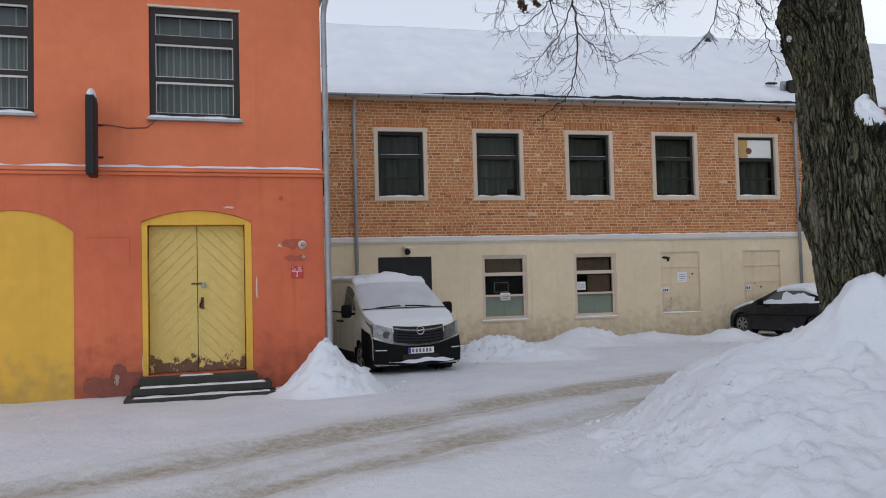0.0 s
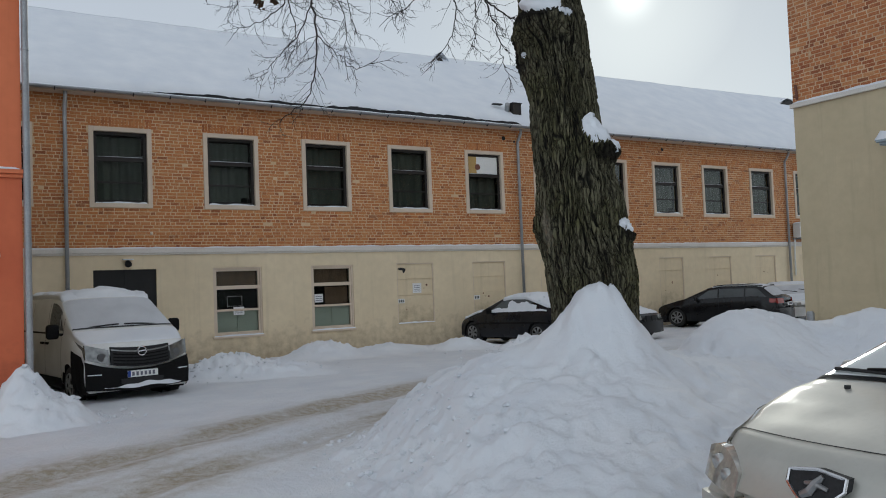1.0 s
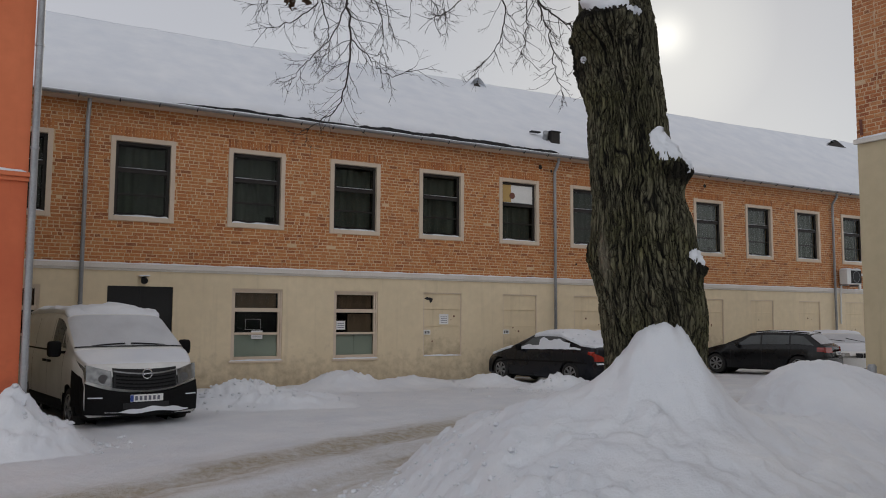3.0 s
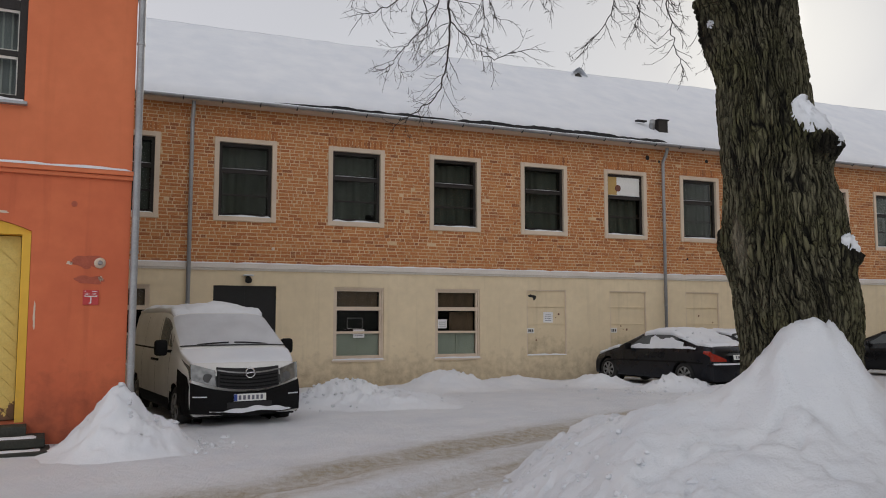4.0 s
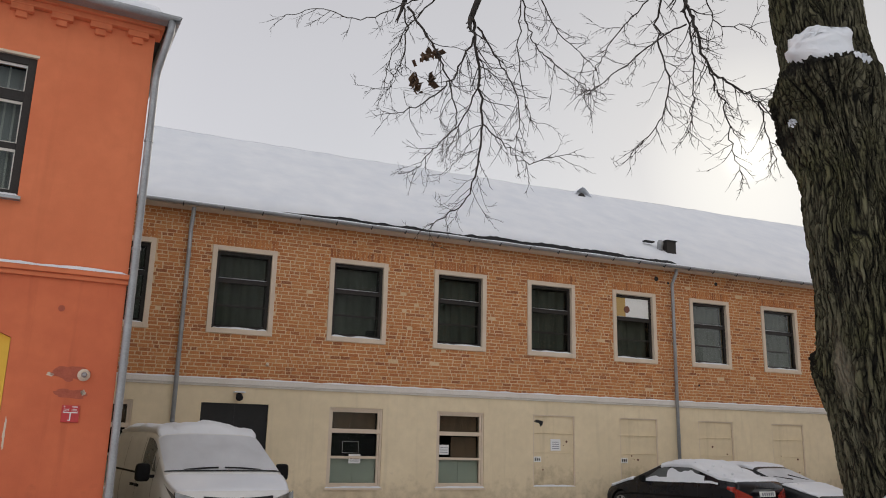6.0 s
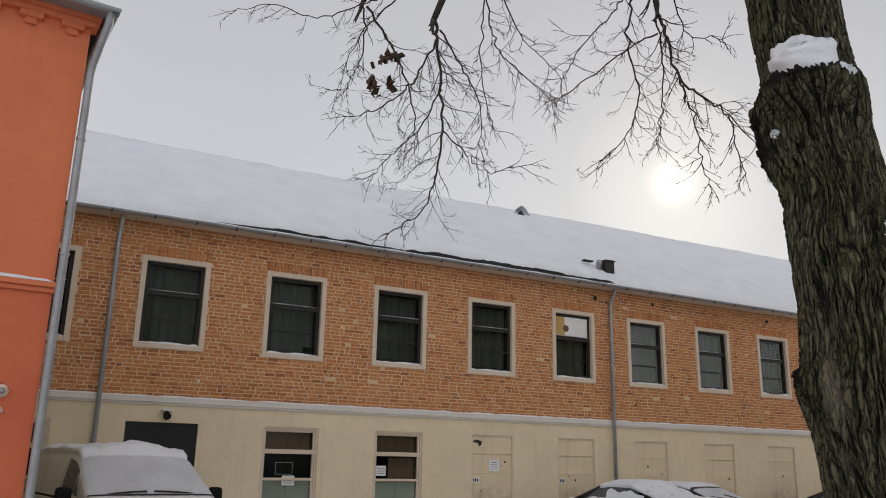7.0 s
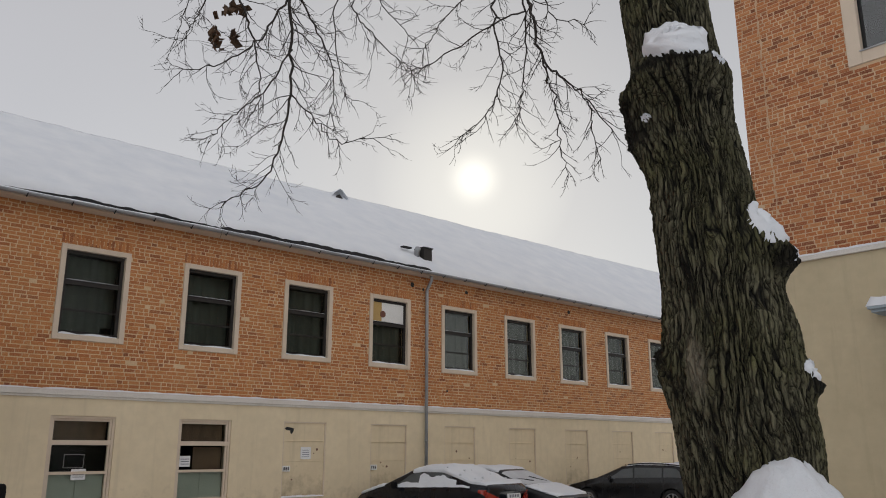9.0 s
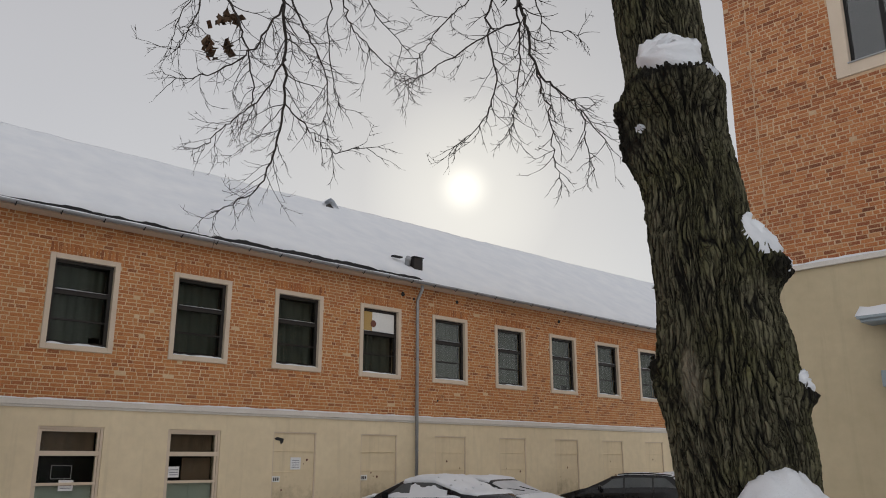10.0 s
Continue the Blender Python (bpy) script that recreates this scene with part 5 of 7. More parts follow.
# burls: angle round the trunk (0 towards SIDE, -90 towards the yard), height, spread in degrees and metres, size
BURLS = ((-16, 2.9, 28, 0.16, 0.20), (-8, 2.42, 40, 0.30, 0.065), (-10, 1.55, 34, 0.4, 0.045), (-40, 3.05, 20, 0.12, 0.08), (178, 3.95, 34, 0.26, 0.14), (172, 4.25, 26, 0.10, 0.09), (165, 3.6, 30, 0.3, 0.02),
         (-12, 2.0, 18, 0.10, 0.07), (176, 2.1, 34, 0.28, 0.07), (-100, 4.30, 58, 0.17, 0.24), (-60, 1.1, 40, 0.7, 0.05))
# black, knotted bark: angle, height, spread in degrees and metres
KNOTS = ((-22, 2.86, 24, 0.12), (172, 4.0, 36, 0.34), (-100, 4.38, 60, 0.10), (-10, 2.0, 14, 0.10), (178, 2.2, 18, 0.14), (150, 3.4, 20, 0.3))
SCAR = (-132, 2.12, 11, 0.24)
RIDGE, BURL, BARE = [], [], []


def spot(u, z, ang, bz, da, dz):
    return bell(((math.degrees(u) - ang + 180) % 360 - 180) / da) * bell((z - bz) / dz)


def trunk_point(u, z):
    cx, cy = (float(np.interp(z, TRUNK_Z, [q[i] for q in TRUNK_C])) for i in (0, 1))
    r = float(np.interp(z, TRUNK_Z, TRUNK_R))
    r += sum(size * spot(u, z, ang, bz, da, dz) for ang, bz, da, dz, size in BURLS)
    black = min(1.0, sum(spot(u, z, *k) for k in KNOTS))
    bare = spot(u, z, *SCAR)
    x, y = math.cos(u), math.sin(u)
    wx, wy = x * 0.45, y * 0.45
    # long plates that lean and part, broken by short cross cracks
    lean = 0.05 * fbm(wx * 3, wy * 3, z * 1.3, 2) + 0.012 * fbm(wx * 12, wy * 12, z * 5, 2)
    c, k = math.cos(lean / 0.45 * 2.2), math.sin(lean / 0.45 * 2.2)
    vx, vy = wx * c - wy * k, wx * k + wy * c
    n1 = noise.noise((vx * 27, vy * 27, z * 2.3))
    n2 = noise.noise((vx * 44 + 7, vy * 44, z * 4.4 + 3))
    n3 = noise.noise((vx * 18, vy * 18, z * 19 + 5))
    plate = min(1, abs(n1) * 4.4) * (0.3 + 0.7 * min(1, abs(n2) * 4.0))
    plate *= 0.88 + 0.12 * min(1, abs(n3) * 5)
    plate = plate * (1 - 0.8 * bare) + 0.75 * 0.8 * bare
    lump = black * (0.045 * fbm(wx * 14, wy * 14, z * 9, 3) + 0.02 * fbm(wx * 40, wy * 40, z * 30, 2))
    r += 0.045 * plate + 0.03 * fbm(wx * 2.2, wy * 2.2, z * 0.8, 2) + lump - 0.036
    # plate height, also the mask for the furrow shade in the colour
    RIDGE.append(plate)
    BURL.append(black * (0.75 + 0.6 * fbm(wx * 9, wy * 9, z * 7, 3)))
    BARE.append(bare)
    p = SIDE * (r * x) + AWAY * (r * y)
    return (p.x + cx, p.y + cy, z)


us = [2 * math.pi * k / 400 for k in range(401)]
zs = [-0.4 + 0.3 * k for k in range(4)] + [0.8 + 0.0125 * k for k in range(400)] + [5.8 + 0.15 * k for k in range(10)]
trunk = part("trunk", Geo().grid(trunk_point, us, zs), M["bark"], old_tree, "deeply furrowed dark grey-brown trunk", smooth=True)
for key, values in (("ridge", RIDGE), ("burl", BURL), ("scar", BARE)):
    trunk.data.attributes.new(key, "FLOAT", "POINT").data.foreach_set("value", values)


def clinging(ang, z, da, dz, thick, seed):
    """Snow caught on the trunk: a ragged cushion over a patch of bark, at an angle and height."""
    def pt(a, b):
        rho = math.hypot(a, b)
        k = math.sqrt(max(0, 1 - rho * rho))
        rag = 1 + 0.35 * fbm(a * 1.6 + seed, b * 1.6, seed)
        u = radians(ang + da * a * rag)
        p = Vector(trunk_point(u, z + dz * b * rag))
        out = SIDE * math.cos(u) + AWAY * math.sin(u)
        lift = thick * k * (0.9 + 0.4 * fbm(a * 3, b * 3, seed)) - 0.012
        return p + out * lift * 0.75 + Vector((0, 0, lift * 0.9))
    n = 18
    g = Geo().grid(lambda r, t: pt(r * math.cos(t), r * math.sin(t)), [k / 9 for k in range(10)], [2 * math.pi * k / n for k in range(n + 1)])
    return g


part("snow_cap", clinging(-98, 4.53, 46, 0.14, 0.13, 3), M["snow"], old_tree, "cushion of snow on a sawn stub", smooth=True)
part("snow_cap", clinging(-62, 4.36, 13, 0.035, 0.045, 5), M["snow"], old_tree, smooth=True)
part("snow_cap", clinging(-36, 3.12, 21, 0.17, 0.065, 7), M["snow"], old_tree, "patch of snow on a burl", smooth=True)
part("snow_cap", clinging(-16, 2.93, 8, 0.07, 0.04, 9), M["snow"], old_tree, smooth=True)
part("snow_cap", clinging(-14, 2.10, 10, 0.07, 0.05, 11), M["snow"], old_tree, smooth=True)
part("snow_cap", clinging(-150, 4.02, 6, 0.03, 0.03, 13), M["snow"], old_tree, smooth=True)
part("dead_spur", Geo().tube([Vector((0, 0, 0)) + SIDE * (-0.25) + AWAY * 0.2 + Vector((0, 0, 4.2)), SIDE * (-0.36) + AWAY * 0.2 + Vector((0, 0, 4.26)), SIDE * (-0.385) + AWAY * 0.2 + Vector((0, 0, 4.36))], [0.06, 0.03, 0.01], 7), M["burl"], old_tree)
tr = random.Random(21)


def spline(pts, n):
    pts = [Vector(p) for p in pts]
    out = []
    ext = [pts[0] * 2 - pts[1]] + pts + [pts[-1] * 2 - pts[-2]]
    for i in range(len(pts) - 1):
        a, b, c, d = ext[i:i + 4]
        for k in range(n):
            t = k / n
            out.append(0.5 * (2 * b + (c - a) * t + (2 * a - 5 * b + 4 * c - d) * t * t + (3 * b - a - 3 * c + d) * t ** 3))
    return out + [pts[-1]]


def twig(g, p, d, length, r, depth):
    """A thin shoot that wanders, sags and turns up at its end, with side shoots."""
    n = max(4, int(length / 0.045))
    pts, q, d = [p.copy()], p.copy(), d.normalized()
    for k in range(n):
        t = k / n
        d = (d + Vector((tr.gauss(0, 0.16), tr.gauss(0, 0.16), tr.gauss(0, 0.13) - 0.05 * (1 - t) + 0.09 * t))).normalized()
        q = q + d * (length / n)
        pts.append(q.copy())
    g.tube(pts, [r * (1 - 0.72 * k / n) for k in range(n + 1)], 5 if r > 0.006 else 4)
    if depth:
        for k in range(1, n):
            if tr.random() < 0.47:
                side = d.orthogonal() if tr.random() < 0.1 else (pts[k + 1 if k + 1 <= n else n] - pts[k - 1]).cross(Vector((tr.gauss(0, 1), tr.gauss(0, 1), tr.gauss(0, 1))))
                if side.length < 1e-6:
                    continue
                along = (pts[min(k + 1, n)] - pts[k - 1]).normalized()
                twig(g, pts[k], along + side.normalized() * tr.uniform(0.5, 1.1), length * tr.uniform(0.22, 0.5), max(0.0028, r * 0.55), depth - 1)


def stem(g, pts, r0, r1, shoots, reach):
    line = spline(pts, 7)
    line = [p + Vector((tr.gauss(0, 0.012), tr.gauss(0, 0.012), tr.gauss(0, 0.012))) for p in line]
    n = len(line)
    g.tube(line, [r0 + (r1 - r0) * k / (n - 1) for k in range(n)], 7)
    shoots = int(shoots * 1.3)
    for k in range(shoots):
        i = int(n * (0.12 + 0.86 * (k + tr.random()) / shoots))
        i = max(1, min(n - 2, i))
        along = (line[i + 1] - line[i - 1]).normalized()
        side = along.cross(Vector((tr.gauss(0, 1), tr.gauss(0, 1), tr.gauss(0, 1)))).normalized()
        twig(g, line[i], along * tr.uniform(0.4, 1.0) + side * tr.uniform(0.5, 1.0), reach * tr.uniform(0.45, 1.1), max(0.004, 0.45 * (r0 + (r1 - r0) * i / n)), 2)
    twig(g, line[-1], line[-1] - line[-3], reach * 0.5, r1, 1)


back = Matrix.Translation((-TREE[0], -TREE[1], 0))


def limb(label, stems):
    g = Geo()
    for pts, r0, r1, shoots, reach in stems:
        stem(g, [back @ Vector(p) for p in pts], r0, r1, shoots, reach)
    return part("limb", g, M["twig"], old_tree, label, smooth=True)


limb("drooping limb with a fan of bare twigs", [
    ([(2.1, -14.9, 6.6), (1.7, -13.6, 8.0), (1.3, -12.4, 7.8), (1.22, -11.6, 6.3)], 0.13, 0.035, 2, 0.5),
    ([(1.22, -11.6, 6.3), (1.3, -11.5, 5.95), (1.52, -11.25, 5.28), (1.58, -11.0, 4.75), (1.5, -10.8, 4.35), (1.14, -10.55, 4.06)], 0.02, 0.005, 22, 0.6),
    ([(1.24, -11.58, 6.1), (1.15, -11.3, 5.75), (0.9, -11.0, 5.45), (0.5, -10.75, 5.28)], 0.013, 0.004, 15, 0.55),
    ([(1.42, -11.4, 5.6), (1.25, -11.1, 5.15), (1.0, -10.9, 4.85), (0.85, -10.8, 4.6)], 0.01, 0.0035, 13, 0.5),
    ([(1.55, -11.2, 5.2), (1.75, -11.35, 4.95), (2.0, -11.5, 4.7), (2.45, -11.75, 4.82)], 0.009, 0.0035, 12, 0.45),
    ([(1.26, -11.6, 6.2), (1.55, -11.6, 5.85), (1.8, -11.6, 5.4), (1.85, -11.5, 4.95)], 0.012, 0.0035, 15, 0.5)])
limb("slender limb of drooping bare twigs", [
    ([(2.0, -14.8, 6.9), (1.2, -13.2, 8.2), (0.6, -11.8, 7.6), (0.55, -11.1, 6.6)], 0.10, 0.03, 2, 0.5),
    ([(0.9, -11.1, 6.8), (0.66, -10.94, 6.7), (0.13, -10.71, 6.47), (-0.34, -10.51, 6.59), (-0.8, -10.31, 6.43)], 0.009, 0.0035, 11, 0.4),
    ([(0.96, -11.07, 6.76), (0.61, -10.92, 6.3), (0.41, -10.83, 5.64)], 0.01, 0.0035, 9, 0.4),
    ([(1.84, -11.89, 6.8), (2.04, -12.03, 6.17), (2.37, -12.25, 5.71)], 0.009, 0.0035, 11, 0.45),
    ([(1.91, -11.52, 6.9), (1.86, -11.49, 6.16), (1.92, -11.53, 5.46), (2.03, -11.59, 5.12)], 0.009, 0.0035, 12, 0.4),
    ([(0.55, -11.1, 6.6), (0.62, -11.0, 6.1), (0.55, -10.9, 5.8), (0.45, -10.85, 5.55)], 0.011, 0.0035, 11, 0.45),
    ([(0.6, -11.1, 6.55), (0.95, -11.1, 6.1), (1.2, -11.0, 5.7), (1.35, -10.9, 5.3), (1.3, -10.85, 5.0)], 0.015, 0.004, 16, 0.55),
    ([(1.6, -12.0, 6.7), (1.75, -11.9, 6.2), (1.95, -11.9, 5.9), (2.3, -12.0, 5.6), (2.5, -12.1, 5.45)], 0.01, 0.0035, 14, 0.5)])
limb("bare drooping limb near the trunk", [
    ([(2.5, -15.0, 6.4), (2.7, -14.3, 7.4), (2.7, -13.7, 7.0), (2.58, -13.55, 5.9)], 0.11, 0.03, 2, 0.4),
    ([(2.58, -13.55, 5.9), (2.66, -13.58, 5.65), (2.84, -13.54, 5.2), (3.05, -13.68, 4.98), (3.25, -13.77, 4.8), (3.5, -13.9, 4.45)], 0.018, 0.004, 18, 0.46),
    ([(2.86, -13.55, 5.2), (3.0, -13.55, 4.85), (3.15, -13.5, 4.45), (3.3, -13.46, 4.1)], 0.01, 0.0035, 15, 0.4),
    ([(2.45, -13.4, 6.1), (2.45, -13.3, 5.6), (2.62, -13.25, 5.1), (2.62, -13.05, 4.75), (2.5, -12.75, 4.5)], 0.012, 0.0035, 17, 0.46),
    ([(2.6, -13.55, 5.6), (2.4, -13.2, 5.45), (2.1, -12.8, 5.15), (1.95, -12.65, 5.1)], 0.009, 0.0035, 12, 0.42),
    ([(2.6, -13.2, 6.4), (2.59, -13.08, 6.2), (2.37, -12.88, 5.85), (2.19, -12.73, 5.55), (2.1, -12.65, 5.28)], 0.009, 0.0035, 12, 0.4),
    ([(2.8, -13.5, 6.2), (2.93, -13.64, 5.64), (3.18, -13.89, 5.56)], 0.008, 0.0035, 9, 0.35),
    ([(3.25, -13.77, 4.8), (3.4, -13.7, 4.55), (3.5, -13.7, 4.25)], 0.008, 0.0035, 9, 0.32),
    ([(2.6, -13.55, 5.75), (2.85, -13.35, 5.4), (2.95, -13.2, 5.0), (2.95, -13.1, 4.65)], 0.01, 0.0035, 14, 0.4)])
for cx, cz, size, k in ((0.78, 5.72, 0.11, 14), (0.98, 5.76, 0.07, 8), (0.9, 6.02, 0.08, 9), (1.05, 6.1, 0.06, 7)):
    g = Geo()
    for _ in range(k):
        p = Vector((cx + tr.gauss(0, size * 0.35) - TREE[0], -10.95 + tr.gauss(0, size * 0.35) - TREE[1], cz + tr.gauss(0, size * 0.55)))
        a, b = Vector((tr.gauss(0, 1), tr.gauss(0, 1), tr.gauss(0, 1))).normalized() * 0.05, Vector((tr.gauss(0, 1), tr.gauss(0, 1), tr.gauss(0, 1) - 1)).normalized() * 0.07
        c = a.cross(b).normalized() * 0.02
        g.add([p - a, p + b * 0.5 + c, p + a, p - b, p + b], [(0, 3, 1), (3, 2, 1), (1, 2, 4), (0, 1, 4)])
    part("withered_leaves", g, M["leaf"], old_tree, "clump of withered brown leaves")


# ---- vehicles ----
def paint(name, c, rough=0.28, metal=0.0, coat=0.6):
    m, n, l, b = nodes_of(name)
    o = n.new("ShaderNodeTexCoord").outputs["Object"]
    grime, fine = noise_tex(n, l, o, 2.2, 5), noise_tex(n, l, o, 30, 4)
    k = mix(n, l, mapped(n, l, grime.outputs[0], 0.45, 0.8, 0, 0.35), c, tuple(0.6 * x + (0.02 if c[0] > 0.1 else 0.004) for x in c))
    k = mix(n, l, mapped(n, l, fine.outputs[0], 0.5, 0.85, 0, 0.25), k, tuple(0.7 * x + (0.02 if c[0] > 0.1 else 0.004) for x in c))
    l.new(k, b.inputs["Base Color"])
    l.new(mapped(n, l, grime.outputs[0], 0.3, 0.8, rough, rough + 0.25), b.inputs["Roughness"])
    b.inputs["Metallic"].default_value, b.inputs["Coat Weight"].default_value = metal, coat
    b.inputs["Coat Roughness"].default_value = 0.12
    b.inputs["Specular IOR Level"].default_value = 0.5 if c[0] > 0.1 else 0.25
    return m


M["white_car"] = paint("white_car_paint", (0.70, 0.70, 0.68))
M["navy_car"] = paint("blue_black_car_paint", (0.006, 0.007, 0.011), 0.18, 0, 0.2)
M["black_car"] = paint("black_car_paint", (0.005, 0.005, 0.006), 0.18, 0, 0.2)
M["dark_car"] = paint("dark_grey_car_paint", (0.012, 0.013, 0.015), 0.3, 0, 0.25)
M["silver_car"] = paint("champagne_silver_car_paint", (0.47, 0.46, 0.415), 0.42, 0.45, 0.3)
M["car_glass"] = plain("tinted_car_glass", (0.018, 0.02, 0.021), (0.012, 0.013, 0.014), 0.06, relief=0, coat=0.6, spec=0.8)
M["side_glass"] = plain("dusty_side_glass", (0.13, 0.142, 0.148), (0.07, 0.078, 0.082), 0.3, relief=0, coat=0.1, spec=0.2)
M["trim"] = plain("black_car_plastic", (0.009, 0.009, 0.010), (0.005, 0.005, 0.005), 0.65, relief=0.2, spec=0.12)
M["chrome"] = plain("chrome", (0.75, 0.75, 0.76), (0.65, 0.65, 0.66), 0.15, metal=1.0, relief=0)
M["alloy"] = plain("dirty_alloy", (0.36, 0.36, 0.36), (0.22, 0.22, 0.22), 0.4, metal=0.7, relief=0)
M["lamp_red"] = plain("red_lamp_plastic", (0.42, 0.035, 0.018), (0.26, 0.018, 0.012), 0.15, relief=0, coat=0.5)
M["lamp_clear"] = plain("clear_lamp_plastic", (0.50, 0.50, 0.48), (0.28, 0.28, 0.27), 0.12, metal=0.3, big=14, relief=0, coat=0.7)
M["lamp_glass"] = plain("headlight_glass", (0.66, 0.63, 0.56), (0.34, 0.32, 0.29), 0.10, metal=0.4, big=11, relief=0, coat=1.0)
M["lamp_van"] = plain("smoky_headlight", (0.30, 0.30, 0.29), (0.07, 0.07, 0.07), 0.12, metal=0.4, big=10, relief=0, coat=0.8)
M["lamp_dark"] = plain("lamp_reflector", (0.20, 0.20, 0.20), (0.10, 0.10, 0.10), 0.2, metal=0.6, relief=0)
M["plate_blue"] = plain("plate_blue_band", (0.02, 0.06, 0.30), (0.02, 0.05, 0.25), 0.5, relief=0)
# windscreen glass with the pale sky reflection put into its base colour
M["sky_pale_screen"] = plain("sky_pale_wet_glass", (0.50, 0.53, 0.52), (0.40, 0.42, 0.41), 0.12, big=1.2, fine=160, relief=0.05, depth=0.001, coat=1.0, spec=0.9)
M["frosted_screen"] = plain("snow_dusted_screen", (0.60, 0.615, 0.64), (0.50, 0.51, 0.535), 0.75, big=2.5, fine=120, relief=0.3, depth=0.004)


class Car:
    """A lofted car: x forward with the nose at 0, y to its left, z up from the road. Tables run from the nose (0) to the tail."""

    def __init__(self, half, length, tops, belts, plan, wheels, wheel_r, sill=0.2, tumble=0.30, front=(0.30, 0.12), rear=(0.25, 0.10)):
        self.w, self.L, self.tops, self.belts, self.plan = half, length, tops, belts, plan
        self.wheels, self.wr, self.sill, self.tumble, self.fr, self.rr = wheels, wheel_r, sill, tumble, front, rear

    def top(self, s):
        return float(np.interp(s, *zip(*self.tops)))

    def section(self, s):
        """Half outline at distance s behind the nose: from the sill to the middle of the roof."""
        top, belt = self.top(s), min(float(np.interp(s, *zip(*self.belts))), self.top(s) - 0.03)
        w = self.w * max(0.93, float(np.interp(s, *zip(*self.plan))))
        z0 = self.sill
        h = belt - z0
        low = [(w * 0.92, z0), (w * 0.965, z0 + 0.06 * h), (w * 0.985, z0 + 0.18 * h), (w * 0.995, z0 + 0.32 * h), (w, z0 + 0.46 * h), (w, z0 + 0.6 * h), (w * 0.995, z0 + 0.74 * h), (w * 0.985, z0 + 0.86 * h), (w * 0.968, z0 + 0.95 * h), (w * 0.945, belt)]
        g = top - belt
        ze = belt + 0.80 * g
        we = w * 0.945 - self.tumble * (ze - belt)
        glass = [(w * 0.945 + (we - w * 0.945) * k / 4 + 0.02 * math.sin(math.pi * k / 4) * min(1, g), belt + (ze - belt) * k / 4) for k in (1, 2, 3, 4)]
        roof = [(we * 0.95, belt + 0.90 * g), (we * 0.84, belt + 0.955 * g), (we * 0.62, belt + 0.985 * g), (we * 0.32, belt + 0.997 * g), (0.0, top)]
        return low + glass + roof

    def surf(self, s, v, sign=1):
        """Point on the skin: v is 0 at the sill, 9 at the waist, 13 at the roof's edge, 18 on the middle line."""
        sec = self.section(s)
        i = min(int(v), len(sec) - 2)
        k = v - i
        y, z = sec[i][0] + (sec[i + 1][0] - sec[i][0]) * k, sec[i][1] + (sec[i + 1][1] - sec[i][1]) * k
        shift = max(0, 1 - s / 0.95) * self.nose(y, z, "front") + max(0, 1 - (self.L - s) / 0.8) * (self.nose(y, z, "rear") + self.L)
        return Vector((-s + shift, sign * y, z))

    def normal(self, s, v, sign):
        e = 0.03
        a = self.surf(min(self.L, s + e), v, sign) - self.surf(max(0, s - e), v, sign)
        b = self.surf(s, min(18, v + 0.3), sign) - self.surf(s, max(0, v - 0.3), sign)
        n = a.cross(b) * sign
        return n.normalized() if n.length > 1e-9 else Vector((0, 0, 1))

    def body(self, parent, material, label=""):
        n = int(self.L / 0.055)
        ss = sorted({0, 0.02, 0.05, 0.09, 0.14, self.L, self.L - 0.02, self.L - 0.06, *[self.L * k / n for k in range(1, n)]})
        g, rows, R = Geo(), [], self.wr * 1.13
        for s in ss:
            line = [self.surf(s, v, 1) for v in range(19)] + [self.surf(s, v, -1) for v in range(17, -1, -1)]
            for p in line:
                for ws in self.wheels:
                    dx, dz = p.x + ws, p.z - self.wr
                    d = math.hypot(dx, dz)
                    if abs(p.y) > 0.4 and abs(d - R) < 0.045 and p.z < self.wr * 2.4:
                        p.x, p.z = -ws + dx * R / d, self.wr + dz * R / d
            rows.append(line)
        m = len(rows[0])
        g.v = [tuple(p) for r in rows for p in r]

        def gone(i):
            x, y, z = g.v[i]
            return abs(y) > 0.4 and z < self.wr * 2.3 and any(math.hypot(x + ws, z - self.wr) < R * 1.012 for ws in self.wheels)
        for i in range(len(ss) - 1):
            for j in range(m - 1):
                q = (i * m + j, (i + 1) * m + j, (i + 1) * m + j + 1, i * m + j + 1)
                if not all(gone(k) for k in q):
                    g.f.append(q)
        g.f.append(tuple(range(m)))
        g.f.append(tuple(reversed(range((len(ss) - 1) * m, len(ss) * m))))
        body = part("body", g, material, parent, label, smooth=True)
        for ws in self.wheels:
            for sg in (1, -1):
                arch = Geo()
                arc = [math.pi * k / 16 - 0.25 + 0.5 * k / 16 for k in range(17)]
                k0 = len(arch.v)
                for a in arc:
                    for y in (self.w * 0.985, self.w * 0.6):
                        arch.v.append((-ws + R * math.cos(a), sg * y, self.wr + R * math.sin(a)))
                arch.f += [(k0 + 2 * k, k0 + 2 * k + 2, k0 + 2 * k + 3, k0 + 2 * k + 1) for k in range(16)]
                c = len(arch.v)
                arch.v += [(-ws + R * math.cos(a), sg * self.w * 0.6, self.wr + R * math.sin(a)) for a in [2 * math.pi * k / 24 for k in range(24)]]
                arch.f.append(tuple(range(c, c + 24)))
                part("wheel_arch", arch, M["trim"], parent)
        part("underside", Geo().box((-self.L + 0.25, -self.w * 0.86, self.sill - 0.04), (-0.25, self.w * 0.86, self.sill + 0.25)), M["trim"], parent)
        return body

    def skin(self, s0, s1, v0, v1, off, ns=10, nv=5, signs=(1,), fn=None):
        """A patch that follows the skin, lifted by off; a shaped one when fn(s, k) gives v for k in 0..1."""
        g = Geo()
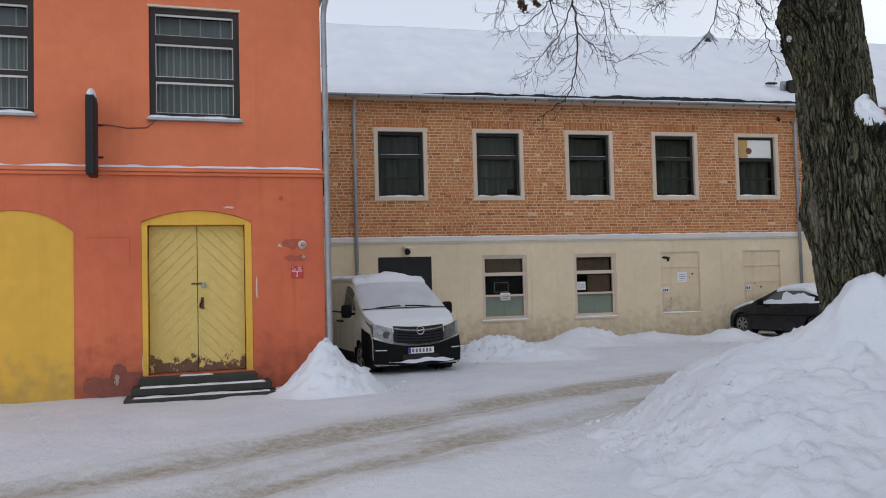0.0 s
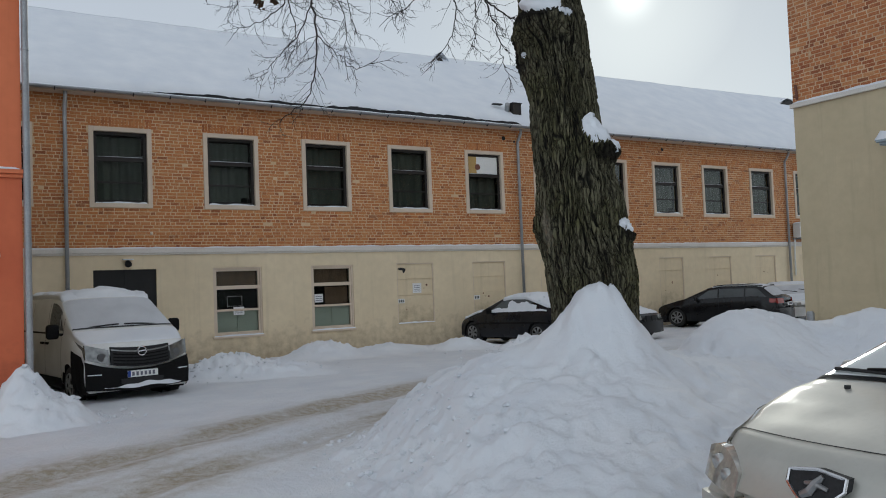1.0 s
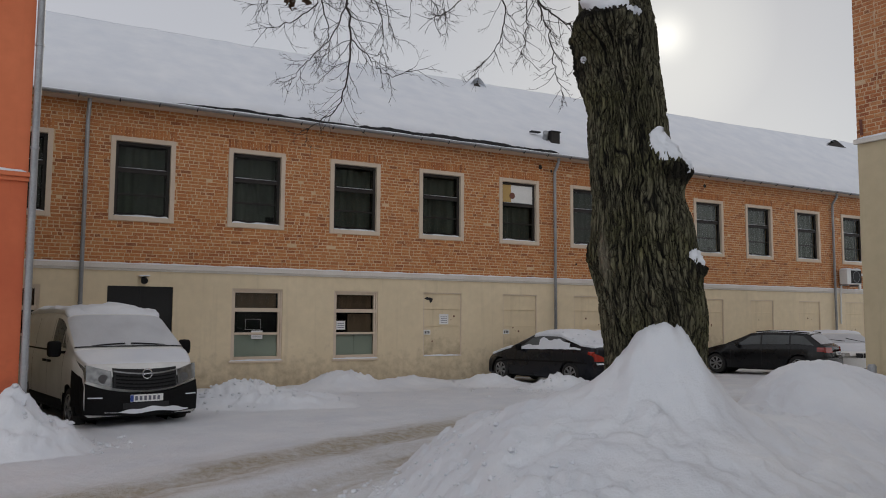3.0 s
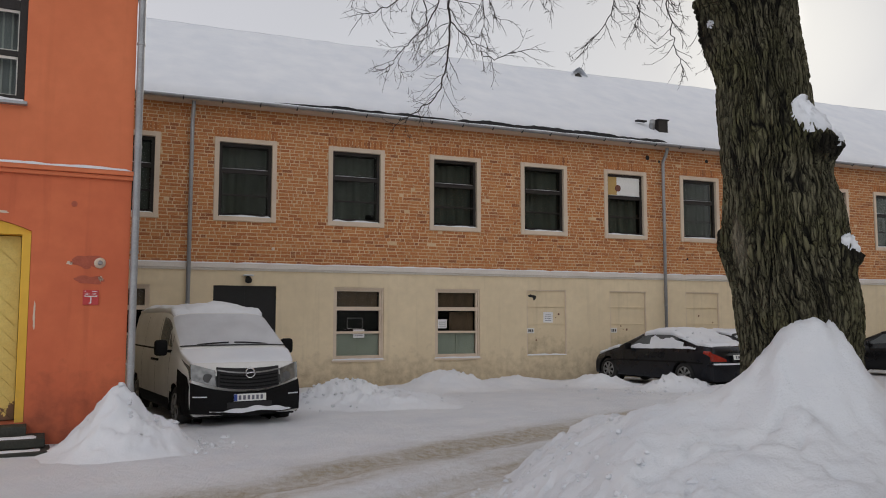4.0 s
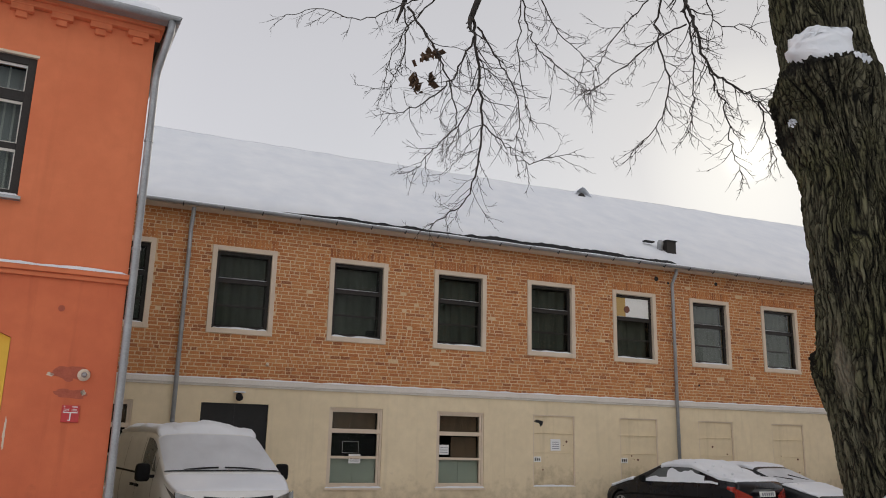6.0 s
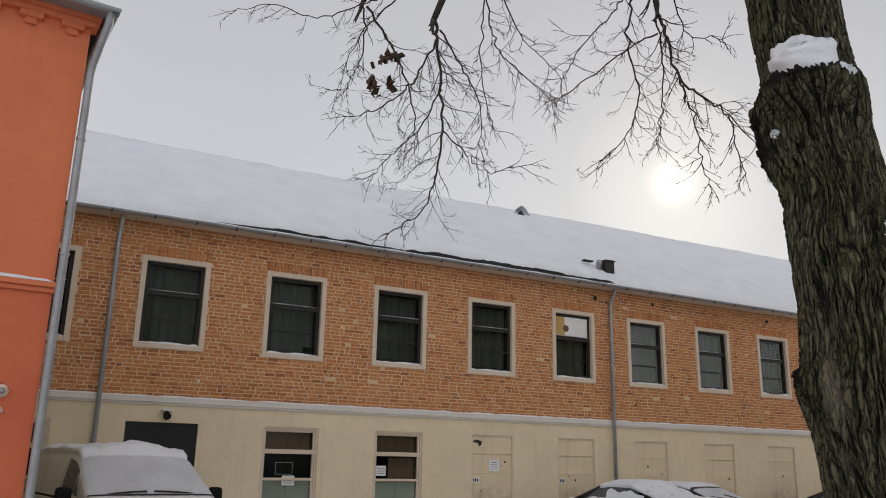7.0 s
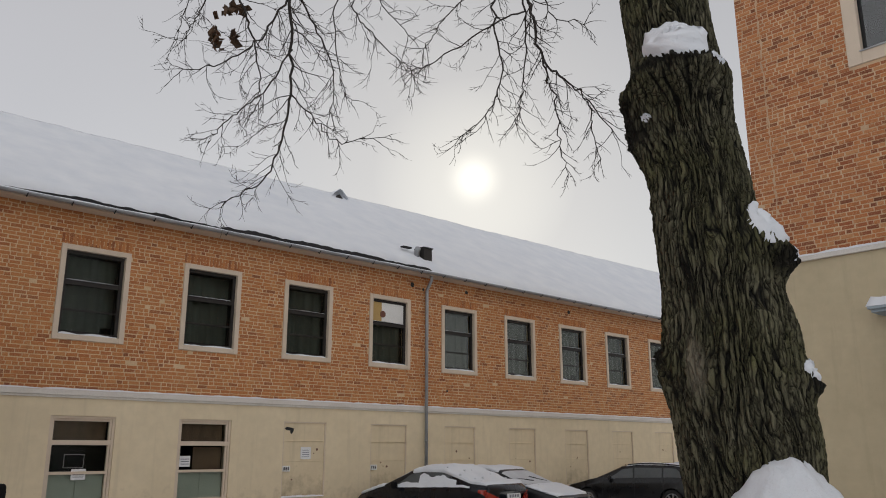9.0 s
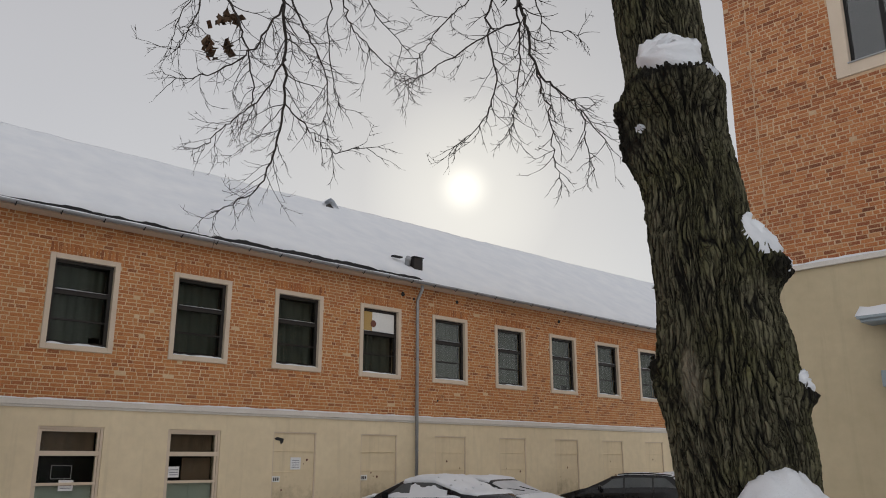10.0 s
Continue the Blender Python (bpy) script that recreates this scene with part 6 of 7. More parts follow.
        for sg in signs:
            def pt(a, b):
                s = s0 + (s1 - s0) * a
                v = fn(s, b) if fn else v0 + (v1 - v0) * b
                return self.surf(s, v, sg) + self.normal(s, v, sg) * off
            us, vs = [k / ns for k in range(ns + 1)], [k / nv for k in range(nv + 1)]
            h = Geo().grid(pt, us, vs)
            if sg > 0:
                h.f = [tuple(reversed(q)) for q in h.f]
            g.add(h.v, h.f)
        return g

    def over(self, s0, s1, v0, off, ns=10, nv=6):
        """A patch right across the top, from v0 on one side to v0 on the other."""
        g = Geo()

        def pt(a, b):
            s, t = s0 + (s1 - s0) * a, 2 * b - 1
            v = 18 - (18 - v0) * abs(t)
            sg = 1 if t >= 0 else -1
            o = off(a, b) if callable(off) else off
            return self.surf(s, v, sg) + self.normal(s, v, sg) * o
        g.grid(pt, [k / ns for k in range(ns + 1)], [k / (2 * nv) for k in range(2 * nv + 1)])
        g.f = [tuple(q) for q in g.f]
        return g

    def snow(self, parent, s0, s1, v0, thick, seed, ns=26, nv=12):
        def off(a, b):
            e = min(a, 1 - a, b, 1 - b) / 0.06
            ragged = 0.75 + 0.6 * fbm(a * 6 + seed, b * 6, seed)
            return max(-0.01, thick * math.sqrt(max(0, min(1, e))) * ragged) if e > 0.01 else -0.012
        return part("snow_cover", self.over(s0, s1, v0, off, ns, nv), M["snow"], parent, "layer of snow", smooth=True)

    def nose(self, y, z, end):
        """How far the front (or rear) face lies from the very end, at height z and offset y."""
        bow, rake = self.fr if end == "front" else self.rr
        d = bow * abs(y / self.w) ** 2.3 + rake * max(0, z - 0.55)
        return -d if end == "front" else -self.L + d

    def face(self, y0, y1, lo, hi, off=0.012, end="front", ny=12, nz=4, thick=0.03):
        """A piece on the front or rear face between two height lines over y0..y1."""
        sg = 1 if end == "front" else -1
        f = (lambda y: lo) if isinstance(lo, (int, float)) else lo
        h = (lambda y: hi) if isinstance(hi, (int, float)) else hi

        def pt(a, b, o):
            y = y0 + (y1 - y0) * a
            z = f(y) + (h(y) - f(y)) * b
            return (self.nose(y, z, end) + sg * o, y, z)
        us, vs = [k / ny for k in range(ny + 1)], [k / nz for k in range(nz + 1)]
        g = Geo().grid(lambda a, b: pt(a, b, off), us, vs)
        rim = [(a, 0) for a in us] + [(1, b) for b in vs[1:]] + [(a, 1) for a in us[-2::-1]] + [(0, b) for b in vs[-2:0:-1]]
        k, n = len(g.v), len(rim)
        g.v += [pt(a, b, off) for a, b in rim] + [pt(a, b, off - thick) for a, b in rim]
        g.f += [(k + i, k + (i + 1) % n, k + n + (i + 1) % n, k + n + i) for i in range(n)]
        if sg < 0:
            g.f = [tuple(reversed(q)) for q in g.f]
        return g


def wheel(car, parent, s, side, spokes, width=0.21):
    """Tyre, rim, spokes and hub."""
    r = car.wr
    y1 = side * (car.w * 0.97)
    prof = [(0.62, 0.02), (0.66, 0.0), (0.84, -0.005), (0.95, 0.012), (1.0, 0.05), (1.0, width - 0.05), (0.95, width), (0.6, width)]
    n = 28
    g = Geo()
    for k in range(n):
        a = 2 * math.pi * k / n
        g.v += [(-s + r * q * math.cos(a), y1 - side * d, r + r * q * math.sin(a)) for q, d in prof]
    m = len(prof)
    for k in range(n):
        for j in range(m - 1):
            a, b = k * m + j, ((k + 1) % n) * m + j
            g.f.append((a, b, b + 1, a + 1) if side > 0 else (a + 1, b + 1, b, a))
    w = part("wheel", g, M["rubber"], parent, smooth=True)
    rim = Geo().tube([(-s, y1 - side * 0.03, r), (-s, y1 - side * 0.015, r)], r * 0.64, 28)
    part("rim_back", rim, M["trim"], w)
    g = Geo()
    for k in range(spokes):
        a = 2 * math.pi * k / spokes
        for b in (a - 0.10, a + 0.10):
            g.tube([(-s + 0.08 * r * math.cos(a), y1 - side * 0.004, r + 0.08 * r * math.sin(a)), (-s + 0.62 * r * math.cos(b), y1 - side * 0.008, r + 0.62 * r * math.sin(b))], [0.022, 0.017], 5)
    ringp = [(-s + 0.63 * r * math.cos(a), y1 - side * 0.006, r + 0.63 * r * math.sin(a)) for a in [2 * math.pi * k / 28 for k in range(29)]]
    g.tube(ringp, 0.014, 6).tube([(-s, y1 - side * 0.02, r), (-s, y1 + side * 0.005, r)], 0.06, 12)
    part("rim", g, M["alloy"], w, smooth=True)


def mirrors(car, parent, s, z, out, material, big=1.0):
    for sg in (1, -1):
        y = sg * (car.w * 0.97)
        def sq(t):
            return math.copysign(abs(t) ** 0.45, t)
        g = Geo().grid(lambda u, v: (-s + 0.05 * big * sq(math.cos(u)) * sq(math.cos(v)), y + sg * out + 0.085 * big * sq(math.cos(u)) * sq(math.sin(v)), z + 0.085 * big * big * sq(math.sin(u))), [-math.pi / 2 + math.pi * k / 8 for k in range(9)], [2 * math.pi * k / 14 for k in range(15)])
        m = part("door_mirror", g, material, parent, smooth=True)
        part("mirror_arm", Geo().tube([(-s, y - sg * 0.06, z - 0.06), (-s, y + sg * out * 0.8, z - 0.05)], 0.025, 7), M["trim"], m)


def plate(car, parent, end, z, y=0.0, w=0.52, blue=True):
    p = part("number_plate", car.face(y - w / 2, y + w / 2, z, z + 0.112, 0.035, end, 4, 1, 0.02), M["white"], parent, "white number plate with dark characters")
    if blue:
        part("country_band", car.face(y - w / 2, y - w / 2 + 0.05, z + 0.004, z + 0.108, 0.038, end, 1, 1, 0.004), M["plate_blue"], p)
    for k in range(6):
        a = y - w * 0.36 + k * w * 0.135
        part("character_bar", car.face(a, a + w * 0.075, z + 0.022, z + 0.09, 0.039, end, 1, 1, 0.004), M["ink"], p)


def side_windows(car, parent, s0, s1, cuts, v0=9.6, v1=12.8, lean0=0.0, lean1=0.0, material=None):
    """Side glass, divided by pillars at the cuts."""
    edges = [s0, *[c for c in cuts], s1]
    for a, b in zip(edges, edges[1:]):
        for sg in (1, -1):
            def pt(p, q, a=a, b=b, sg=sg):
                v = v0 + (v1 - v0) * q
                s = a + 0.025 + (b - a - 0.05) * p
                if a == s0:
                    s += lean0 * q * (1 - p)
                if b == s1:
                    s -= lean1 * q * p
                return car.surf(s, v, sg) + car.normal(s, v, sg) * 0.008
            g = Geo().grid(pt, [k / 6 for k in range(7)], [k / 4 for k in range(5)])
            if sg > 0:
                g.f = [tuple(reversed(q)) for q in g.f]
            part("side_window", g, material or M["side_glass"], parent)


def seams(car, parent, where, v0=1.0, v1=9.4):
    for s in where:
        for sg in (1, -1):
            part("door_seam", car.skin(s - 0.006, s + 0.006, v0, v1, 0.003, 1, 9, (sg,)), M["felt"], parent)


# the van: short-nosed, tall, black lower front
van = thing("white_van", "white delivery van with black bumper, snow on roof and windscreen", "van", pose(-0.18, -7.15, -0.275, 0, 0, -81))
vc = Car(0.965, 5.0, [(0, 0.86), (0.03, 0.98), (0.1, 1.05), (0.8, 1.27), (0.95, 1.34), (1.75, 1.84), (2.0, 1.91), (2.6, 1.95), (4.85, 1.93), (5.0, 1.85)],
         [(0, 0.80), (0.15, 0.98), (0.8, 1.19), (1.2, 1.24), (5, 1.26)], [(0, 0.80), (0.05, 0.86), (0.15, 0.92), (0.35, 0.97), (0.6, 1.0), (4.8, 1.0), (5, 0.96)], (0.93, 4.03), 0.335, 0.24, 0.17, (0.24, 0.16))
vc.body(van, M["white_car"], "dirty white panelled body")
part("windscreen", vc.over(0.90, 1.74, 13.6, 0.008, 10, 6), M["frosted_screen"], van, "windscreen under a film of snow", smooth=True)
part("screen_edge", vc.over(0.86, 0.90, 13.2, 0.010, 1, 6), M["felt"], van)
side_windows(vc, van, 1.28, 2.25, [1.55], 9.5, 12.9, 0.28)
seams(vc, van, (1.32, 2.35, 3.5), 1.5, 12.8)
part("bumper", vc.face(-0.885, 0.885, lambda y: 0.24 + 0.05 * abs(y), lambda y: 0.60 + 0.17 * min(1, abs(y) / 0.9) ** 2.2, 0.03, ny=24, nz=6, thick=0.12), M["trim"], van, "black plastic front bumper", smooth=True)
for sg in (1, -1):
    part("bumper_side", vc.skin(0.0, 0.60, 0.0, 6.6, 0.012, 8, 6, (sg,)), M["trim"], van)
for sg in (1, -1):
    part("sill_trim", vc.skin(1.32, 3.66, 0, 2.2, 0.008, 12, 3, (sg,)), M["trim"], van)
gr = part("grille", vc.face(-0.50, 0.50, lambda y: 0.64 + 0.05 * (y / 0.5) ** 2, lambda y: 0.97 + 0.025 * (y / 0.5) ** 2, 0.022, ny=14, nz=3, thick=0.06), M["felt"], van, "black slatted grille")
for k in range(4):
    z = 0.67 + 0.055 * k
    part("slat", vc.face(-0.47, 0.47, lambda y, z=z: z + 0.04 * (y / 0.5) ** 2, lambda y, z=z: z + 0.022 + 0.04 * (y / 0.5) ** 2, 0.035, ny=12, nz=1, thick=0.02), M["trim"], gr)
part("chrome_bar", vc.face(-0.50, 0.50, lambda y: 0.89 + 0.05 * (y / 0.5) ** 2, lambda y: 0.912 + 0.05 * (y / 0.5) ** 2, 0.045, ny=14, nz=1, thick=0.04), M["alloy"], gr)
bx = vc.nose(0, 0.9, "front") + 0.055
part("round_emblem", Geo().tube([(bx, 0.075 * math.cos(a), 0.90 + 0.075 * math.sin(a)) for a in [2 * math.pi * k / 20 for k in range(21)]], 0.012, 6).tube([(bx, -0.06, 0.89), (bx, 0.06, 0.91)], 0.01, 5), M["chrome"], gr, "round chrome emblem")
for sg in (1, -1):
    h = part("headlight", vc.face(*sorted((sg * 0.53, sg * 0.875)), lambda y: 0.70 + 0.10 * (abs(y) - 0.53) / 0.35, lambda y: 0.95 + 0.10 * ((abs(y) - 0.53) / 0.35), 0.014, ny=8, nz=5, thick=0.06), M["lamp_van"], van, "large swept clear headlight", smooth=True)
    part("headlight_wing", vc.skin(0.03, 0.62, 6, 9, 0.010, 8, 4, (sg,), lambda q, k: 7.4 + 1.9 * (q / 0.62) + k * 2.4 * (1 - q / 0.66)), M["lamp_van"], h, smooth=True)
    hx = vc.nose(sg * 0.64, 0.83, "front")
    part("lens", Geo().tube([(hx - 0.02, sg * 0.64, 0.83), (hx + 0.03, sg * 0.64, 0.83)], 0.07, 18), M["lamp_dark"], h)
    part("fog_snow", vc.face(*sorted((sg * 0.66, sg * 0.86)), 0.535, 0.552, 0.045, ny=4, nz=1, thick=0.03), M["snow"], van)
part("bumper_snow", vc.face(-0.62, 0.70, lambda y: 0.30 + 0.015 * math.sin(9 * y), lambda y: 0.345 + 0.035 * math.sin(4 * y + 1.0) + 0.012 * math.sin(17 * y), 0.06, ny=30, nz=2, thick=0.07), M["snow"], van, "strip of snow caught on the bumper", smooth=True)
plate(vc, van, "front", 0.465)
part("air_intake", vc.face(-0.36, 0.36, 0.36, 0.45, 0.036, ny=8, nz=1, thick=0.02), M["felt"], van)
mirrors(vc, van, 1.33, 1.27, 0.16, M["trim"], 1.25)
for s in (0.93, 4.03):
    for sg in (1, -1):
        wheel(vc, van, s, sg, 5)
vc.snow(van, 1.78, 4.9, 13.7, 0.085, 2.0, 40, 12)
part("roof_lump", vc.over(1.8, 2.5, 14.6, lambda a, b: 0.17 * math.sin(math.pi * a) ** 0.6 * math.sin(math.pi * b) * (0.8 + 0.5 * fbm(a * 3, b * 3, 4)) - 0.01, 16, 10), M["snow"], van, "uneven heap of snow on the roof", smooth=True)
part("bonnet_snow", vc.over(0.12, 0.80, 12.0, lambda a, b: 0.014 if 0.02 < a < 0.98 and 0.03 < b < 0.97 else -0.005, 12, 8), M["snow"], van, "thin snow on the bonnet", smooth=True)
for y0, y1 in ((0.62, 0.02), (-0.08, -0.68)):
    part("wiper", Geo().tube([vc.surf(0.90, 16, 1) * 0 + Vector((-0.915 - 0.03 * abs(k - 0.5), y0 + (y1 - y0) * k, vc.top(0.93) + 0.028 - 0.10 * abs(y0 + (y1 - y0) * k) ** 2)) for k in (0, 0.25, 0.5, 0.75, 1)], 0.013, 5), M["felt"], van)
part("door_handle", Geo().box((-2.30, -0.985, 1.02), (-2.12, -0.955, 1.06)).box((-2.62, -0.985, 1.02), (-2.44, -0.955, 1.06)), M["trim"], van)
for sg in (1, -1):
    part("side_rail", vc.skin(2.4, 4.9, 8.2, 8.8, 0.008, 12, 1, (sg,)), M["trim"], van)

# dark saloon parked tail to the yard
saloon = thing("dark_saloon", "blue-black saloon car with snow on its roof and boot", "car", pose(10.85 + 0.864 * 0.99, -4.0 + 0.864 * 0.14, -0.22, 0, 0, 98) @ pose(3.475, 0, 0))
sc = Car(0.864, 4.53, [(0, 0.60), (0.04, 0.68), (0.15, 0.74), (1.15, 0.97), (1.95, 1.34), (2.35, 1.41), (3.0, 1.40), (3.85, 1.08), (4.42, 1.04), (4.5, 0.98), (4.53, 0.9)],
         [(0, 0.55), (0.2, 0.70), (1.2, 0.90), (3.6, 0.96), (4.53, 0.92)], [(0, 0.72), (0.05, 0.82), (0.2, 0.93), (0.5, 1.0), (3.9, 1.0), (4.3, 0.96), (4.48, 0.88), (4.53, 0.80)], (0.76, 3.475), 0.315, 0.2, 0.34, (0.25, 0.2), (0.18, 0.10))


def saloon_details(car, ob, tail, snowy):
    side_windows(car, ob, 1.42, 3.62, [2.35, 3.25], 9.6, 12.7, 0.55, 0.42)
    seams(car, ob, (1.35, 2.36, 3.28))
    if tail:
        for sg in (1, -1):
            part("window_snow", car.skin(2.30, 3.45, 9.7, 12.4, 0.016, 18, 5, (sg,), lambda s, k: 9.5 + 0.3 * fbm(s * 5, 2.0) + k * (2.3 + 0.9 * fbm(s * 3.5, 7.0))), M["snow"], ob, "wet snow stuck over the side glass", smooth=True)
    part("windscreen", car.over(1.22, 1.92, 13.4, 0.006, 8, 5), M["frosted_screen"] if snowy else M["car_glass"], ob, smooth=True)
    part("rear_window", car.over(3.06, 3.80, 13.4, 0.006, 8, 5), M["car_glass"], ob, smooth=True)
    mirrors(car, ob, 1.62, 0.97, 0.09, M["trim"])
    for s in car.wheels:
        for sg in (1, -1):
            wheel(car, ob, s, sg, 7 if tail else 10)
    for sg in (1, -1):
        part("side_strip", car.skin(0.4, car.L - 0.35, 4.6, 5.0, 0.006, 24, 1, (sg,)), M["trim"], ob)


sc.body(saloon, M["navy_car"], "glossy blue-black body")
saloon_details(sc, saloon, True, True)
for sg in (1, -1):
    t = part("tail_light", sc.face(*sorted((sg * 0.48, sg * 0.83)), lambda y: 0.68, lambda y: 0.73 + 0.15 * (abs(y) - 0.48) / 0.35, 0.02, "rear", 8, 4, 0.06), M["lamp_red"], saloon, "triangular red tail light", smooth=True)
    part("tail_light_side", sc.skin(4.2, 4.46, 6.6, 8.6, 0.010, 5, 4, (sg,), lambda q, k: 6.4 + 1.1 * (4.46 - q) / 0.26 + k * (2.2 - 1.1 * (4.46 - q) / 0.26)), M["lamp_red"], t)
plate(sc, saloon, "rear", 0.72, blue=False)
part("bumper", sc.face(-0.84, 0.84, 0.22, 0.60, 0.05, "rear", 16, 5, 0.12), M["navy_car"], saloon, smooth=True)
part("bumper_snow", sc.face(-0.80, 0.80, 0.60, 0.635, 0.05, "rear", 20, 1, 0.10), M["snow"], saloon)
sc.snow(saloon, 2.0, 4.45, 12.6, 0.075, 5.0, 34, 12)
sc.snow(saloon, 0.15, 1.2, 11.0, 0.05, 6.0, 20, 10)
part("sill_snow", sc.skin(1.5, 3.9, 8.4, 9.9, 0.022, 26, 3, (1,), lambda s, k: 8.9 + 0.5 * fbm(s * 4, 1.0) + k * (1.4 + 0.8 * fbm(s * 3, 4.0))), M["snow"], saloon, "snow sticking along the window line", smooth=True)

# second dark car, nose to the yard
def nose_out_saloon(name, label, m, material):
    """A saloon parked nose to the yard, snow on bonnet, windscreen and roof."""
    ob = thing(name, label, "car", m)
    gc = Car(0.86, 4.45, [(0, 0.60), (0.04, 0.68), (0.15, 0.75), (1.2, 0.97), (2.0, 1.32), (2.4, 1.39), (3.0, 1.38), (3.8, 1.08), (4.38, 1.04), (4.45, 0.9)],
             [(0, 0.55), (0.2, 0.70), (1.2, 0.90), (3.6, 0.96), (4.45, 0.92)], [(0, 0.74), (0.05, 0.84), (0.2, 0.94), (0.5, 1.0), (3.9, 1.0), (4.3, 0.95), (4.45, 0.8)], (0.74, 3.46), 0.315, 0.2, 0.34, (0.22, 0.15))
    gc.body(ob, material, "")
    saloon_details(gc, ob, False, True)
    part("bumper", gc.face(-0.84, 0.84, 0.2, 0.54, 0.04, ny=14, nz=4, thick=0.1), material, ob, smooth=True)
    for sg in (1, -1):
        part("headlight", gc.face(*sorted((sg * 0.42, sg * 0.82)), 0.58, 0.70, 0.02, ny=6, nz=2, thick=0.05), M["lamp_clear"], ob)
        part("kidney_grille", gc.face(*sorted((sg * 0.02, sg * 0.22)), 0.54, 0.69, 0.03, ny=3, nz=2, thick=0.05), M["felt"], ob)
    plate(gc, ob, "front", 0.36, blue=False)
    gc.snow(ob, 0.12, 1.2, 11.0, 0.045, 8.0, 20, 10)
    gc.snow(ob, 2.0, 4.3, 13.0, 0.05, 9.0, 24, 10)
    for y0, y1 in ((0.55, 0.0), (-0.1, -0.6)):
        part("wiper", Geo().tube([Vector((-1.34 - 0.2 * k, y0 + (y1 - y0) * k, gc.top(1.34 + 0.2 * k) + 0.03 - 0.06 * abs(y0 + (y1 - y0) * k))) for k in (0, 0.5, 1)], 0.012, 5), M["felt"], ob)


nose_out_saloon("dark_grey_car", "dark grey saloon car with snow on bonnet and windscreen", pose(13.95, -5.3, -0.22, 0, 0, -80), M["dark_car"])
nose_out_saloon("white_car", "white saloon car with snow on bonnet and windscreen", pose(22.95, -4.3, -0.24, 0, 0, -127), M["white_car"])


# black estate
def estate(name, label, m, material, rear_snow):
    ob = thing(name, label, "car", m)
    c = Car(0.885, 4.55, [(0, 0.60), (0.04, 0.68), (0.15, 0.75), (1.2, 0.98), (2.0, 1.35), (2.5, 1.42), (3.5, 1.40), (3.95, 1.35), (4.38, 1.02), (4.5, 0.98), (4.55, 0.86)],
            [(0, 0.55), (0.2, 0.70), (1.2, 0.90), (3.6, 0.96), (4.55, 0.92)], [(0, 0.74), (0.05, 0.84), (0.2, 0.94), (0.5, 1.0), (3.9, 1.0), (4.35, 0.95), (4.55, 0.82)], (0.9, 3.55), 0.325, 0.2, 0.32, (0.25, 0.2), (0.18, 0.12))
    c.body(ob, material)
    side_windows(c, ob, 1.46, 4.15, [2.4, 3.3], 9.6, 12.7, 0.55, 0.42)
    seams(c, ob, (1.4, 2.42, 3.32))
    part("windscreen", c.over(1.26, 1.96, 13.4, 0.006, 8, 5), M["car_glass"], ob, smooth=True)
    part("rear_window", c.over(3.98, 4.36, 13.4, 0.006, 6, 5), M["frosted_screen"], ob, smooth=True)
    mirrors(c, ob, 1.66, 0.97, 0.09, material)
    for s in c.wheels:
        for sg in (1, -1):
            wheel(c, ob, s, sg, 7)
    for sg in (1, -1):
        t = part("tail_light", c.face(*sorted((sg * 0.52, sg * 0.84)), 0.76, 0.93, 0.02, "rear", 6, 3, 0.05), M["lamp_red"], ob, "red tail light")
        part("tail_light_side", c.skin(4.22, 4.5, 6.6, 8.8, 0.008, 4, 3, (sg,)), M["lamp_red"], t)
        part("roof_rail", Geo().tube([c.surf(s, 14.2, sg) + Vector((0, 0, 0.05)) for s in (2.2, 2.6, 3.2, 3.9)], 0.016, 6), M["trim"], ob)
    part("bumper", c.face(-0.86, 0.86, 0.22, 0.60, 0.05, "rear", 16, 5, 0.12), material, ob, smooth=True)
    plate(c, ob, "rear", 0.68, blue=False)
    c.snow(ob, 2.1, 3.95, 14.2, rear_snow, 15.0, 20, 10)
    return ob


estate("black_estate_car", "black estate car lightly dusted with snow", pose(19.1 + 0.885 * 0.93 - 0.36 * 0.9, -1.5 + 0.885 * 0.36 + 0.93 * 0.9, -0.24, 0, 0, 111), M["black_car"], 0.03)

# silver hatchback beside the snow bank
hatchback = thing("silver_hatchback", "champagne-silver hatchback with a clear wet windscreen", "car", pose(0.375, -19.49, -0.215, 0, 0, 177))
pc = Car(0.873, 4.2, [(0, 0.62), (0.02, 0.74), (0.06, 0.81), (0.14, 0.86), (0.3, 0.915), (0.6, 0.99), (1.12, 1.075), (1.27, 1.13), (2.2, 1.47), (2.6, 1.51), (3.3, 1.48), (3.75, 1.38), (4.1, 0.98), (4.2, 0.8)],
         [(0, 0.57), (0.15, 0.80), (0.5, 0.93), (1.0, 1.01), (3.6, 1.03), (4.2, 0.9)], [(0, 0.60), (0.03, 0.68), (0.08, 0.76), (0.16, 0.85), (0.28, 0.92), (0.5, 0.98), (0.8, 1.0), (3.6, 1.0), (4.0, 0.94), (4.2, 0.82)], (0.87, 3.48), 0.32, 0.2, 0.38, (0.22, 0.40))
pc.body(hatchback, M["silver_car"], "champagne-silver body")
part("windscreen", pc.over(1.21, 2.17, 13.3, 0.007, 14, 8), M["sky_pale_screen"], hatchback, "large raked wet windscreen, coloured pale like reflected sky", smooth=True)
part("scuttle", pc.over(1.165, 1.205, 12.6, 0.006, 3, 8), M["trim"], hatchback, "black plastic scuttle under the windscreen", smooth=True)
side_windows(pc, hatchback, 1.6, 3.7, [1.9, 2.6], 9.6, 12.7, 0.55, 0.4)
seams(pc, hatchback, (1.62, 2.62))
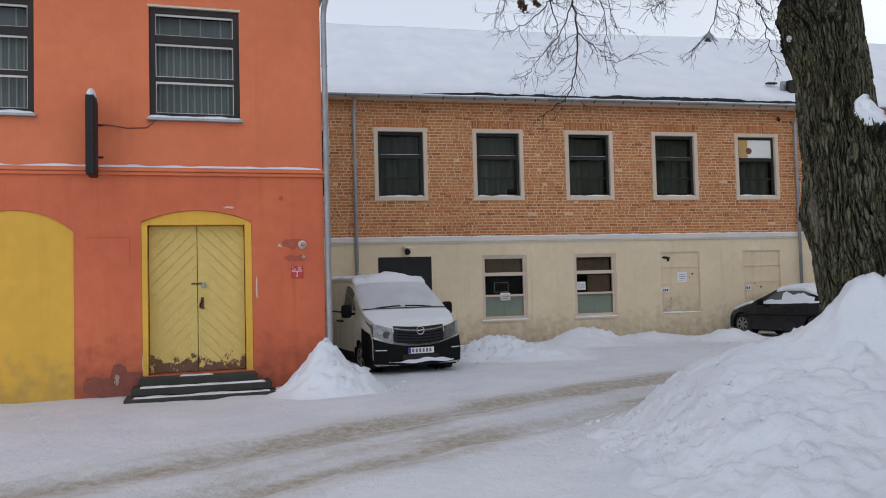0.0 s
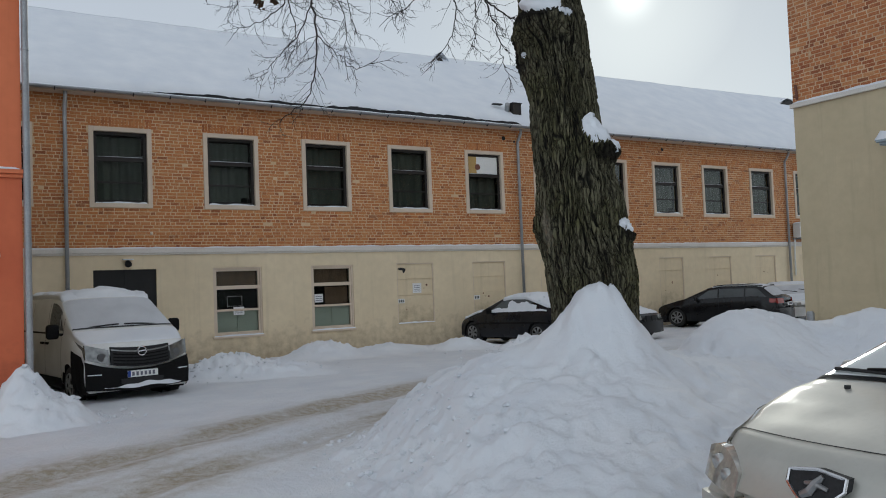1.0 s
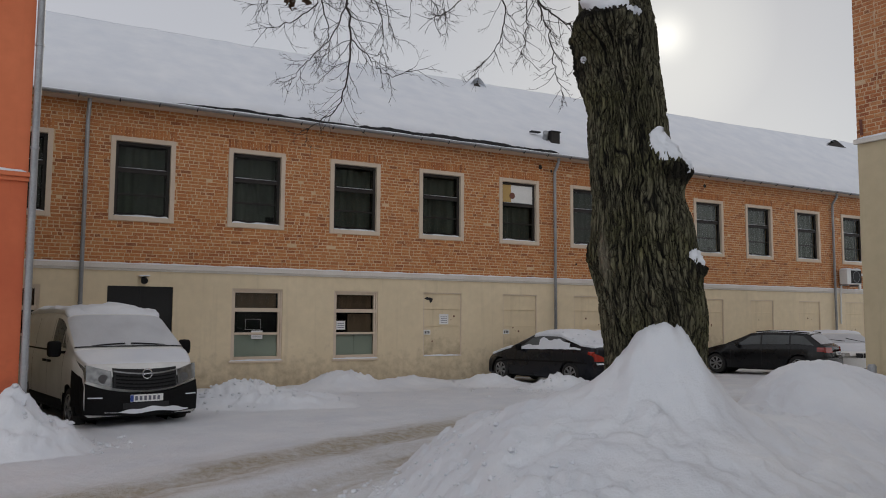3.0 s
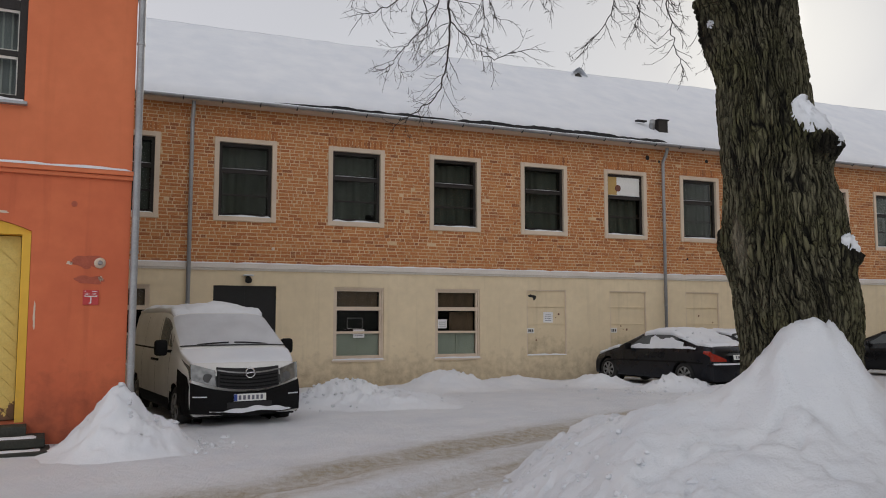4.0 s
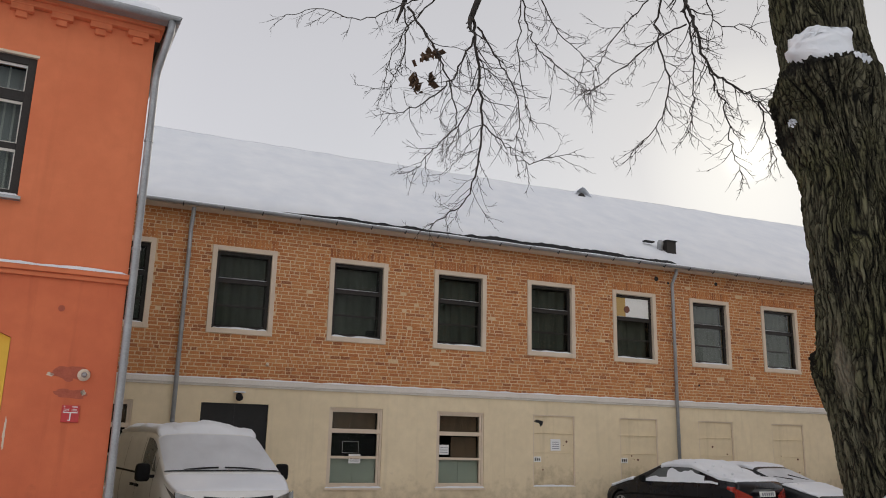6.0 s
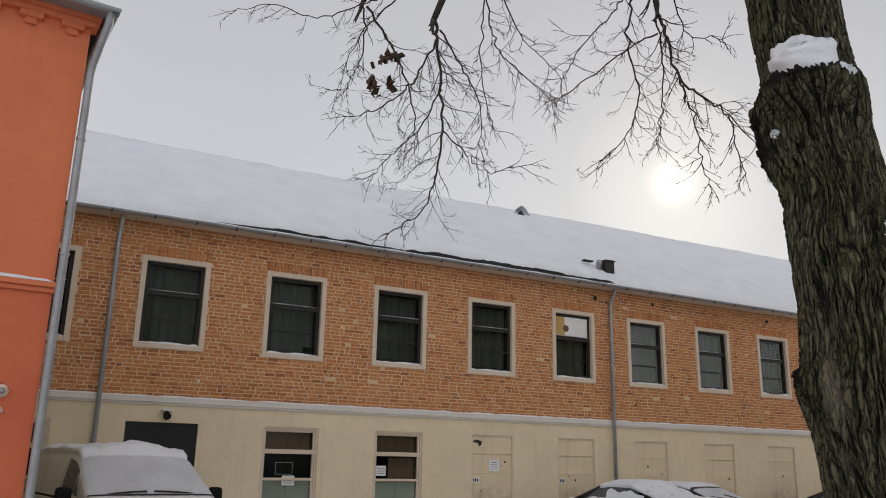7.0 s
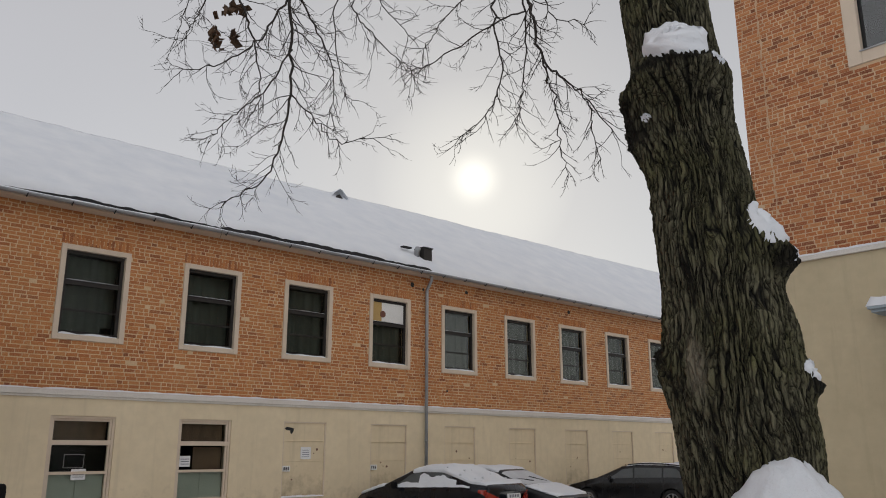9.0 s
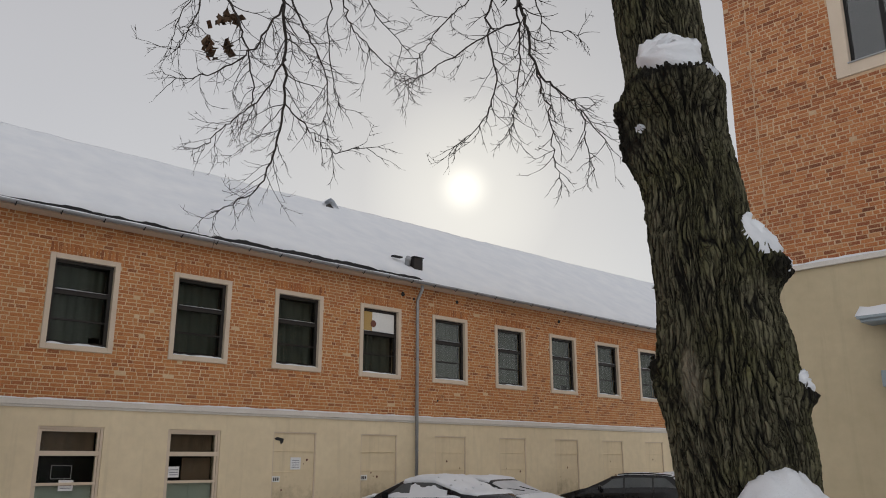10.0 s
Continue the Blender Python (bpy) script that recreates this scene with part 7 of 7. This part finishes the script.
for sg in (1, -1):
    part("pillar_trim", pc.skin(1.2, 2.2, 12.45, 12.85, 0.006, 12, 1, (sg,)), M["trim"], hatchback)
part("bonnet_seam", pc.over(0.20, 0.209, 11.6, 0.003, 1, 12), M["felt"], hatchback)
for sg in (1, -1):
    part("bonnet_seam", pc.skin(0.20, 1.12, 11.5, 11.65, 0.003, 14, 1, (sg,)), M["felt"], hatchback)
part("bumper", pc.face(-0.81, 0.81, 0.2, lambda y: 0.56, 0.03, ny=24, nz=6, thick=0.12), M["silver_car"], hatchback, smooth=True)
part("air_intake", pc.face(-0.6, 0.6, 0.25, 0.42, 0.036, ny=12, nz=2, thick=0.02), M["felt"], hatchback)
for sg in (1, -1):
    h = part("headlight", pc.face(*sorted((sg * 0.50, sg * 0.84)), lambda y: 0.58 + 0.05 * (abs(y) - 0.5) / 0.355, lambda y: 0.70 + 0.12 * math.sin(2.3 * (abs(y) - 0.5) / 0.355) ** 0.8 - 0.02 * (abs(y) - 0.5) / 0.355, 0.014, ny=16, nz=8, thick=0.16), M["lamp_glass"], hatchback, "large clear wrap-round headlight", smooth=True)
    part("headlight_wing", pc.skin(0.05, 0.62, 7.2, 10.6, 0.02, 14, 8, (sg,), lambda q, k: (1 - k) * (7.0 + 3.0 * (q - 0.05) / 0.57) + k * (13.2 - 2.9 * min(1, (q - 0.05) / 0.57) ** 0.9)), M["lamp_glass"], h, smooth=True)
    for lamp_y, lamp_z, lamp_r in ((0.60, 0.675, 0.04), (0.70, 0.72, 0.05)):
        lx = pc.nose(lamp_y, lamp_z, "front") + 0.014
        part("lens", Geo().tube([(lx - 0.02, sg * lamp_y, lamp_z), (lx + 0.006, sg * lamp_y, lamp_z)], [lamp_r, lamp_r * 0.9], 18), M["lamp_clear"], h, smooth=True)
    for s in (0.87, 3.48):
        wheel(pc, hatchback, s, sg, 6)
emb = part("emblem_recess", pc.face(-0.15, 0.15, lambda y: 0.655 + 0.09 * (abs(y) / 0.15) ** 1.6, lambda y: 0.82 - 0.02 * abs(y) / 0.15, 0.028, ny=12, nz=4, thick=0.05), M["felt"], hatchback, "black emblem recess with chrome edge")
rim = [(y, 0.655 + 0.09 * (abs(y) / 0.15) ** 1.6) for y in [-0.15 + 0.025 * k for k in range(13)]] + [(y, 0.82 - 0.02 * abs(y) / 0.15) for y in [0.15 - 0.025 * k for k in range(13)]]
rim.append(rim[0])
part("chrome_edge", Geo().tube([(pc.nose(y, z, "front") + 0.032, y, z) for y, z in rim], 0.009, 6), M["chrome"], emb)
part("emblem", Geo().tube([(pc.nose(0, z, "front") + 0.034, y, z) for y, z in ((-0.06, 0.70), (-0.02, 0.72), (0.0, 0.755), (0.035, 0.795))], [0.018, 0.024, 0.022, 0.012], 7).tube([(pc.nose(0, 0.75, "front") + 0.034, y, z) for y, z in ((-0.05, 0.755), (0, 0.76), (0.07, 0.74))], [0.010, 0.016, 0.010], 6), M["alloy"], emb, "plain silver emblem")
for y0, y1 in ((0.62, 0.0), (-0.05, -0.62)):
    pts = []
    for k in range(7):
        y = y0 + (y1 - y0) * k / 6
        s = 1.23 + 0.05 * k / 6
        v = 18 - 4.6 * abs(y) / 0.72
        pts.append(pc.surf(s, v, 1 if y > 0 else -1) + pc.normal(s, v, 1 if y > 0 else -1) * 0.014)
    w = part("wiper", Geo().tube(pts, 0.012, 6), M["felt"], hatchback, "black wiper")
    part("wiper_arm", Geo().tube([pts[0] + Vector((0.05, 0, -0.03)), pts[2] + Vector((0.0, 0, 0.02)), pts[3] + Vector((0, 0, 0.012))], [0.018, 0.014, 0.01], 6), M["trim"], w)
for y in (0.32, -0.32):
    s, v = 1.02, 18 - 4.6 * 0.32 / 0.75
    part("washer_jet", Geo().tube([pc.surf(s, v, 1 if y > 0 else -1), pc.surf(s, v, 1 if y > 0 else -1) + Vector((0, 0, 0.02))], 0.018, 8), M["felt"], hatchback)
mirrors(pc, hatchback, 1.75, 1.05, 0.1, M["silver_car"])

# ---- clods of broken snow ----
def clods(label, spots, seed, name="snow_clods", material="snow", category="snow"):
    r, g = random.Random(seed), Geo()
    for cx, cy, sx, sy, n, big, zlo, zhi in spots:
        for _ in range(n):
            x, y = r.gauss(cx, sx), r.gauss(cy, sy)
            hit = scene.ray_cast(GRAPH, (x, y, 3.0), (0, 0, -1))
            if not hit[0] or not hit[4].name.startswith(("ground", "snow_")):
                continue
            s = 0.8 * big * r.uniform(0.3, 1.0) ** 2 + 0.01
            z = hit[1].z + s * 0.15
            vs = [(math.cos(a) * math.cos(b), math.sin(a) * math.cos(b), math.sin(b)) for b in (-0.9, 0.0, 0.9) for a in [2 * math.pi * k / 6 for k in range(6)]]
            vs = [(x + s * p * r.uniform(0.7, 1.25), y + s * q * r.uniform(0.7, 1.25), z + 0.75 * s * t * r.uniform(0.7, 1.2)) for p, q, t in vs]
            f = [(i * 6 + k, i * 6 + (k + 1) % 6, i * 6 + 6 + (k + 1) % 6, i * 6 + 6 + k) for i in (0, 1) for k in range(6)] + [tuple(range(12, 18)), tuple(reversed(range(6)))]
            g.add(vs, f)
    return solo(name, g, M[material], label, category, kind="stuff")


bpy.context.view_layer.update()
GRAPH = bpy.context.evaluated_depsgraph_get()
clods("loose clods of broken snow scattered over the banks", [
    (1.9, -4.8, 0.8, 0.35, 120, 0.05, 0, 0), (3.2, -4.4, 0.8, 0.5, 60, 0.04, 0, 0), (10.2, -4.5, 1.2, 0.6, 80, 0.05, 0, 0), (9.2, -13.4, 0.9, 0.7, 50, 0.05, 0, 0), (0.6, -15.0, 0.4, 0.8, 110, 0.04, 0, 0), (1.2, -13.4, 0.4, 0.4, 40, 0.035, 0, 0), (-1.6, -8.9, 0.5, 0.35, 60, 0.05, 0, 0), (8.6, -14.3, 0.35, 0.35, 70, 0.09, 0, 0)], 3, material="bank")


# ---- bricks, laid last ----
lay_bricks(upper, -9, 38, BAND_Z + 0.02, 6.74, upper_holes, (0.0, 8.6, 2.8, 3.72), 5,
           [(x - 0.02, x + WW + 0.02, WZ1 + 0.012, WZ1 + 0.25) for x in WIN_X])
lay_bricks(up, 0, 16, 5.38, 12.2, [SW, SW2], (0.3, 4.2, 6.0, 8.2), 6, look_of="red_brick")
